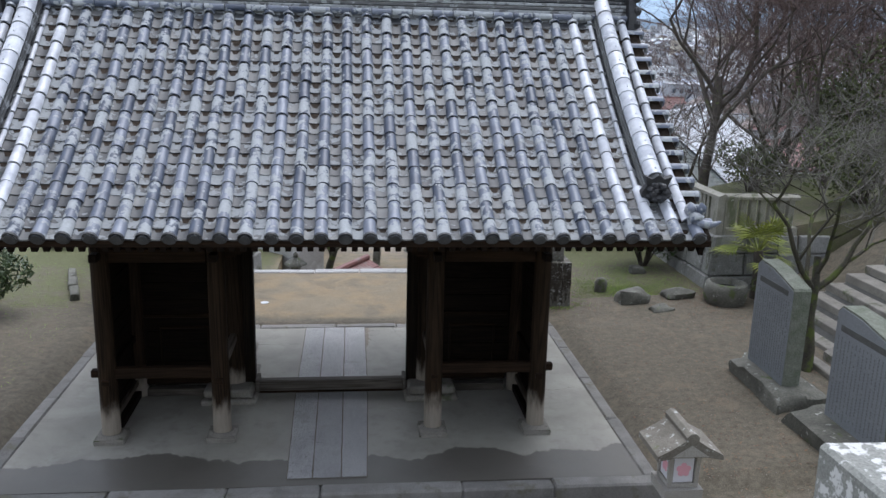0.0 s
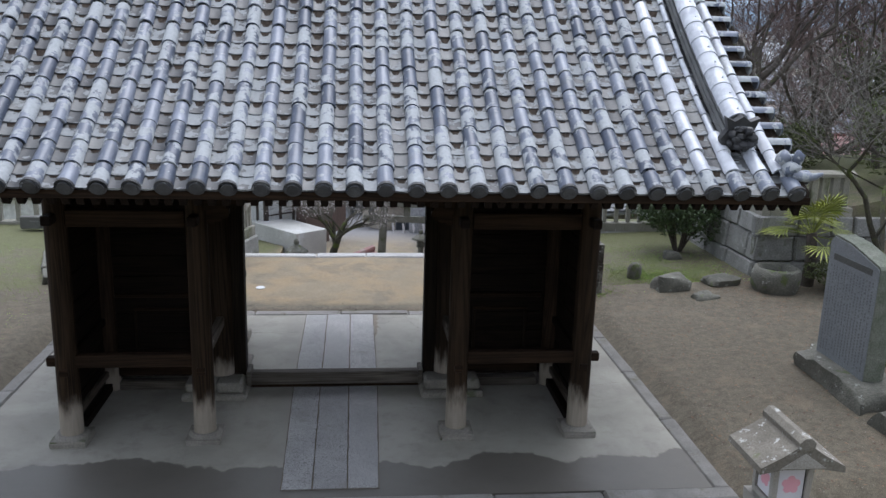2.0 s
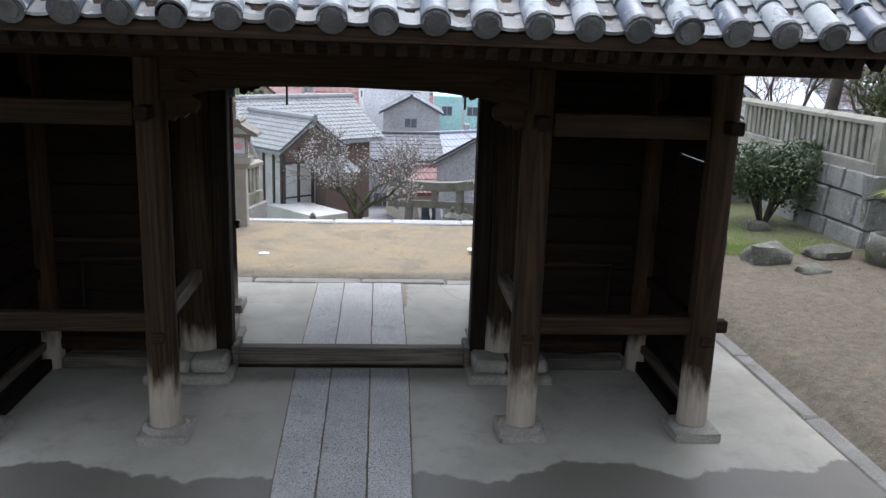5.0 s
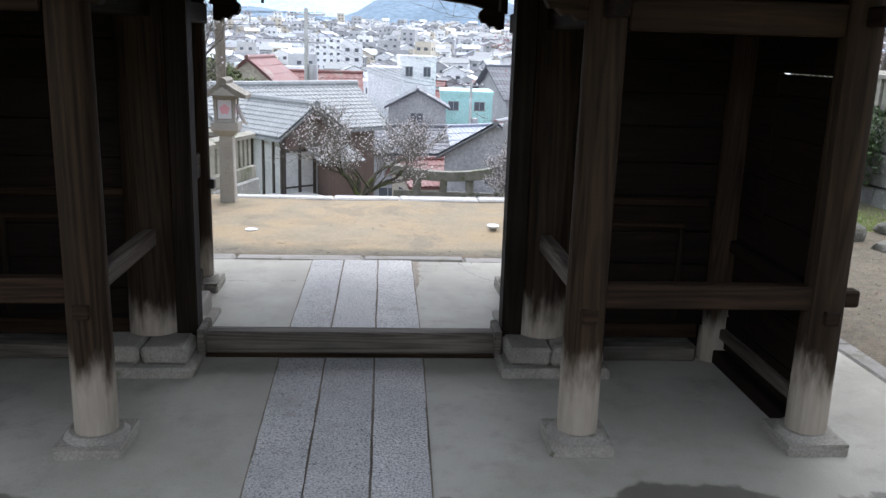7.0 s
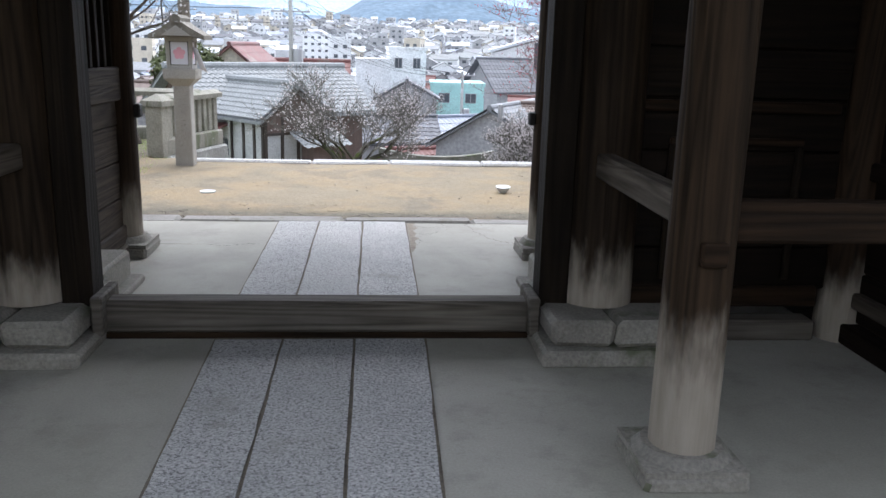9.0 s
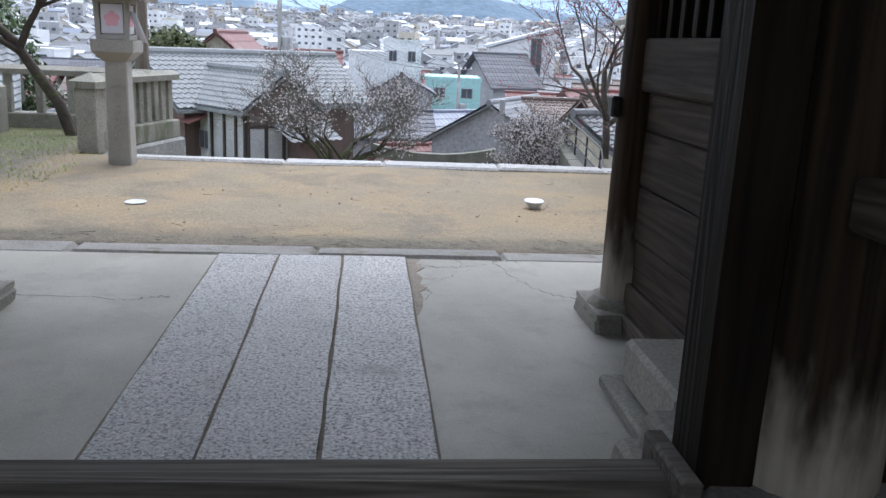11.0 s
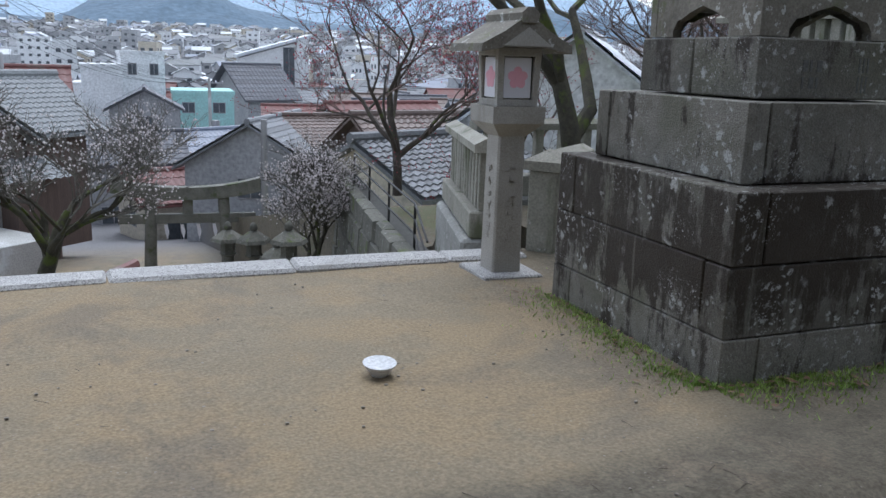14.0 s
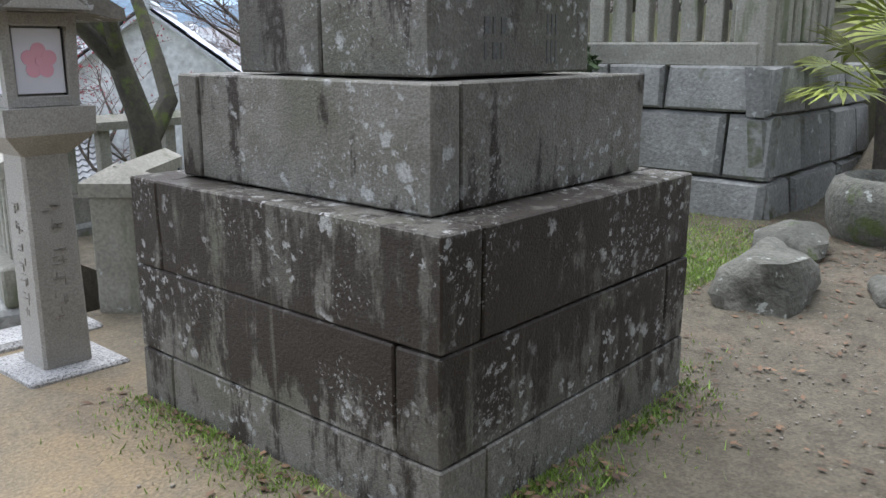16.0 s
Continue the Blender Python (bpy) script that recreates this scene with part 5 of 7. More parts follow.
rw = structure("retaining_wall", Build().box((8.90, 18.60, -0.3), (9.2, 24.5, 1.30)).box((8.90, 18.60, -0.3), (11.7, 18.9, 1.30)), CORE, "rough fieldstone retaining wall with mossy joints", "wall")
fieldstones(rw, pose(8.71, 24.4, 0, 0, 0, -90), 6.0, 1.33, 3)
fieldstones(rw, pose(8.71, 18.42, 0, 0, 0, 0), 3.0, 1.33, 4)


def post_fence(at, turn, length, label):
    f = thing("stone_fence", label, "fence", at, turn, "stone fences of the terrace")
    part("plinth", Build().box((-0.1, -0.16, 0), (length, 0.16, 0.22), 0.02, jit=0.008), FENCESTONE, f, "", 0)
    n = int(length / 0.235)
    for k in range(n):
        x = 0.12 + k * 0.235
        part("upright", Build().box((x - 0.075, -0.07, 0.22), (x + 0.075, 0.07, 0.86), 0.01, jit=0.01), FENCESTONE, f, smooth=0)
    part("coping", Build().prism([(-0.13, 0.86), (-0.14, 0.93), (0, 1.0), (0.14, 0.93), (0.13, 0.86)], "x", -0.15, length), FENCESTONE, f, "", 20)
    part("corner_post", Build().box((-0.14, -0.14, 0.0), (0.14, 0.14, 0.95), 0.015), FENCESTONE, f, "", 0)


post_fence((9.0, 18.72, 1.30), 90, 5.8, "tall close-set stone fence on the retaining wall")
post_fence((9.17, 18.70, 1.30), 0, 1.7, "tall close-set stone fence along the upper path")


def rock(at, r, seed, label, turn=0):
    b = Build().lump((0, 0, r[2] * 0.55), r, seed, 0.35, 16, 0.18)
    ob = part("rock", b, BOULDER, None, "", 50)
    ob.matrix_basis = pose(*at, 0, 0, turn)
    tagged(ob, label, "rock", "rocks beside the court")


rock((6.62, 17.6, -0.06), (0.34, 0.23, 0.23), 11, "grey mossy boulder sunk in the earth")
rock((7.05, 16.95, -0.04), (0.27, 0.2, 0.10), 12, "flat pale lichened boulder beside the grass", 20)
rock((7.75, 17.85, -0.02), (0.34, 0.22, 0.17), 13, "low flat boulder near the stone basin", 10)
rock((6.15, 18.5, -0.02), (0.14, 0.12, 0.2), 15, "small upright stone in the grass")
rock((7.5, 19.9, 0.0), (0.2, 0.15, 0.14), 16, "small stone under the bush")

bas = thing("stone_basin", "round mossy stone water basin beside the wall", "basin", (8.72, 17.42, -0.04))
bb = Build()
v, f, n = [], [], 22
for i, (r, z) in enumerate(((0.36, -0.05), (0.47, 0.18), (0.49, 0.4), (0.45, 0.53), (0.38, 0.56), (0.33, 0.52), (0.29, 0.36), (0.0, 0.33))):
    for k in range(n):
        a = 2 * math.pi * k / n
        q = 1 + 0.07 * noise.noise(Vector((math.cos(a) * 1.5, math.sin(a) * 1.5, z * 2)))
        v.append((r * q * math.cos(a), r * q * math.sin(a), z))
f = [(i * n + k, i * n + (k + 1) % n, i * n + n + (k + 1) % n, i * n + n + k) for i in range(7) for k in range(n)]
part("bowl", bb.add(v, f), BOULDER, bas, "", 50)
part("water", Build().lathe([(0.31, 0.40), (0.31, 0.41)], 20), surface("dark_water", [(0.01, 0.012, 0.01), (0.02, 0.02, 0.015)], 2, 10, 0.12, 0.001), bas)


# inscribed steles on rough bases
def stele(base_c, base_r, lo, hi, z0, z1, seed, label):
    s = thing("stone_stele", label, "monument", (base_c[0], base_c[1], 0.0), 0, "inscribed steles")
    b = Build().lump((0, 0, 0.12), (base_r[0], base_r[1], 0.20), seed, 0.22, 18, 0.35)
    part("rough_base", b, BOULDER, s, "rough mossy boulder base", 45)
    cx, cy = base_c
    x0, x1, y0, y1 = lo[0] - cx, hi[0] - cx, lo[1] - cy, hi[1] - cy
    ym = y0 + (y1 - y0) * 0.6
    # broad smooth face towards -x, rough edges
    out = [(y0, z0), (y1, z0), (y1 + 0.01, z1 - 0.08), (y1 - 0.08, z1), (ym, z1 - 0.03), (y0 + 0.02, z1 - 0.2), (y0 - 0.01, z1 - 0.24)]
    slab = part("slab", Build().prism(out, "x", x0 + 0.012, x1), STELE_SIDE, s, "rough mossy edge of the slab", 0)
    part("face", Build().prism([(u * 0.985 + 0.005, w if w < 1 else w - 0.03) for u, w in out], "x", x0, x0 + 0.02), STELE, slab, "smooth slate-grey inscribed face", 0)
    part("heading", Build().box((x0 - 0.004, y0 + 0.14, z1 - 0.36), (x0 + 0.004, y1 - 0.12, z1 - 0.27), 0.0, Matrix.Translation((0, 0, 0))), CARVED, slab, "row of dark heading writing")
    rnd = random.Random(seed)
    lines = Build()
    n = 15
    for k in range(n):
        y = y0 + 0.09 + (y1 - y0 - 0.18) * k / (n - 1)
        z = z1 - 0.44
        while z > z0 + 0.18:
            h = rnd.uniform(0.02, 0.035)
            if rnd.random() > 0.12:
                lines.box((x0 - 0.0025, y - 0.012, z - h), (x0 + 0.001, y + 0.012, z))
            z -= h + 0.016
    part("writing", lines, surface("faint_incised_writing", [(0.15, 0.155, 0.165), (0.22, 0.23, 0.24)], 9, 60, 0.9), slab, "columns of faint incised writing")


stele((7.38, 12.55), (0.40, 0.92), (7.25, 12.08), (7.55, 13.28), 0.25, 2.15, 3, "tall slate-grey inscribed stele on a rough mossy base")
stele((7.45, 10.35), (0.50, 0.95), (7.36, 9.6), (7.68, 11.0), 0.25, 2.05, 5, "broad slate-grey inscribed stele on a pale rough base")
cp = thing("stone_post", "broad square stone post with white lichen on its top", "post", (3.92, 4.55, 1.2))
part("shaft", Build().box((-0.45, -0.4, -0.6), (0.45, 0.4, 1.86), 0.03, jit=0.02), surface("white_lichened_stone", [(0.22, 0.23, 0.21), (0.33, 0.33, 0.30)], 3, 50, 0.9, spots=[((0.62, 0.62, 0.60), 4.5, 0.52, 0.05)]), cp, "", 0)

# stone steps that climb east behind the steles
st = structure("side_stairs", Build().prism([(9.4, -0.2), (9.4, 0.1), (13.6, 2.0), (13.6, -0.2)], "y", 13.9, 16.4), CORE, "worn stone steps climbing beside the steles", "stairs")
for k in range(9):
    x = 9.25 + 0.42 * k
    part("stone_step", Build().box((x, 13.85, 0.0 + 0.2 * k - 0.1), (x + 0.5, 16.5, 0.16 + 0.2 * k), 0.015, jit=0.012), STEPSTONE, st, smooth=0)
part("stair_curb", Build().prism([(9.0, -0.1), (9.0, 0.22), (13.4, 2.3), (13.4, 1.9)], "y", 13.55, 13.83), STEPSTONE, st, "sloping stone curb", 0)
part("stair_curb", Build().box((8.55, 12.6, -0.1), (8.8, 13.9, 0.18), 0.02, jit=0.01).box((8.8, 12.9, -0.1), (9.6, 13.1, 0.15), 0.02, jit=0.01), STEPSTONE, st, "low stone edging", 0)
tarp = Build()
for i in range(3):
    tarp.lump((0.5 * i, 0, 0.2), (0.42, 0.3, 0.26), i + 20, 0.6, 14)
tp = part("tarpaulin", tarp, surface("blue_plastic_sheet", [(0.05, 0.16, 0.42), (0.10, 0.26, 0.58)], 5, 20, 0.4), None, "", 30)
tp.matrix_basis = pose(9.6, 21.6, 1.3, 0, 0, 15) @ Matrix.Scale(0.7, 4)
tagged(tp, "crumpled blue plastic tarpaulin behind the stone fence", "tarpaulin")
# garden drain and stone edging west of the gate
dr = thing("garden_drain", "narrow earth drain edged with flat stones", "drain", (-5.7, 18.4, 0.0))
for k in range(3):
    part("edging_stone", Build().box((-0.09, -0.35, -0.08), (0.09, 0.35, 0.12), 0.02, pose(-0.25 * k, 0.72 * k, 0.0, 0, 0, 17), 0.02), BOULDER, dr, smooth=0)
part("culvert", Build().box((-0.35, -0.1, 0.0), (0.35, 0.1, 0.3), 0.02, pose(-1.6, 4.0, 0.1)).box((-0.12, -0.14, 0.02), (0.12, -0.1, 0.2), 0, pose(-1.6, 4.0, 0.1)), CARVED, dr)

# trees and shrubs
BARK = surface("dark_wet_bark", [(0.045, 0.037, 0.031), (0.12, 0.10, 0.083)], 6, 40, 0.9, 0.01, spots=[((0.10, 0.115, 0.045), 5.0, 0.58, 0.1)])
MOSSY = surface("mossy_bark", [(0.028, 0.025, 0.018), (0.085, 0.078, 0.052)], 6, 40, 0.95, 0.012, spots=[((0.075, 0.095, 0.02), 3.5, 0.5, 0.12)])
RED_BARK = surface("reddish_twigs", [(0.11, 0.078, 0.070), (0.22, 0.16, 0.145)], 3, 30, 0.9)
GREY_TWIG = surface("grey_twigs", [(0.085, 0.080, 0.068), (0.18, 0.168, 0.145)], 3, 30, 0.9)
WHITE_PETAL = surface("white_plum_petals", [(0.55, 0.50, 0.50), (0.74, 0.69, 0.69)], 5, 30, 0.7)
RED_BUD = surface("crimson_buds", [(0.30, 0.015, 0.035), (0.45, 0.03, 0.06)], 5, 30, 0.5)
LEAF = surface("glossy_dark_leaves", [(0.030, 0.062, 0.018), (0.085, 0.125, 0.045)], 4, 20, 0.42, vary=0.35)
LEAF_OLIVE = surface("olive_foliage", [(0.055, 0.075, 0.025), (0.125, 0.14, 0.05)], 2, 15, 0.7, vary=0.3)
FROND = surface("yellow_green_fronds", [(0.15, 0.20, 0.03), (0.33, 0.36, 0.06)], 3, 20, 0.5, vary=0.3)
FINE_GRASS = surface("fresh_grass_blades", [(0.22, 0.37, 0.06), (0.40, 0.52, 0.13)], 3, 20, 0.6, vary=0.3)
DRY_LEAF = surface("fallen_brown_leaves", [(0.10, 0.055, 0.03), (0.23, 0.14, 0.08)], 4, 20, 0.7, vary=0.4)


def bare_tree(at, label, height, seed, bark, twig, trunk_r=0.13, lean=(0, 0), fork=3, spread=0.8, depth=5, clear=0.25, petals=None, petal_n=0, petal_r=0.02, droop=0.0, name="bare_tree", kids=(3, 4), thin=0.0045):
    """A leafless tree: tapered trunk, limbs and a haze of twigs; petals sit on the twigs."""
    rnd = random.Random(seed)
    limbs, twigs, tips = Build(), Build(), []

    def grow(p, d, length, r, level):
        pts, rad = [p], [r]
        q = p.copy()
        segs = 4 if level < 2 else 3
        for i in range(segs):
            d = (d + Vector((rnd.gauss(0, 0.16), rnd.gauss(0, 0.16), rnd.gauss(0.03, 0.12) - droop * level * 0.02))).normalized()
            q = q + d * length / segs
            pts.append(q.copy())
            rad.append(r * (1 - 0.42 * (i + 1) / segs))
        (limbs if level < 3 else twigs).tube(pts, rad, 8 if level < 1 else (6 if level < 2 else (4 if level < 3 else 3)), level < 2)
        if level >= 3:
            tips.append(pts[-1])
            tips.append(pts[-2])
        if level >= depth:
            return
        n = fork if level == 0 else rnd.randint(*kids)
        for k in range(n):
            t = 1.0 if k == 0 and level else rnd.uniform(0.35, 1.0)
            i = min(segs - 1, int(t * segs))
            o = pts[i].lerp(pts[i + 1], t * segs - i) if t < 1 else pts[-1]
            a = rnd.uniform(0, 2 * math.pi) if level else 2 * math.pi * (k + rnd.uniform(-0.2, 0.2)) / n
            s = Vector((math.cos(a), math.sin(a), rnd.uniform(-0.15, 0.45)))
            nd = (d * (1 - spread * 0.55) + s * spread * rnd.uniform(0.7, 1.1)).normalized()
            grow(o, nd, length * rnd.uniform(0.62, 0.86), max(thin, rad[i + 1] * (0.72 if k else 0.85)), level + 1)

    grow(Vector((0, 0, -0.1)), Vector((lean[0], lean[1], 1)).normalized(), height * (0.34 + clear * 0.2), trunk_r, 0)
    t = thing(name, label, "tree", (at[0], at[1], terrain(at[0], at[1]) - 0.05 if at[2] is None else at[2]))
    part("trunk", limbs, bark, t, "", 60)
    tagged(part("twig_haze", twigs, twig, t, "", 60), kind="stuff")
    if petals:
        b = Build()
        for _ in range(petal_n):
            c = rnd.choice(tips) + Vector([rnd.gauss(0, 0.06) for _ in range(3)])
            r = petal_r * rnd.uniform(0.6, 1.3)
            b.add([c + Vector((r, 0, 0)), c + Vector((-r, 0, 0)), c + Vector((0, r, 0)), c + Vector((0, -r, 0)), c + Vector((0, 0, r)), c + Vector((0, 0, -r))],
                  [(0, 2, 4), (2, 1, 4), (1, 3, 4), (3, 0, 4), (2, 0, 5), (1, 2, 5), (3, 1, 5), (0, 3, 5)])
        tagged(part("blossoms", b, petals, t, "small blossoms and buds", 0), kind="stuff")
    return t


def leaf_cloud(b, rnd, c, r, n, size):
    """n folded leaves scattered through an uneven ball."""
    for _ in range(n):
        d = Vector([rnd.gauss(0, 1) for _ in range(3)]).normalized()
        p = Vector(c) + Vector((d.x * r[0], d.y * r[1], d.z * r[2])) * rnd.uniform(0.55, 1.0) ** 0.6
        u = Vector([rnd.gauss(0, 1) for _ in range(3)]).normalized()
        w = (d + 0.6 * Vector([rnd.gauss(0, 1) for _ in range(3)])).cross(u).normalized()
        u = w.cross(d).normalized() if w.cross(d).length > 0.1 else u
        s = size * rnd.uniform(0.6, 1.3)
        tip = p + (u + d * 0.3) * s
        b.add([p, p + u * s * 0.5 + w * s * 0.24, tip, p + u * s * 0.5 - w * s * 0.24], [(0, 1, 2), (0, 2, 3)])


def bush(at, r, seed, label, leaf, n=2600, size=0.09, clumps=9, name="bush"):
    rnd = random.Random(seed)
    t = thing(name, label, "bush", at)
    stems, crown = Build(), Build()
    for k in range(clumps):
        a = 2 * math.pi * k / clumps + rnd.uniform(-0.3, 0.3)
        q = rnd.uniform(0.2, 0.75)
        c = Vector((r[0] * q * math.cos(a), r[1] * q * math.sin(a), r[2] * rnd.uniform(0.55, 1.45)))
        stems.tube([(0.05 * math.cos(a), 0.05 * math.sin(a), -0.05), c * 0.5 + Vector((0, 0, 0.1)), c], [0.03, 0.02, 0.008], 5)
        leaf_cloud(crown, rnd, c, (r[0] * 0.5, r[1] * 0.5, r[2] * 0.5), n // clumps, size)
    tagged(part("stem", stems, BARK, t, "", 60), kind="stuff")
    tagged(part("crown", crown, leaf, t, "", 0), kind="stuff")
    return t


bush((7.9, 20.6, 0.05), (1.15, 0.8, 0.95), 5, "dense dark green evergreen bush beside the wall", LEAF, 5200, 0.11, 12)
bush((-7.2, 17.0, 0.1), (1.0, 0.9, 0.8), 6, "glossy dark green bush beside the bare earth", LEAF, 3600, 0.12, 9)
bush((9.9, 17.3, 0.1), (0.55, 0.5, 0.35), 7, "low green shrub under the fan palm", LEAF_OLIVE, 900, 0.09, 6)
bush((13.0, 19.5, 1.8), (1.7, 1.2, 1.2), 8, "olive green bamboo thicket above the wall", LEAF_OLIVE, 4200, 0.14, 12)
bush((15.5, 23.5, 1.9), (2.0, 1.3, 2.2), 9, "tall yellowish green thicket", LEAF_OLIVE, 4200, 0.18, 12)
bush((11.6, 22.6, 1.6), (1.0, 0.8, 0.8), 19, "mixed green shrub behind the stone fence", LEAF_OLIVE, 2000, 0.12, 8)

# fan palm
palm = thing("fan_palm", "yellow-green fan palm with drooping fingers beside the wall", "palm", (9.55, 17.7, 0.05))
part("trunk", Build().tube([(0, 0, -0.1), (0.03, 0, 0.5), (0, 0.05, 1.1)], [0.13, 0.12, 0.1], 10), BARK, palm, "", 60)
prnd = random.Random(4)
for k in range(17):
    a, el = 2.4 * k, radians(prnd.uniform(-15, 70))
    d = Vector((math.cos(a) * math.cos(el), math.sin(a) * math.cos(el), math.sin(el)))
    o = Vector((0, 0.05, 1.1)) + d * prnd.uniform(0.4, 0.65)
    side = d.cross(Vector((0, 0, 1))).normalized()
    up = side.cross(d)
    b = Build().tube([(0, 0.05, 1.05), tuple(o)], [0.014, 0.009], 4)
    for j in range(17):
        t = (j - 8) / 8 * 1.75
        e = (d * math.cos(t) + side * math.sin(t)).normalized()
        L = prnd.uniform(0.5, 0.62) * (1 - 0.12 * abs(t))
        w = e.cross(up).normalized() * 0.02
        m1, tip = o + e * L * 0.6 - up * 0.02, o + e * L - Vector((0, 0, 0.16 * L))
        b.add([o, m1 + w, m1 - w, tip], [(0, 1, 2), (1, 3, 2)])
    part("frond", b, FROND, palm, smooth=0)

bare_tree((8.35, 13.25, 0.0), "bare leaning plum tree with a mossy trunk behind the stele", 5.6, 21, MOSSY, GREY_TWIG, 0.11, (0.12, 0.18), 4, 0.75, 6, 0.3, kids=(3, 4), thin=0.005)
bare_tree((10.6, 23.6, None), "large bare tree with reddish brown twigs", 9.5, 22, BARK, RED_BARK, 0.17, (0.0, 0.0), 5, 0.62, 6, 0.15, kids=(3, 4), thin=0.009)
bare_tree((14.6, 29.0, None), "large bare tree with reddish brown twigs", 12.5, 23, BARK, RED_BARK, 0.17, (-0.1, 0.0), 5, 0.6, 6, 0.15, kids=(3, 4), thin=0.009)
bare_tree((15.0, 17.5, None), "bare grey tree on the slope above the wall", 8.0, 24, BARK, GREY_TWIG, 0.11, (-0.15, 0.0), 4, 0.7, 6, 0.15, kids=(3, 4), thin=0.005)
bare_tree((17.5, 22.5, None), "bare brownish tree on the slope above the wall", 10.0, 25, BARK, RED_BARK, 0.15, (-0.1, 0.0), 5, 0.65, 6, 0.15, kids=(3, 4), thin=0.009)
bare_tree((12.2, 13.2, None), "slender bare tree beside the side steps", 6.0, 26, BARK, GREY_TWIG, 0.07, (-0.25, -0.1), 4, 0.7, 6, 0.3, kids=(2, 3))
wild = bare_tree((20.0, 34.0, None), "bare reddish tree on the far bank", 12.0, 35, BARK, RED_BARK, 0.18, (0, 0), 5, 0.62, 6, 0.15, kids=(3, 4), thin=0.009)
bare_tree((5.2, 22.0, -0.05), "bare mossy cherry tree behind the stone lantern", 5.6, 27, MOSSY, GREY_TWIG, 0.13, (0.05, 0.1), 4, 0.75, 6, 0.3, kids=(2, 3))
bare_tree((5.75, 29.6, -1.0), "bare tree dotted with crimson buds below the terrace", 5.2, 28, BARK, RED_BARK, 0.10, (-0.05, 0.0), 5, 0.7, 6, 0.25, RED_BUD, 4200, 0.016, name="budding_tree", kids=(3, 4))
bare_tree((7.5, 26.5, None), "slight bare tree dotted with crimson buds below the fence", 3.6, 29, BARK, RED_BARK, 0.06, (-0.1, 0.0), 4, 0.7, 5, 0.25, RED_BUD, 600, 0.012, name="budding_tree", kids=(2, 3))
bare_tree((-0.45, 27.4, -1.9), "old plum tree in white blossom below the terrace", 3.5, 31, MOSSY, GREY_TWIG, 0.13, (0.12, 0.0), 5, 0.55, 6, 0.1, WHITE_PETAL, 2600, 0.016, name="plum_tree", kids=(3, 4), thin=0.005)
bare_tree((3.55, 28.0, -2.35), "small plum tree thick with white blossom", 2.7, 32, MOSSY, GREY_TWIG, 0.08, (0.0, 0.0), 5, 0.5, 6, 0.15, WHITE_PETAL, 4000, 0.017, name="plum_tree", kids=(3, 4), thin=0.005)
bare_tree((-3.5, 22.3, 0.0), "dark bare plum tree with a few white blossoms beside the fence", 4.6, 33, BARK, GREY_TWIG, 0.09, (-0.12, 0.0), 3, 0.8, 5, 0.3, WHITE_PETAL, 260, 0.02, name="plum_tree")
for x, y, turn, k in ((25, 27, 40, 1.0), (24, 44, 100, 1.0), (30, 40, 200, 1.1), (27, 18, 150, 0.9), (35, 55, 20, 1.2), (13.2, 21.5, 250, 0.62), (20.5, 16.5, 70, 0.75), (32, 30, 10, 1.0), (12.6, 27.0, 300, 0.68), (17.5, 27.0, 130, 0.8)):
    copy_thing(wild, pose(x, y, terrain(x, y) - 0.1, 0, 0, turn) @ Matrix.Scale(k, 4))
# pole behind the left fence
tagged(part("timber_pole", Build().tube([(-3.15, 24.5, -1.0), (-3.15, 24.5, 6.5)], [0.11, 0.10], 10), surface("grey_pole_timber", [(0.14, 0.115, 0.09), (0.24, 0.205, 0.165)], 3, 40, 0.8, stretch=(6, 6, 0.4))), "weathered grey timber pole", "pole")
# clipped round tree by the houses
bush((-9.9, 62.0, -6.7), (2.9, 2.6, 4.3), 40, "large rounded clipped evergreen among the houses", LEAF_OLIVE, 14000, 0.42, 20, "round_tree")
bush((-22.0, 60.0, -7.5), (4.6, 4.0, 6.0), 41, "dark spreading pine among the houses", LEAF, 9000, 0.5, 18, "round_tree")


SANDGRIT = surface("pale_grit", [(0.20, 0.175, 0.14), (0.33, 0.30, 0.26)], 9, 60, 0.9)
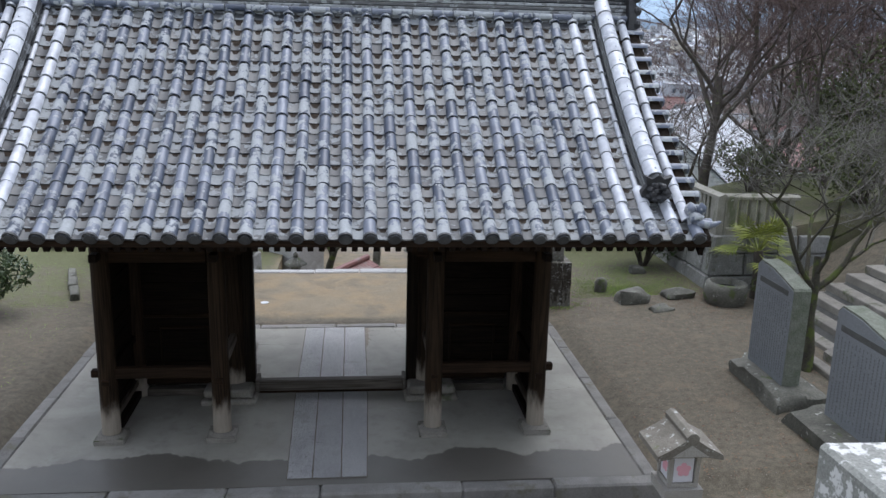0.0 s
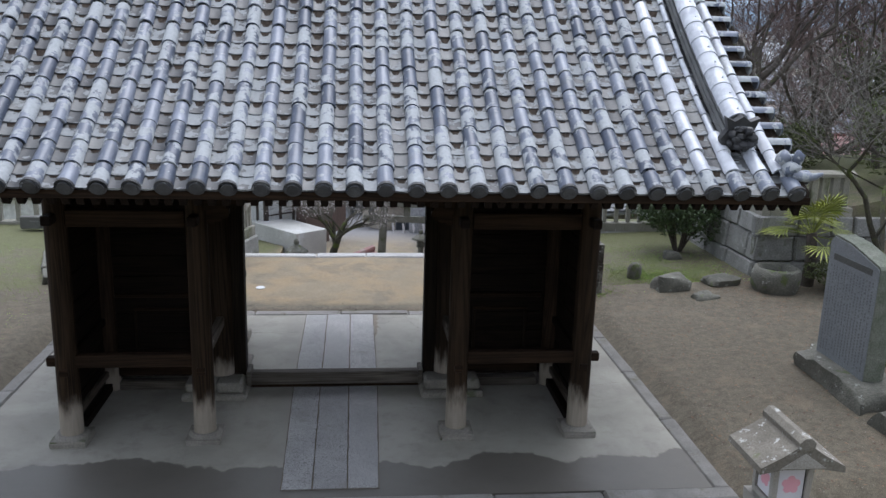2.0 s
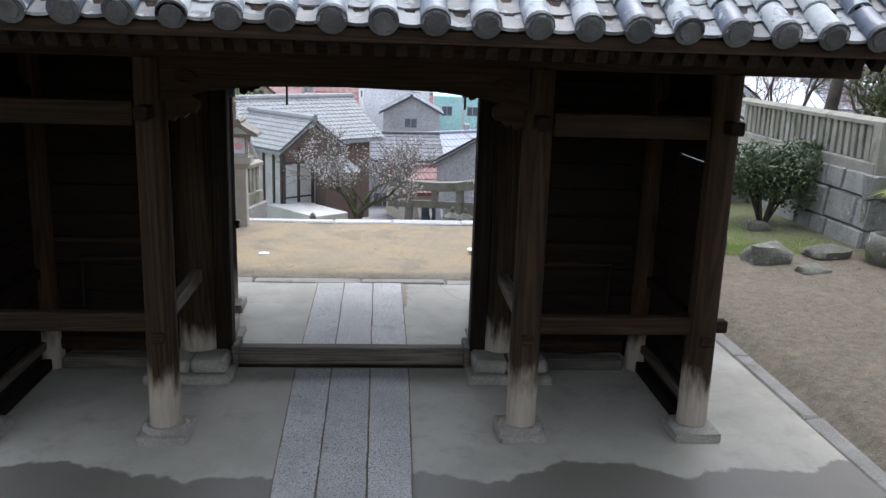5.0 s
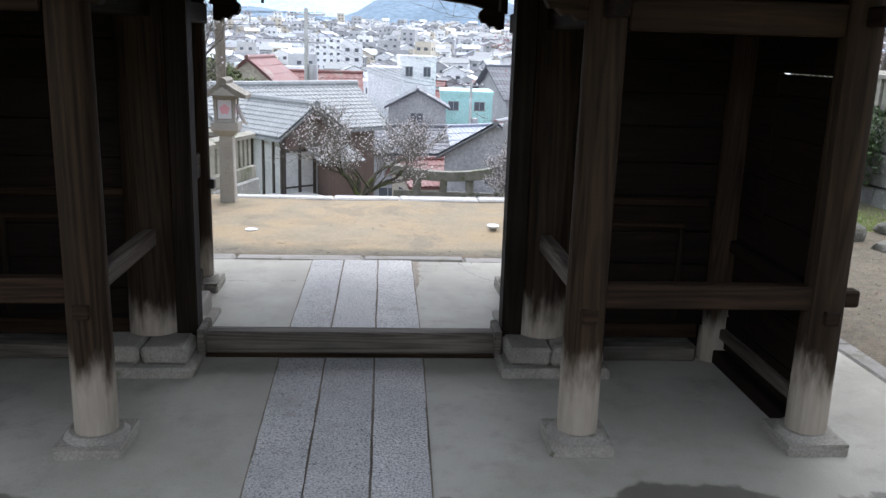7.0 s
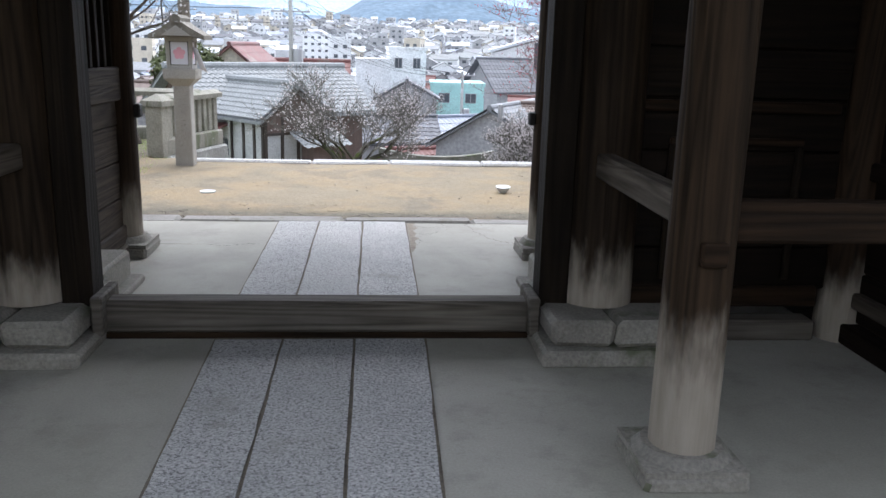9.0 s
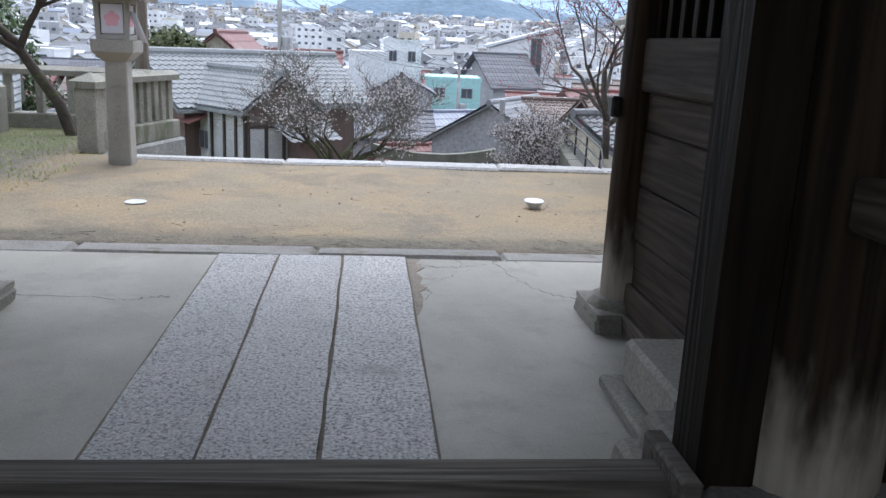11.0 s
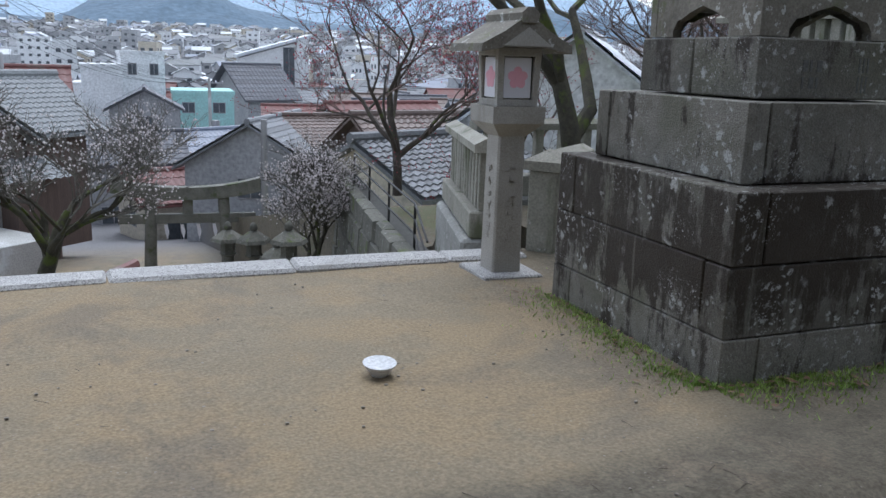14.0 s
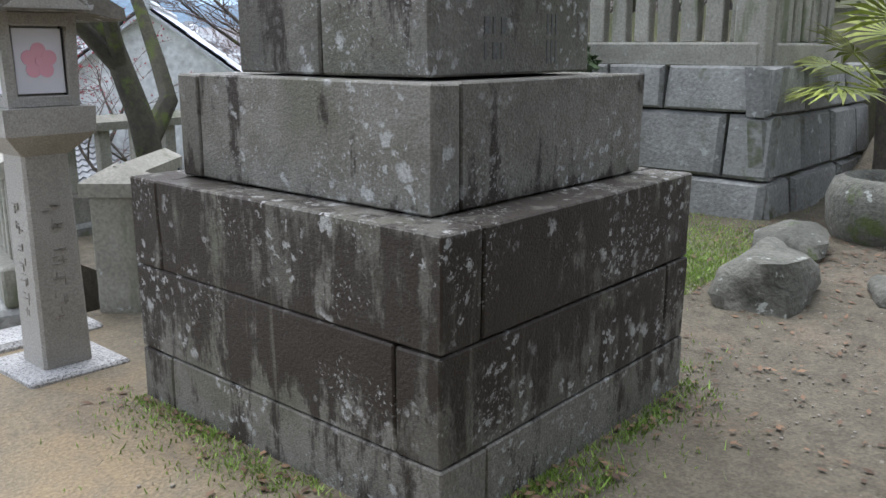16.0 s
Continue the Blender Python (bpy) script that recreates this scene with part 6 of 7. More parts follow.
# tufts, leaves and grit on the ground
def scatter(name, label, mat, n, seed, where, kind):
    rnd = random.Random(seed)
    b = Build()
    for _ in range(n):
        x, y = where(rnd)
        z = terrain(x, y) + (0.0 if kind != "leaf" else 0.008)
        if kind == "grass":
            h, a = rnd.uniform(0.010, 0.036), rnd.uniform(0, 6.3)
            w, l = Vector((math.cos(a), math.sin(a), 0)) * 0.004, Vector((rnd.gauss(0, 0.4), rnd.gauss(0, 0.4), 1)) * h
            o = Vector((x, y, z - 0.005))
            b.add([o - w, o + w, o + l * 0.6 + w * 0.7, o + l], [(0, 1, 2), (0, 2, 3)])
        else:
            a, s = rnd.uniform(0, 6.3), rnd.uniform(0.012, 0.03) if kind == "leaf" else rnd.uniform(0.003, 0.009)
            if kind == "leaf":
                u, w = Vector((math.cos(a), math.sin(a), rnd.uniform(-0.3, 0.3))) * s, Vector((-math.sin(a), math.cos(a), rnd.uniform(-0.2, 0.2))) * s * 0.5
                o = Vector((x, y, z + 0.006))
                b.add([o - u, o - w, o + u, o + w], [(0, 1, 2), (0, 2, 3)])
            elif kind == "grit":
                b.box((x - s, y - s * 0.8, z - s * 0.4), (x + s, y + s * 0.8, z + s * 0.8), s * 0.4)
            else:
                L = rnd.uniform(0.03, 0.11)
                b.tube([(x, y, z + 0.006), (x + L * math.cos(a), y + L * math.sin(a), z + 0.01)], [0.0016, 0.001], 3, False)
    tagged(part(name, b, mat, None, "", 0), label, "grass" if kind == "grass" else "litter", "", "stuff")


CLUMPS = [(random.Random(90 + k).uniform(0, 1), abs(random.Random(190 + k).gauss(0, 0.10)), random.Random(290 + k).uniform(0.03, 0.13)) for k in range(46)]


def about_pedestal(r):
    """Clumps along the west, south and east feet of the pedestal, thickest at its corner."""
    t, off, size = r.choice(CLUMPS)
    if r.random() < 0.22:
        t, off, size = r.random(), abs(r.gauss(0, 0.2)), 0.05
    t, off = t + r.gauss(0, size * 0.35), abs(off + r.gauss(0, size * 0.6))
    if t < 0.42:
        return 3.425 - off, 19.3 - 1.85 * t / 0.42
    if t < 0.8:
        return 3.40 + 1.8 * (t - 0.42) / 0.38, 17.465 - off
    return 5.165 + off * 2, 17.4 + 2.0 * (t - 0.8) / 0.2


scatter("grass_tufts", "short fresh grass along the foot of the pedestal", FINE_GRASS, 6000, 51, about_pedestal, "grass")
scatter("court_grass", "thin short grass on the east side of the court", FINE_GRASS, 24000, 52, lambda r: (r.gauss(6.9, 0.8), 18.0 + abs(r.gauss(0, 1.2))), "grass")
scatter("lawn_edge_grass", "patchy short grass at the west corner of the terrace", FINE_GRASS, 5000, 53, lambda r: (-2.6 - abs(r.gauss(0, 1.3)), r.uniform(17, 22.6)), "grass")
scatter("west_grass", "patchy grass on the west slope", FINE_GRASS, 5000, 54, lambda r: (r.uniform(-10, -5.2), r.uniform(13, 21)), "grass")
scatter("fallen_leaves", "brown fallen leaves on the earth", DRY_LEAF, 3200, 55, lambda r: (r.uniform(4.7, 9), r.uniform(8, 18.5)), "leaf")
scatter("wall_leaves", "brown leaves gathered beneath the wall", DRY_LEAF, 900, 56, lambda r: (r.gauss(8.2, 0.6), r.gauss(17.6, 1.2)), "leaf")
scatter("bank_leaves", "brown leaf litter on the bank beside the handrail", DRY_LEAF, 2600, 62, lambda r: (r.uniform(4.3, 7.5), r.uniform(23.6, 31.0)), "leaf")
scatter("pedestal_leaves", "small dry leaves round the pedestal", DRY_LEAF, 260, 57, about_pedestal, "leaf")
scatter("court_grit", "pale grit strewn over the earth court", SANDGRIT, 2200, 58, lambda r: (r.uniform(4.7, 8.6), r.uniform(8.5, 17.5)), "grit")
scatter("terrace_grit", "fine grit on the sandy terrace", SANDGRIT, 160, 59, lambda r: (r.uniform(-2.4, 3.2), r.uniform(16.5, 20.2)), "grit")
scatter("twig_litter", "broken twigs washed along the platform edge", BARK, 170, 60, lambda r: (r.uniform(-2.6, 2.9), 16.4 + abs(r.gauss(0.12, 0.22))), "twig")
scatter("terrace_twigs", "stray twigs on the sand", BARK, 24, 61, lambda r: (r.uniform(-2.4, 3.2), r.uniform(16.7, 20.2)), "twig")

# the town below
WHITE_WALL = surface("white_render", [(0.72, 0.73, 0.74), (0.84, 0.85, 0.86)], 0.5, 6, 0.85, 0.003, vary=0.08)
CREAM_WALL = surface("cream_render", [(0.52, 0.47, 0.38), (0.66, 0.60, 0.50)], 0.5, 6, 0.85, 0.003, vary=0.12)
GREY_WALL = surface("grey_render", [(0.34, 0.35, 0.36), (0.48, 0.48, 0.49)], 0.5, 6, 0.85, 0.003, vary=0.15)
PLASTER = surface("stained_grey_plaster", [(0.42, 0.43, 0.43), (0.58, 0.59, 0.59)], 1.2, 20, 0.85, 0.003, spots=[((0.30, 0.29, 0.27), 1.5, 0.56, 0.2, (1, 1, 0.35))])
BROWN_BOARD = surface("brown_ribbed_boards", [(0.105, 0.072, 0.06), (0.16, 0.115, 0.10)], 1.0, 14, 0.75, 0.01, (6, 6, 0.3))
TEAL_WALL = surface("turquoise_render", [(0.40, 0.70, 0.67), (0.50, 0.78, 0.75)], 0.6, 8, 0.8, 0.003)
GREY_ROOF = surface("grey_glazed_tile", [(0.15, 0.16, 0.17), (0.26, 0.27, 0.285)], 1.2, 14, 0.6, 0.004, vary=0.22)
SILVER_ROOF = surface("silver_grey_tile", [(0.20, 0.215, 0.22), (0.30, 0.315, 0.32)], 1.5, 14, 0.62, 0.004)
SLATE_ROOF = surface("dark_slate_tile", [(0.085, 0.09, 0.105), (0.15, 0.155, 0.175)], 1.2, 14, 0.6, 0.004, vary=0.25)
BLUE_ROOF = surface("blue_grey_metal_roof", [(0.19, 0.22, 0.28), (0.26, 0.29, 0.36)], 0.8, 10, 0.45, 0.003)
BROWN_ROOF = surface("brown_tile", [(0.12, 0.085, 0.07), (0.19, 0.14, 0.12)], 1.0, 12, 0.5, 0.004, vary=0.2)
RED_ROOF = surface("rusty_red_metal", [(0.15, 0.062, 0.056), (0.23, 0.098, 0.088)], 0.9, 9, 0.6, 0.004, spots=[((0.20, 0.15, 0.13), 0.7, 0.58, 0.12)])
PALE_ROOF = surface("pale_sheet_roof", [(0.52, 0.56, 0.60), (0.66, 0.69, 0.72)], 0.7, 8, 0.4, 0.003)
# glass base colour lightened to stand in for reflected sky
GLASS = surface("sky_lightened_glass", [(0.075, 0.085, 0.10), (0.13, 0.145, 0.16)], 1.0, 5, 0.12, 0.001)
FRAME = plain("aluminium_frame", (0.36, 0.36, 0.37), 0.4, 0.6)
TRIM_DARK = surface("dark_timber_trim", [(0.035, 0.028, 0.024), (0.07, 0.056, 0.048)], 3, 30, 0.8)
CEMENT = surface("weathered_cement", [(0.36, 0.36, 0.34), (0.52, 0.52, 0.50)], 0.6, 30, 0.85, 0.006, spots=[((0.62, 0.65, 0.66), 1.2, 0.55, 0.2)])


def tiled_slope(length, run, rise, pitch, course):
    """One roof slope: eave along x at y = 0, z = 0, rising towards +y, with tile waves and stepped courses."""
    nx, ny = max(2, int(length / pitch)) * 4, max(2, int(run / course))
    v, f = [], []
    for j in range(ny):
        for y, lift in ((j * run / ny, 0.05), ((j + 1) * run / ny - 0.002, 0.012)):
            for i in range(nx + 1):
                x = length * i / nx
                w = 0.055 * (0.5 + 0.5 * math.cos(2 * math.pi * i / 4)) * min(1.0, pitch / 0.27)
                v.append((x, y, rise * y / run + lift + w))
    w = nx + 1
    for r in range(2 * ny - 1):
        f += [(r * w + i, r * w + i + 1, (r + 1) * w + i + 1, (r + 1) * w + i) for i in range(nx)]
    return Build().add(v, f)


def window(parent, x, z, w, h, y, m=None, small=False):
    """A window on a wall face at local y looking towards -y."""
    if small:
        part("window", Build().box((x, y - 0.05, z), (x + w, y + 0.02, z + h), 0, m), GLASS, parent)
        return
    fr = part("window", Build().box((x, y - 0.05, z), (x + w, y + 0.02, z + h), 0, m), FRAME, parent)
    part("pane", Build().box((x + 0.06, y - 0.065, z + 0.06), (x + w / 2 - 0.03, y - 0.045, z + h - 0.06), 0, m), GLASS, fr)
    part("pane", Build().box((x + w / 2 + 0.03, y - 0.065, z + 0.06), (x + w - 0.06, y - 0.045, z + h - 0.06), 0, m), GLASS, fr)


def house(at, turn, w, d, h, rise, wall_m, roof_m, label, pitch=0.5, course=0.45, over=0.45, windows=2, floors=1, name="house", small=False):
    """A gabled house: ridge along local x, front wall towards local -y."""
    o = thing(name, label, "house", at, turn, "houses of the town")
    out = [(-d / 2, -1.0), (-d / 2, h), (0, h + rise), (d / 2, h), (d / 2, -1.0)]
    part("wall", Build().prism(out, "x", -w / 2, w / 2), wall_m, o, "", 0)
    run = d / 2 + over
    rr = rise * run / (d / 2)
    b = Build()
    for sgn in (1, -1):
        m = pose(-w / 2 - over, -run, h + rise - rr + 0.08) if sgn > 0 else pose(w / 2 + over, run, h + rise - rr + 0.08, 0, 0, 180)
        b.add(*(lambda q: (q.v, q.f))(tiled_slope(w + 2 * over, run, rr, pitch, course)), m)
        b.prism([(-run * sgn, h + rise - rr + 0.05), (-run * sgn, h + rise - rr - 0.06), (0, h + rise - 0.06), (0, h + rise + 0.05)], "x", -w / 2 - over, w / 2 + over)
    part("roof", b, roof_m, o, "", 40)
    part("ridge", Build().tube([(-w / 2 - over - 0.05, 0, h + rise + 0.16), (w / 2 + over + 0.05, 0, h + rise + 0.16)], [0.15, 0.15], 8).box((-w / 2 - over, -0.13, h + rise), (w / 2 + over, 0.13, h + rise + 0.16)), roof_m, o, "", 40)
    for fl in range(floors):
        for k in range(windows):
            window(o, -w / 2 + (k + 0.5) * w / windows - 0.7, fl * 2.7 + 0.9, 1.4, 1.1, -d / 2, None, small)
    if windows and not small:
        window(o, -0.7, h - 1.6, 1.3, 1.0, -w / 2, pose(0, 0, 0, 0, 0, 90))
        window(o, -0.7, h - 1.6, 1.3, 1.0, -w / 2, pose(0, 0, 0, 0, 0, -90))
    return o


def block(at, turn, w, d, h, wall_m, label, floors=3, cols=4, name="apartment_block", rail=False, small=False):
    """A flat-roofed block with rows of windows."""
    o = thing(name, label, "building", at, turn, "blocks of the town")
    part("wall", Build().box((-w / 2, -d / 2, -2), (w / 2, d / 2, h)), wall_m, o, "", 0)
    part("parapet", Build().box((-w / 2 - 0.1, -d / 2 - 0.1, h), (w / 2 + 0.1, d / 2 + 0.1, h + 0.35)), wall_m, o, "", 0)
    fh = h / floors
    for fl in range(floors):
        for k in range(cols):
            ww = w / cols * 0.42
            window(o, -w / 2 + (k + 0.5) * w / cols - ww / 2, fl * fh + fh * 0.38, ww, fh * 0.36, -d / 2, None, small)
        if rail:
            part("balcony", Build().box((-w / 2, -d / 2 - 0.9, fl * fh), (w / 2, -d / 2, fl * fh + 0.15)).box((-w / 2, -d / 2 - 0.9, fl * fh + 0.15), (w / 2, -d / 2 - 0.82, fl * fh + 1.0)), wall_m, o, "", 0)
    return o


# the near house: main range and gabled wing
main = house((-4.72, 46.92, -4.6), 40.95, 8.1, 4.31, 3.46, 1.51, BROWN_BOARD, SILVER_ROOF, "old house with silver-grey tiles and brown boarded walls", 0.27, 0.22, 0.55, 0, 1)
part("gable_panel", Build().prism([(-1.6, 3.35), (0, 4.5), (1.6, 3.35)], "x", -4.1, -4.05), PLASTER, main, "pale plaster gable", 0)
wing = house((-4.24, 43.23, -4.3), -49.05, 4.3, 2.7, 3.23, 0.95, PLASTER, SILVER_ROOF, "gabled plaster wing with dark posts and silver-grey tiles", 0.27, 0.22, 0.45, 0, 1)
for y in (-1.30, -0.55, 0.2, 1.28):
    part("wall_post", Build().box((2.15, y - 0.06, -0.6), (2.21, y + 0.06, 3.1)), TRIM_DARK, wing)
for x in (-0.1, 0.75, 1.5, 2.08):
    part("wall_post", Build().box((x - 0.06, -1.41, -0.6), (x + 0.06, -1.345, 3.1)), TRIM_DARK, wing)
part("gable_panel", Build().prism([(-1.36, 3.1), (0, 4.08), (1.36, 3.1)], "x", 2.15, 2.20), BROWN_BOARD, wing, "brown gable boards", 0)
part("gable_panel", Build().box((2.15, -1.3, 2.45), (2.195, 1.3, 3.1)), BROWN_BOARD, wing, "brown gable boards", 0)
part("wall_beam", Build().box((2.15, -1.34, 0.9), (2.20, 0.2, 0.96)).box((2.15, -1.35, 2.38), (2.22, 1.35, 2.48)), TRIM_DARK, wing)
for sgn in (-1, 1):
    part("verge_board", Build().prism([(sgn * 1.8, 2.90), (sgn * 1.8, 2.78), (0, 4.05), (0, 4.17)], "x", 2.54, 2.60), TRIM_DARK, wing)
lt = part("porch_roof", tiled_slope(2.3, 1.25, 0.58, 0.27, 0.22), SILVER_ROOF, wing, "small tiled porch roof")
lt.matrix_basis = pose(3.40, -0.35, 1.92, 0, 0, 90)
part("porch_wall", Build().box((2.2, 0.35, -0.6), (2.95, 1.75, 1.95)), BROWN_BOARD, wing, "ribbed brown porch wall")
part("downpipe", Build().tube([(0.02, -1.56, 2.9), (0.02, -1.56, -0.8)], [0.045, 0.045], 8), CEMENT, wing)
window(wing, -0.95, 1.35, 0.75, 0.75, -1.35)
part("lean_to", Build().box((-2.6, -1.95, -0.6), (-1.1, -1.2, 2.30)), BROWN_BOARD, wing, "brown boarded lean-to")
part("lean_to_roof", Build().prism([(-2.2, 2.35), (-2.2, 2.41), (-1.2, 2.75), (-1.2, 2.69)], "x", -2.8, -0.2), RED_ROOF, wing, "rusty sheet lean-to roof")
tagged(part("cement_terrace", Build().box((-1.7, -0.85, -1.9), (1.7, 0.85, 0.0), 0.02, pose(-2.75, 39.9, -3.62, 0, 0, -49), 0.03), CEMENT), "pale weathered cement terrace at the foot of the house", "terrace", "", "structure")
house((0.3, 36.0, -5.6), 60, 2.4, 2.0, 0.9, 0.5, PLASTER, RED_ROOF, "small shed with rusty red sheet roof", 0.2, 0.5, 0.2, 0, 1, "shed")
house((-11.5, 34.0, -4.2), 20, 4.5, 3.8, 3.6, 1.3, WHITE_WALL, SILVER_ROOF, "white storehouse with a tiled gable roof", 0.27, 0.22, 0.4, 0, 1, "storehouse")

# houses that can be told apart from the terrace
house((1.7, 70, -9.6), 4, 5.5, 6, 4.6, 1.4, GREY_WALL, SLATE_ROOF, "grey house with dark tiled roof")
house((3.5, 92, -9.7), 88, 6.0, 5.6, 6.4, 1.5, GREY_WALL, SLATE_ROOF, "tall grey house with dark gabled roof", windows=3, floors=2)
house((4.6, 61, -8.9), 15, 6.5, 5.0, 3.0, 1.1, CREAM_WALL, RED_ROOF, "low house with faded red metal roof", 0.35, 0.7)
house((7.2, 76, -9.8), 30, 7.0, 6.5, 4.2, 1.6, WHITE_WALL, BLUE_ROOF, "white house with blue-grey roof", 0.4, 0.8, floors=2)
house((8.4, 57, -8.2), 62, 7.5, 6.5, 4.6, 1.9, GREY_WALL, GREY_ROOF, "grey house with pale tiled roof edges", 0.3, 0.3, floors=2)
house((12.5, 58, -7.4), 5, 7.0, 6.0, 4.4, 1.3, GREY_WALL, BROWN_ROOF, "grey house with brown tiled roof", 0.3, 0.3)
house((9.0, 36.5, -3.4), 25, 5.0, 4.5, 1.7, 1.0, CREAM_WALL, GREY_ROOF, "cream house with grey tiled roof below the fence", 0.27, 0.22, 0.4, 1)
house((17.5, 42.0, -4.2), 55, 12.0, 9.0, 3.2, 3.4, WHITE_WALL, PALE_ROOF, "large hall with pale ribbed sheet roof", 0.9, 0.9, 0.5, 3)
house((14.0, 48.0, -5.5), 10, 8.0, 5.5, 3.2, 1.4, BROWN_BOARD, BROWN_ROOF, "low brown house with tiled roof", 0.3, 0.3)
block((9.2, 101, -10.9), -3, 5.6, 7, 8.4, TEAL_WALL, "turquoise three-storey house with balconies", 3, 2, "townhouse", False)
part("balcony", Build().box((-2.9, -4.2, 4.2), (0.9, -3.5, 5.0)).box((1.8, -4.1, 4.4), (3.0, -3.5, 5.1)), FRAME, bpy.data.objects["townhouse"], "grey balcony rail", 0)
block((3.75, 106, -11.5), 2, 4.0, 8, 12.5, WHITE_WALL, "white four-storey block with dark windows", 4, 2)
block((0.05, 104, -11.5), 2, 3.6, 7, 11.2, WHITE_WALL, "lower white windowless block beside the tall one", 1, 0)
house((-8.7, 69, -8.6), 84, 7.0, 4.6, 7.9, 1.9, CREAM_WALL, RED_ROOF, "house with a maroon gabled roof behind the round tree", 0.5, 0.6, 0.4, 1, 2)
house((-5.2, 74, -9.4), 4, 6.5, 5.0, 8.0, 1.5, CREAM_WALL, RED_ROOF, "long house with a faded maroon roof", 0.5, 0.6, 0.4, 2, 2)
house((17.4, 122, -11.6), 24, 6.5, 8.0, 8.2, 3.4, GREY_WALL, SLATE_ROOF, "temple hall with a tall dark tiled roof", 0.5, 0.5, 0.9, 3)
hall = thing("sports_hall", "white hall with a pale single-pitch roof rising to one side", "building", (29.0, 172, -12.4), -6, "blocks of the town")
part("wall", Build().prism([(-6.2, -2), (-6.2, 13.0), (5.4, 16.4), (5.4, -2)], "y", -8, 8), WHITE_WALL, hall, "", 0)
part("roof", Build().prism([(-6.8, 13.0), (-6.8, 13.5), (6.2, 17.3), (6.2, 16.8)], "y", -8.8, 8.4), PALE_ROOF, hall, "", 0)
part("pier", Build().box((3.6, -8.6, -2), (5.6, -8.0, 16.6)), WHITE_WALL, hall, "", 0)
for k in range(2):
    window(hall, -4.5 + 3.2 * k, 10.6, 2.2, 1.5, -8)
window(hall, 1.2, 5.5, 2.0, 9.5, -8)
block((-6.5, 150, -12.2), 4, 10, 10, 8.5, WHITE_WALL, "pale two-part concrete block", 3, 4)
block((-19.0, 300, -13), 0, 9, 9, 17.0, WHITE_WALL, "tall white apartment tower", 8, 4, small=True)
block((42.0, 420, -14), 0, 18, 14, 12.5, GREY_WALL, "wide white public building", 6, 6, small=True)
block((8.0, 450, -14), 0, 20, 12, 10.0, CREAM_WALL, "long pale office block", 4, 7, small=True)
block((-48.0, 330, -13.5), 5, 16, 12, 10.0, CREAM_WALL, "broad cream apartment block", 4, 5, small=True)

# the rest of the town: loose rows of houses and blocks down to the hills
town = random.Random(77)
fixed = [(o.location.x, o.location.y) for o in bpy.data.objects if o.get("group") in ("houses of the town", "blocks of the town")]
y = 60.0
walls = [WHITE_WALL, WHITE_WALL, CREAM_WALL, GREY_WALL, GREY_WALL]
roofs = [SLATE_ROOF, SLATE_ROOF, GREY_ROOF, GREY_ROOF, BROWN_ROOF, BLUE_ROOF, RED_ROOF]
# past 210 m paler, bluer roof colours stand in for haze
hazy_tops = [GREY_ROOF, GREY_ROOF, SILVER_ROOF, BLUE_ROOF, SLATE_ROOF, PALE_ROOF]
tones = {SLATE_ROOF: "dark tiled", GREY_ROOF: "grey tiled", BROWN_ROOF: "brown tiled", BLUE_ROOF: "blue-grey metal", RED_ROOF: "faded red"}
shades = {WHITE_WALL: "white", CREAM_WALL: "cream", GREY_WALL: "grey"}
far_walls, far_roofs, far_panes = {}, {}, Build()
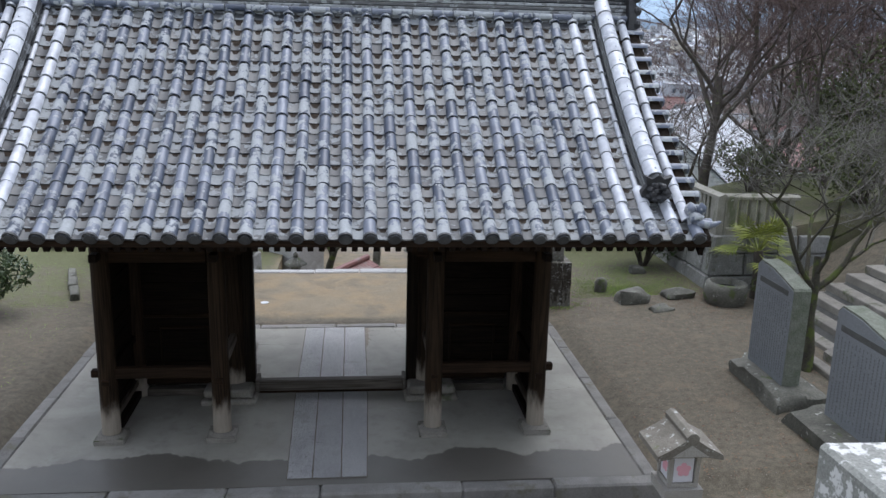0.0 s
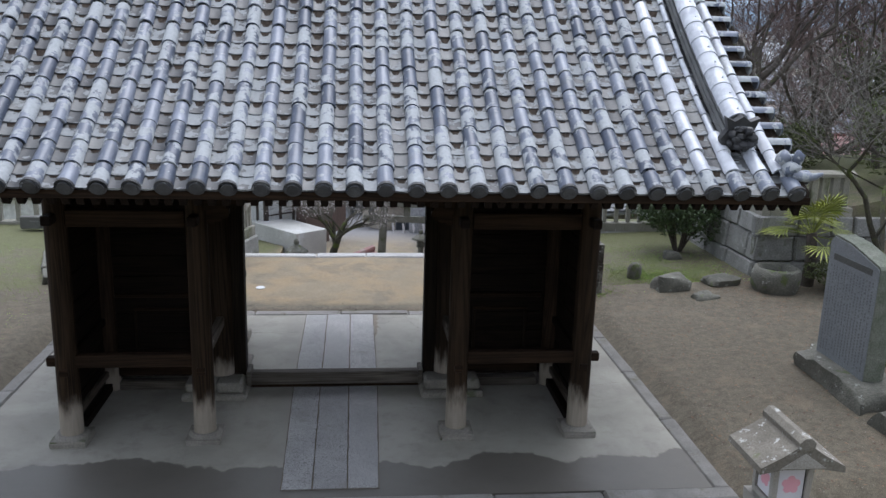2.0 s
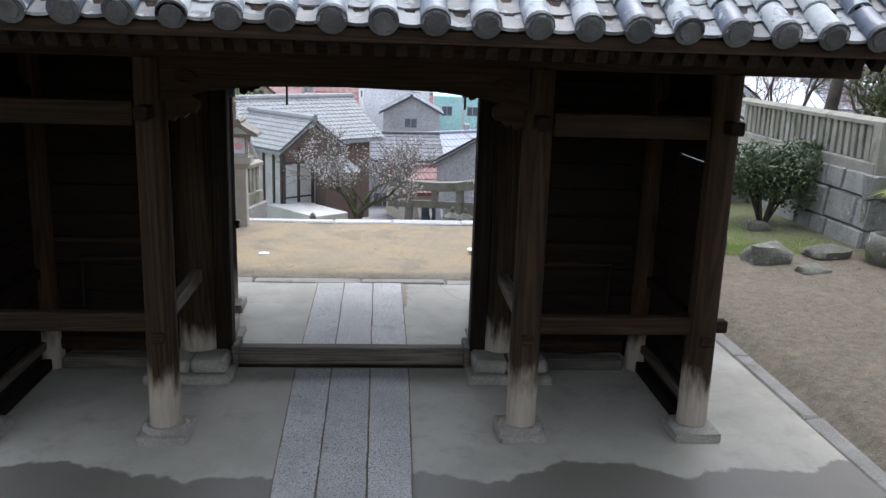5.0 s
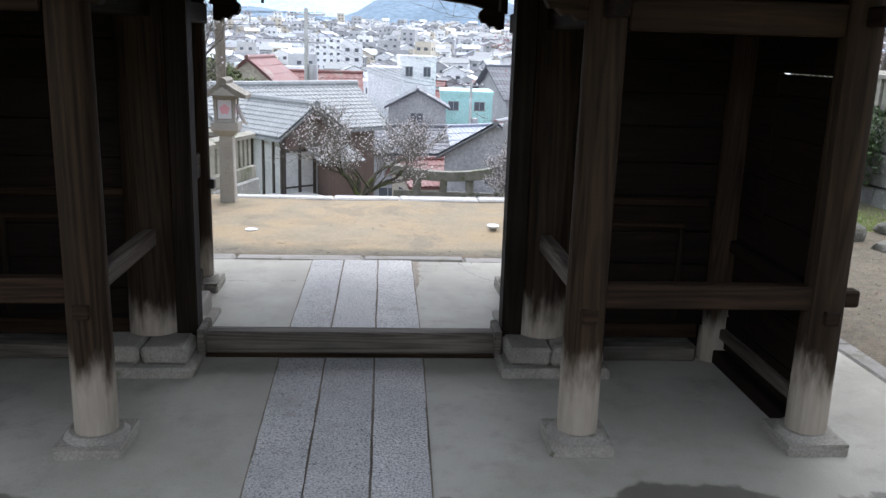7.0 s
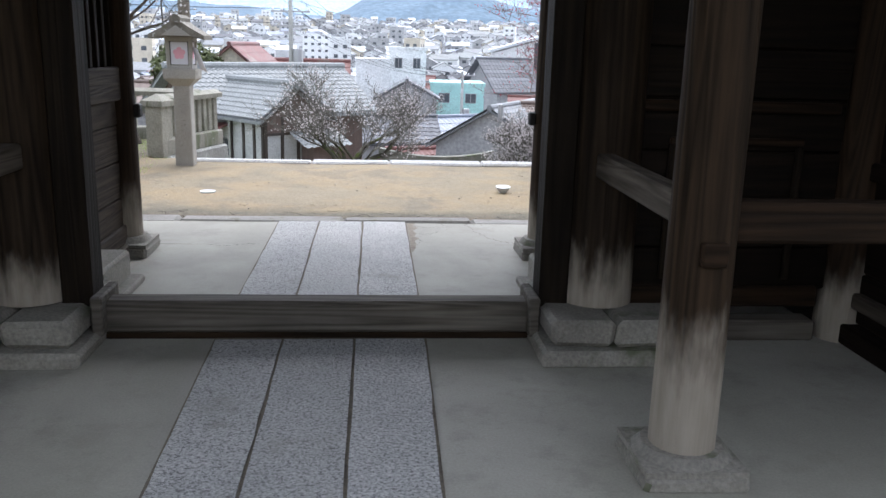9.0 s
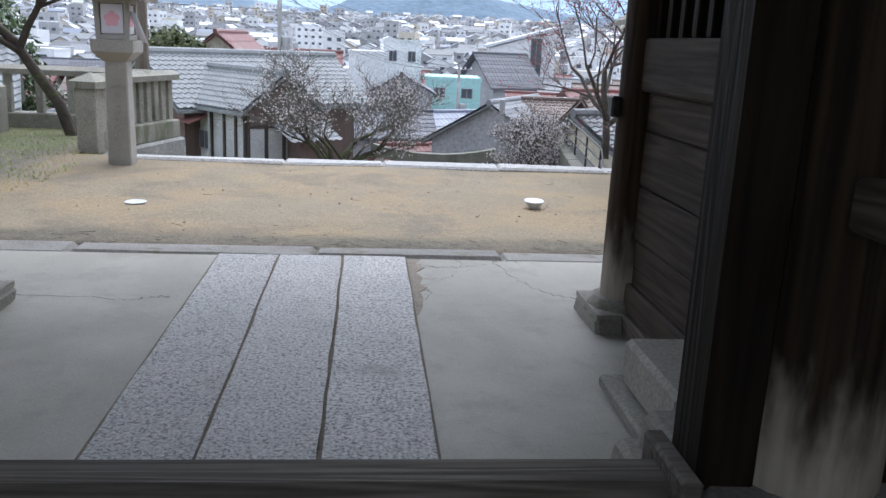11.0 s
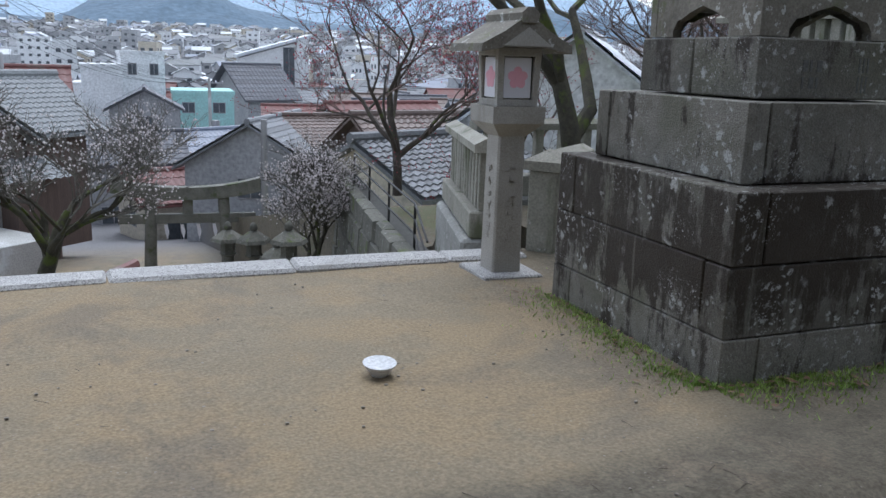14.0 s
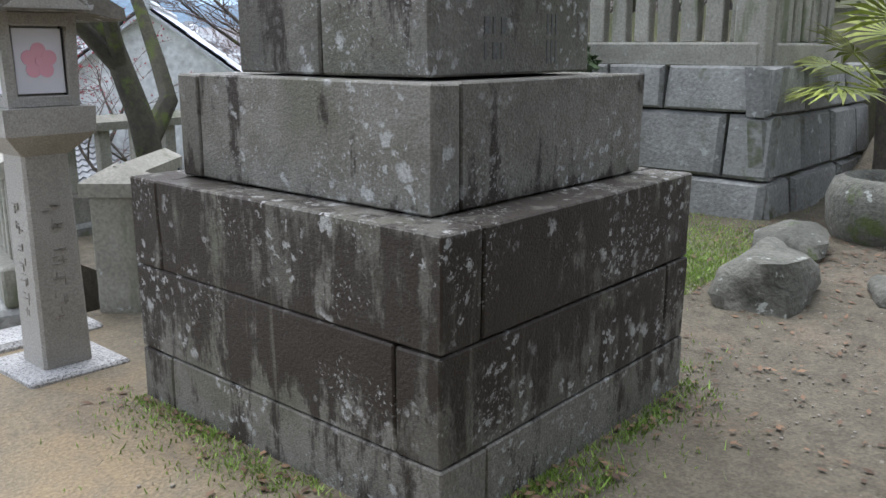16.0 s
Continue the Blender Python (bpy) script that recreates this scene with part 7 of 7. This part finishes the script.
while y < 1000:
    gap = 8.4 + max(0, y - 60) * 0.010
    half = 18 + y * 0.62
    x = -half * 0.75 + town.uniform(0, 5)
    while x < half:
        px, py = x + town.uniform(-1.5, 1.5), y + town.uniform(-3, 3)
        if all(math.hypot(px - a, py - b) > (8.0 if py < 120 else 13.0) for a, b in fixed):
            wm, rm = town.choice(walls), town.choice(roofs if py < 210 else hazy_tops)
            z = far_level(py) - 0.2
            flat = py > 130 and town.random() < (0.08 if py < 210 else 0.14)
            fl = (town.randint(2, 3) if py < 210 else town.choice((2, 2, 3, 3, 4))) if flat else town.choice((1, 2, 2))
            w, d, turn = town.uniform(6.5, 10), town.uniform(5.5, 7.5), town.choice((0, 90)) + town.uniform(-16, 16)
            if py < 210 and flat:
                block((px, py, z), town.uniform(-12, 12), w, d, fl * 3.0, wm, f"{shades[wm]} flat-roofed block among the houses", fl, town.randint(2, 4), small=True)
            elif py < 210:
                house((px, py, z), turn, w, d, 2.8 * fl + 0.3, town.uniform(1.3, 2.0), wm, rm, f"{shades[wm]} house with a {tones[rm]} roof", 0.6 if py < 160 else 1.5, 0.8 if py < 160 else 2.0, 0.45, 2, fl, "house", py > 100)
            else:
                # past here single houses cannot be told apart
                m = pose(px, py, z, 0, 0, turn)
                h = 3.0 * fl
                wb, rb = far_walls.setdefault(wm, Build()), far_roofs.setdefault(rm, Build())
                if flat:
                    wb.box((-w / 2, -d / 2, -2), (w / 2, d / 2, h + 1.0), 0, m)
                else:
                    wb.prism([(-d / 2, -2), (-d / 2, h), (0, h + 1.5), (d / 2, h), (d / 2, -2)], "x", -w / 2, w / 2, m)
                    rb.prism([(-d / 2 - 0.5, h - 0.25), (-d / 2 - 0.5, h - 0.05), (0, h + 1.75), (d / 2 + 0.5, h - 0.05), (d / 2 + 0.5, h - 0.25), (0, h + 1.55)], "x", -w / 2 - 0.4, w / 2 + 0.4, m)
                for f in range(fl):
                    for k in (-0.3, 0.15):
                        far_panes.box((w * k, -d / 2 - 0.06, f * 3.0 + 0.9), (w * k + 1.5, -d / 2 + 0.02, f * 3.0 + 2.0), 0, m)
                        far_panes.box((-w / 2 - 0.06, d * k, f * 3.0 + 0.9), (-w / 2 + 0.02, d * k + 1.3, f * 3.0 + 2.0), 0, m)
        x += gap * town.uniform(0.95, 1.5)
    y += gap * (1.1 if y < 210 else 1.3)
for group_of, kind_name in ((far_walls, "far_town_walls"), (far_roofs, "far_town_roofs")):
    for m, b in group_of.items():
        tagged(part(kind_name, b, m, None, "", 0), "distant close-packed houses of the town", "town", "", "stuff")
tagged(part("far_town_windows", far_panes, GLASS, None, "", 0), "dark windows of the distant town houses", "town", "", "stuff")


# hills beyond the town; distance haze is mixed into their blue colours
def hills(name, label, y, depth, peaks, colours, seed):
    b = Build()
    nx, ny = 140, 10
    x0, x1 = -1400, 2400
    for j in range(ny + 1):
        for i in range(nx + 1):
            x = x0 + (x1 - x0) * i / nx
            h = sum(a * math.exp(-((x - c) / w) ** 2) for c, w, a in peaks)
            h *= 1 + 0.18 * noise.noise(Vector((x * 0.012, j * 0.7, seed))) + 0.07 * noise.noise(Vector((x * 0.05, j * 1.9, seed)))
            b.v.append((x, y + depth * j / ny, 12 + h * math.sin(math.pi * 0.5 * j / ny)))
    w = nx + 1
    b.f = [(j * w + i, j * w + i + 1, (j + 1) * w + i + 1, (j + 1) * w + i) for j in range(ny) for i in range(nx)]
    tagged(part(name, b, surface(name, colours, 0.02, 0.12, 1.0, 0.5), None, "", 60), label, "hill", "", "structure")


hills("backdrop", "wooded hill beyond the town, haze put into its blue colour", 1100, 260, ((-150, 160, 28), (0, 50, 30), (75, 70, 50), (140, 60, 38), (215, 80, 30), (330, 120, 26), (-420, 200, 46), (700, 240, 70), (1300, 320, 120)), [(0.10, 0.155, 0.215), (0.16, 0.225, 0.29)], 1)
hills("backdrop", "far hills, haze put into their pale blue colour", 1900, 500, ((-600, 360, 150), (-150, 300, 110), (380, 300, 120), (700, 360, 130), (1300, 500, 220), (-1200, 300, 120)), [(0.36, 0.48, 0.61), (0.43, 0.55, 0.67)], 2)
# wooded slope east of the shrine, its brown lightened to stand in for haze
slope = Build()
for j in range(13):
    for i in range(8):
        x, yy = 24 + 9.0 * j, -10 + 9.0 * i
        slope.v.append((x + 5 * noise.noise(Vector((i * 0.6, j, 0))), yy, -12.0 if j == 0 or i == 7 else 2.0 + 2.6 * j + 2.5 * noise.noise(Vector((i * 0.5, j * 0.5, 3)))))
slope.f = [(j * 8 + i, j * 8 + i + 1, j * 8 + i + 9, j * 8 + i + 8)[::-1] for j in range(12) for i in range(7)]
tagged(part("backdrop", slope, surface("hazy_winter_woodland", [(0.20, 0.175, 0.155), (0.33, 0.30, 0.275)], 0.15, 1.2, 1.0, 0.3, spots=[((0.085, 0.11, 0.05), 0.1, 0.55, 0.1)]), None, "", 60), "brown winter woodland on the hillside, colour lightened for haze", "hill", "", "structure")


TORII_STONE = surface("mossy_gateway_stone", [(0.12, 0.12, 0.10), (0.22, 0.215, 0.185)], 2.5, 40.0, 0.9, 0.008, spots=[((0.085, 0.10, 0.05), 2.0, 0.52, 0.14)])
# stone gateway over the path below
tor = thing("stone_torii", "weathered stone shrine gateway on the path below", "gateway", (2.8, 42.0, -5.85), -6)
for s in (-1, 1):
    part("pillar", Build().tube([(s * 1.25, 0, -0.4), (s * 1.12, 0, 2.75)], [0.21, 0.18], 14), TORII_STONE, tor, "", 60)
part("tie_beam", Build().box((-2.13, -0.1, 1.95), (2.13, 0.1, 2.25), 0.01), TORII_STONE, tor, "", 0)
part("strut", Build().box((-0.16, -0.08, 2.25), (0.16, 0.08, 2.72), 0.01), TORII_STONE, tor, "", 0)
top, low_line = [], []
for k in range(13):
    u = -2.3 + 4.6 * k / 12
    lift = 0.30 * (abs(u) / 2.3) ** 2.2
    top.append((u, 3.12 + lift))
    low_line.append((u, 2.72 + lift * 0.85))
part("crossbeam", Build().prism(low_line + top[::-1], "y", -0.22, 0.22), TORII_STONE, tor, "curved mossy crossbeam", 30)
for k in range(4):
    part("paper_streamer", Build().prism([(-0.75 + 0.5 * k, 1.9), (-0.65 + 0.5 * k, 1.9), (-0.60 + 0.5 * k, 1.65), (-0.66 + 0.5 * k, 1.4), (-0.72 + 0.5 * k, 1.62)], "y", -0.02, 0.0), PAPER, tor)

# mossy garden lanterns on the banks below
for x, yy, z, s in ((2.95, 26.2, -1.9, 0.72), (2.75, 28.2, -2.35, 0.76), (2.5, 29.6, -2.65, 0.8), (4.0, 33.0, -4.2, 1.1), (-1.5, 27.0, -2.6, 0.95), (4.4, 36.5, -5.4, 1.2)):
    l = thing("garden_lantern", "mossy rounded stone garden lantern on the bank", "lantern", (x, yy, z), 0, "mossy lanterns below the terrace")
    part("foot", Build().lathe([(0.26 * s, -0.4), (0.24 * s, 0.1), (0.12 * s, 0.2), (0.11 * s, 0.65 * s), (0.2 * s, 0.72 * s)], 12), BOULDER, l, "", 40)
    part("fire_box", Build().lathe([(0.2 * s, 0.72 * s), (0.17 * s, 0.76 * s), (0.17 * s, 1.0 * s)], 6), BOULDER, l, "", 20)
    part("cap", Build().lathe([(0.16 * s, 1.0 * s), (0.40 * s, 1.02 * s), (0.36 * s, 1.10 * s), (0.14 * s, 1.24 * s), (0.08 * s, 1.28 * s)], 6), BOULDER, l, "mossy spreading cap", 20)
    part("finial", Build().lathe([(0.06 * s, 1.27 * s), (0.10 * s, 1.33 * s), (0.07 * s, 1.42 * s), (0.01, 1.47 * s)], 10), BOULDER, l, "", 50)

# bank wall and iron rail beside the lower stairs
bw = structure("bank_wall", Build().prism([(3.72, 23.0), (4.0, 23.0), (4.95, 30.0), (4.67, 30.0)], "z", -4.0, -0.68), CORE, "rough stone wall beside the lower stairs", "wall")
fieldstones(bw, pose(4.47, 30.0, -3.2, 0, 0, -97.7), 7.06, 2.58, 8, BOULDER)
rl = thing("iron_handrail", "grey iron handrail on the bank wall", "rail", (3.86, 23.3, -0.62))
for k in range(4):
    part("post", Build().tube([(0.23 * k, 1.7 * k, -0.05), (0.23 * k, 1.7 * k, 0.50)], [0.017, 0.017], 8), IRON, rl)
for z in (0.14, 0.32, 0.50):
    part("rail", Build().tube([(-0.1, -0.7, z - 0.3), (0, 0, z), (0.69, 5.1, z)], [0.014] * 3, 8), IRON, rl, "", 60)

# poles and wires
def utility_pole(at, h, label, arms=3, mat=CEMENT, r=0.17):
    p = thing("utility_pole", label, "pole", at)
    part("shaft", Build().tube([(0, 0, -1), (0, 0, h)], [r, r * 0.7], 10), mat, p, "", 60)
    for k in range(arms):
        z = h - 0.4 - 0.8 * k
        part("crossarm", Build().box((-1.1, -0.06, z), (1.1, 0.06, z + 0.1)), FRAME, p)
        for x in (-1.0, -0.5, 0.5, 1.0):
            part("insulator", Build().lathe([(0.05, z + 0.1), (0.07, z + 0.17), (0.03, z + 0.25)], 8, Matrix.Translation((x, 0, 0))), PAPER, p)
    if arms:
        part("transformer", Build().lathe([(0.28, h - 4.2), (0.3, h - 3.4), (0.28, h - 3.2)], 12, Matrix.Translation((0.4, -0.1, 0))), FRAME, p)
    return p


utility_pole((-4.45, 58, -8.2), 12.6, "concrete utility pole with crossarms and a transformer")
utility_pole((5.95, 46, -6.1), 5.2, "plain grey steel pole beside the path", 0, FRAME, 0.17)
utility_pole((7.9, 82, -10.0), 9.5, "concrete utility pole among the roofs", 1)
wires = Build()
for k in range(7):
    a = Vector((-5.4 + 0.32 * k, 58, 4.2 - 0.8 * (k % 3)))
    for e in (Vector((7.9, 82, -0.6)), Vector((40 - 9 * k, 170, -2))):
        wires.tube([a.lerp(e, t / 8) - Vector((0, 0, 1.2 * 4 * t / 8 * (1 - t / 8))) for t in range(9)], [0.012] * 9, 3, False)
    e = Vector((-60 + 3 * k, 60, 7))
    wires.tube([a.lerp(e, t / 8) - Vector((0, 0, 1.2 * 4 * t / 8 * (1 - t / 8))) for t in range(9)], [0.012] * 9, 3, False)
tagged(part("overhead_wires", wires, IRON), "thin black overhead wires between the poles", "wire", "", "stuff")
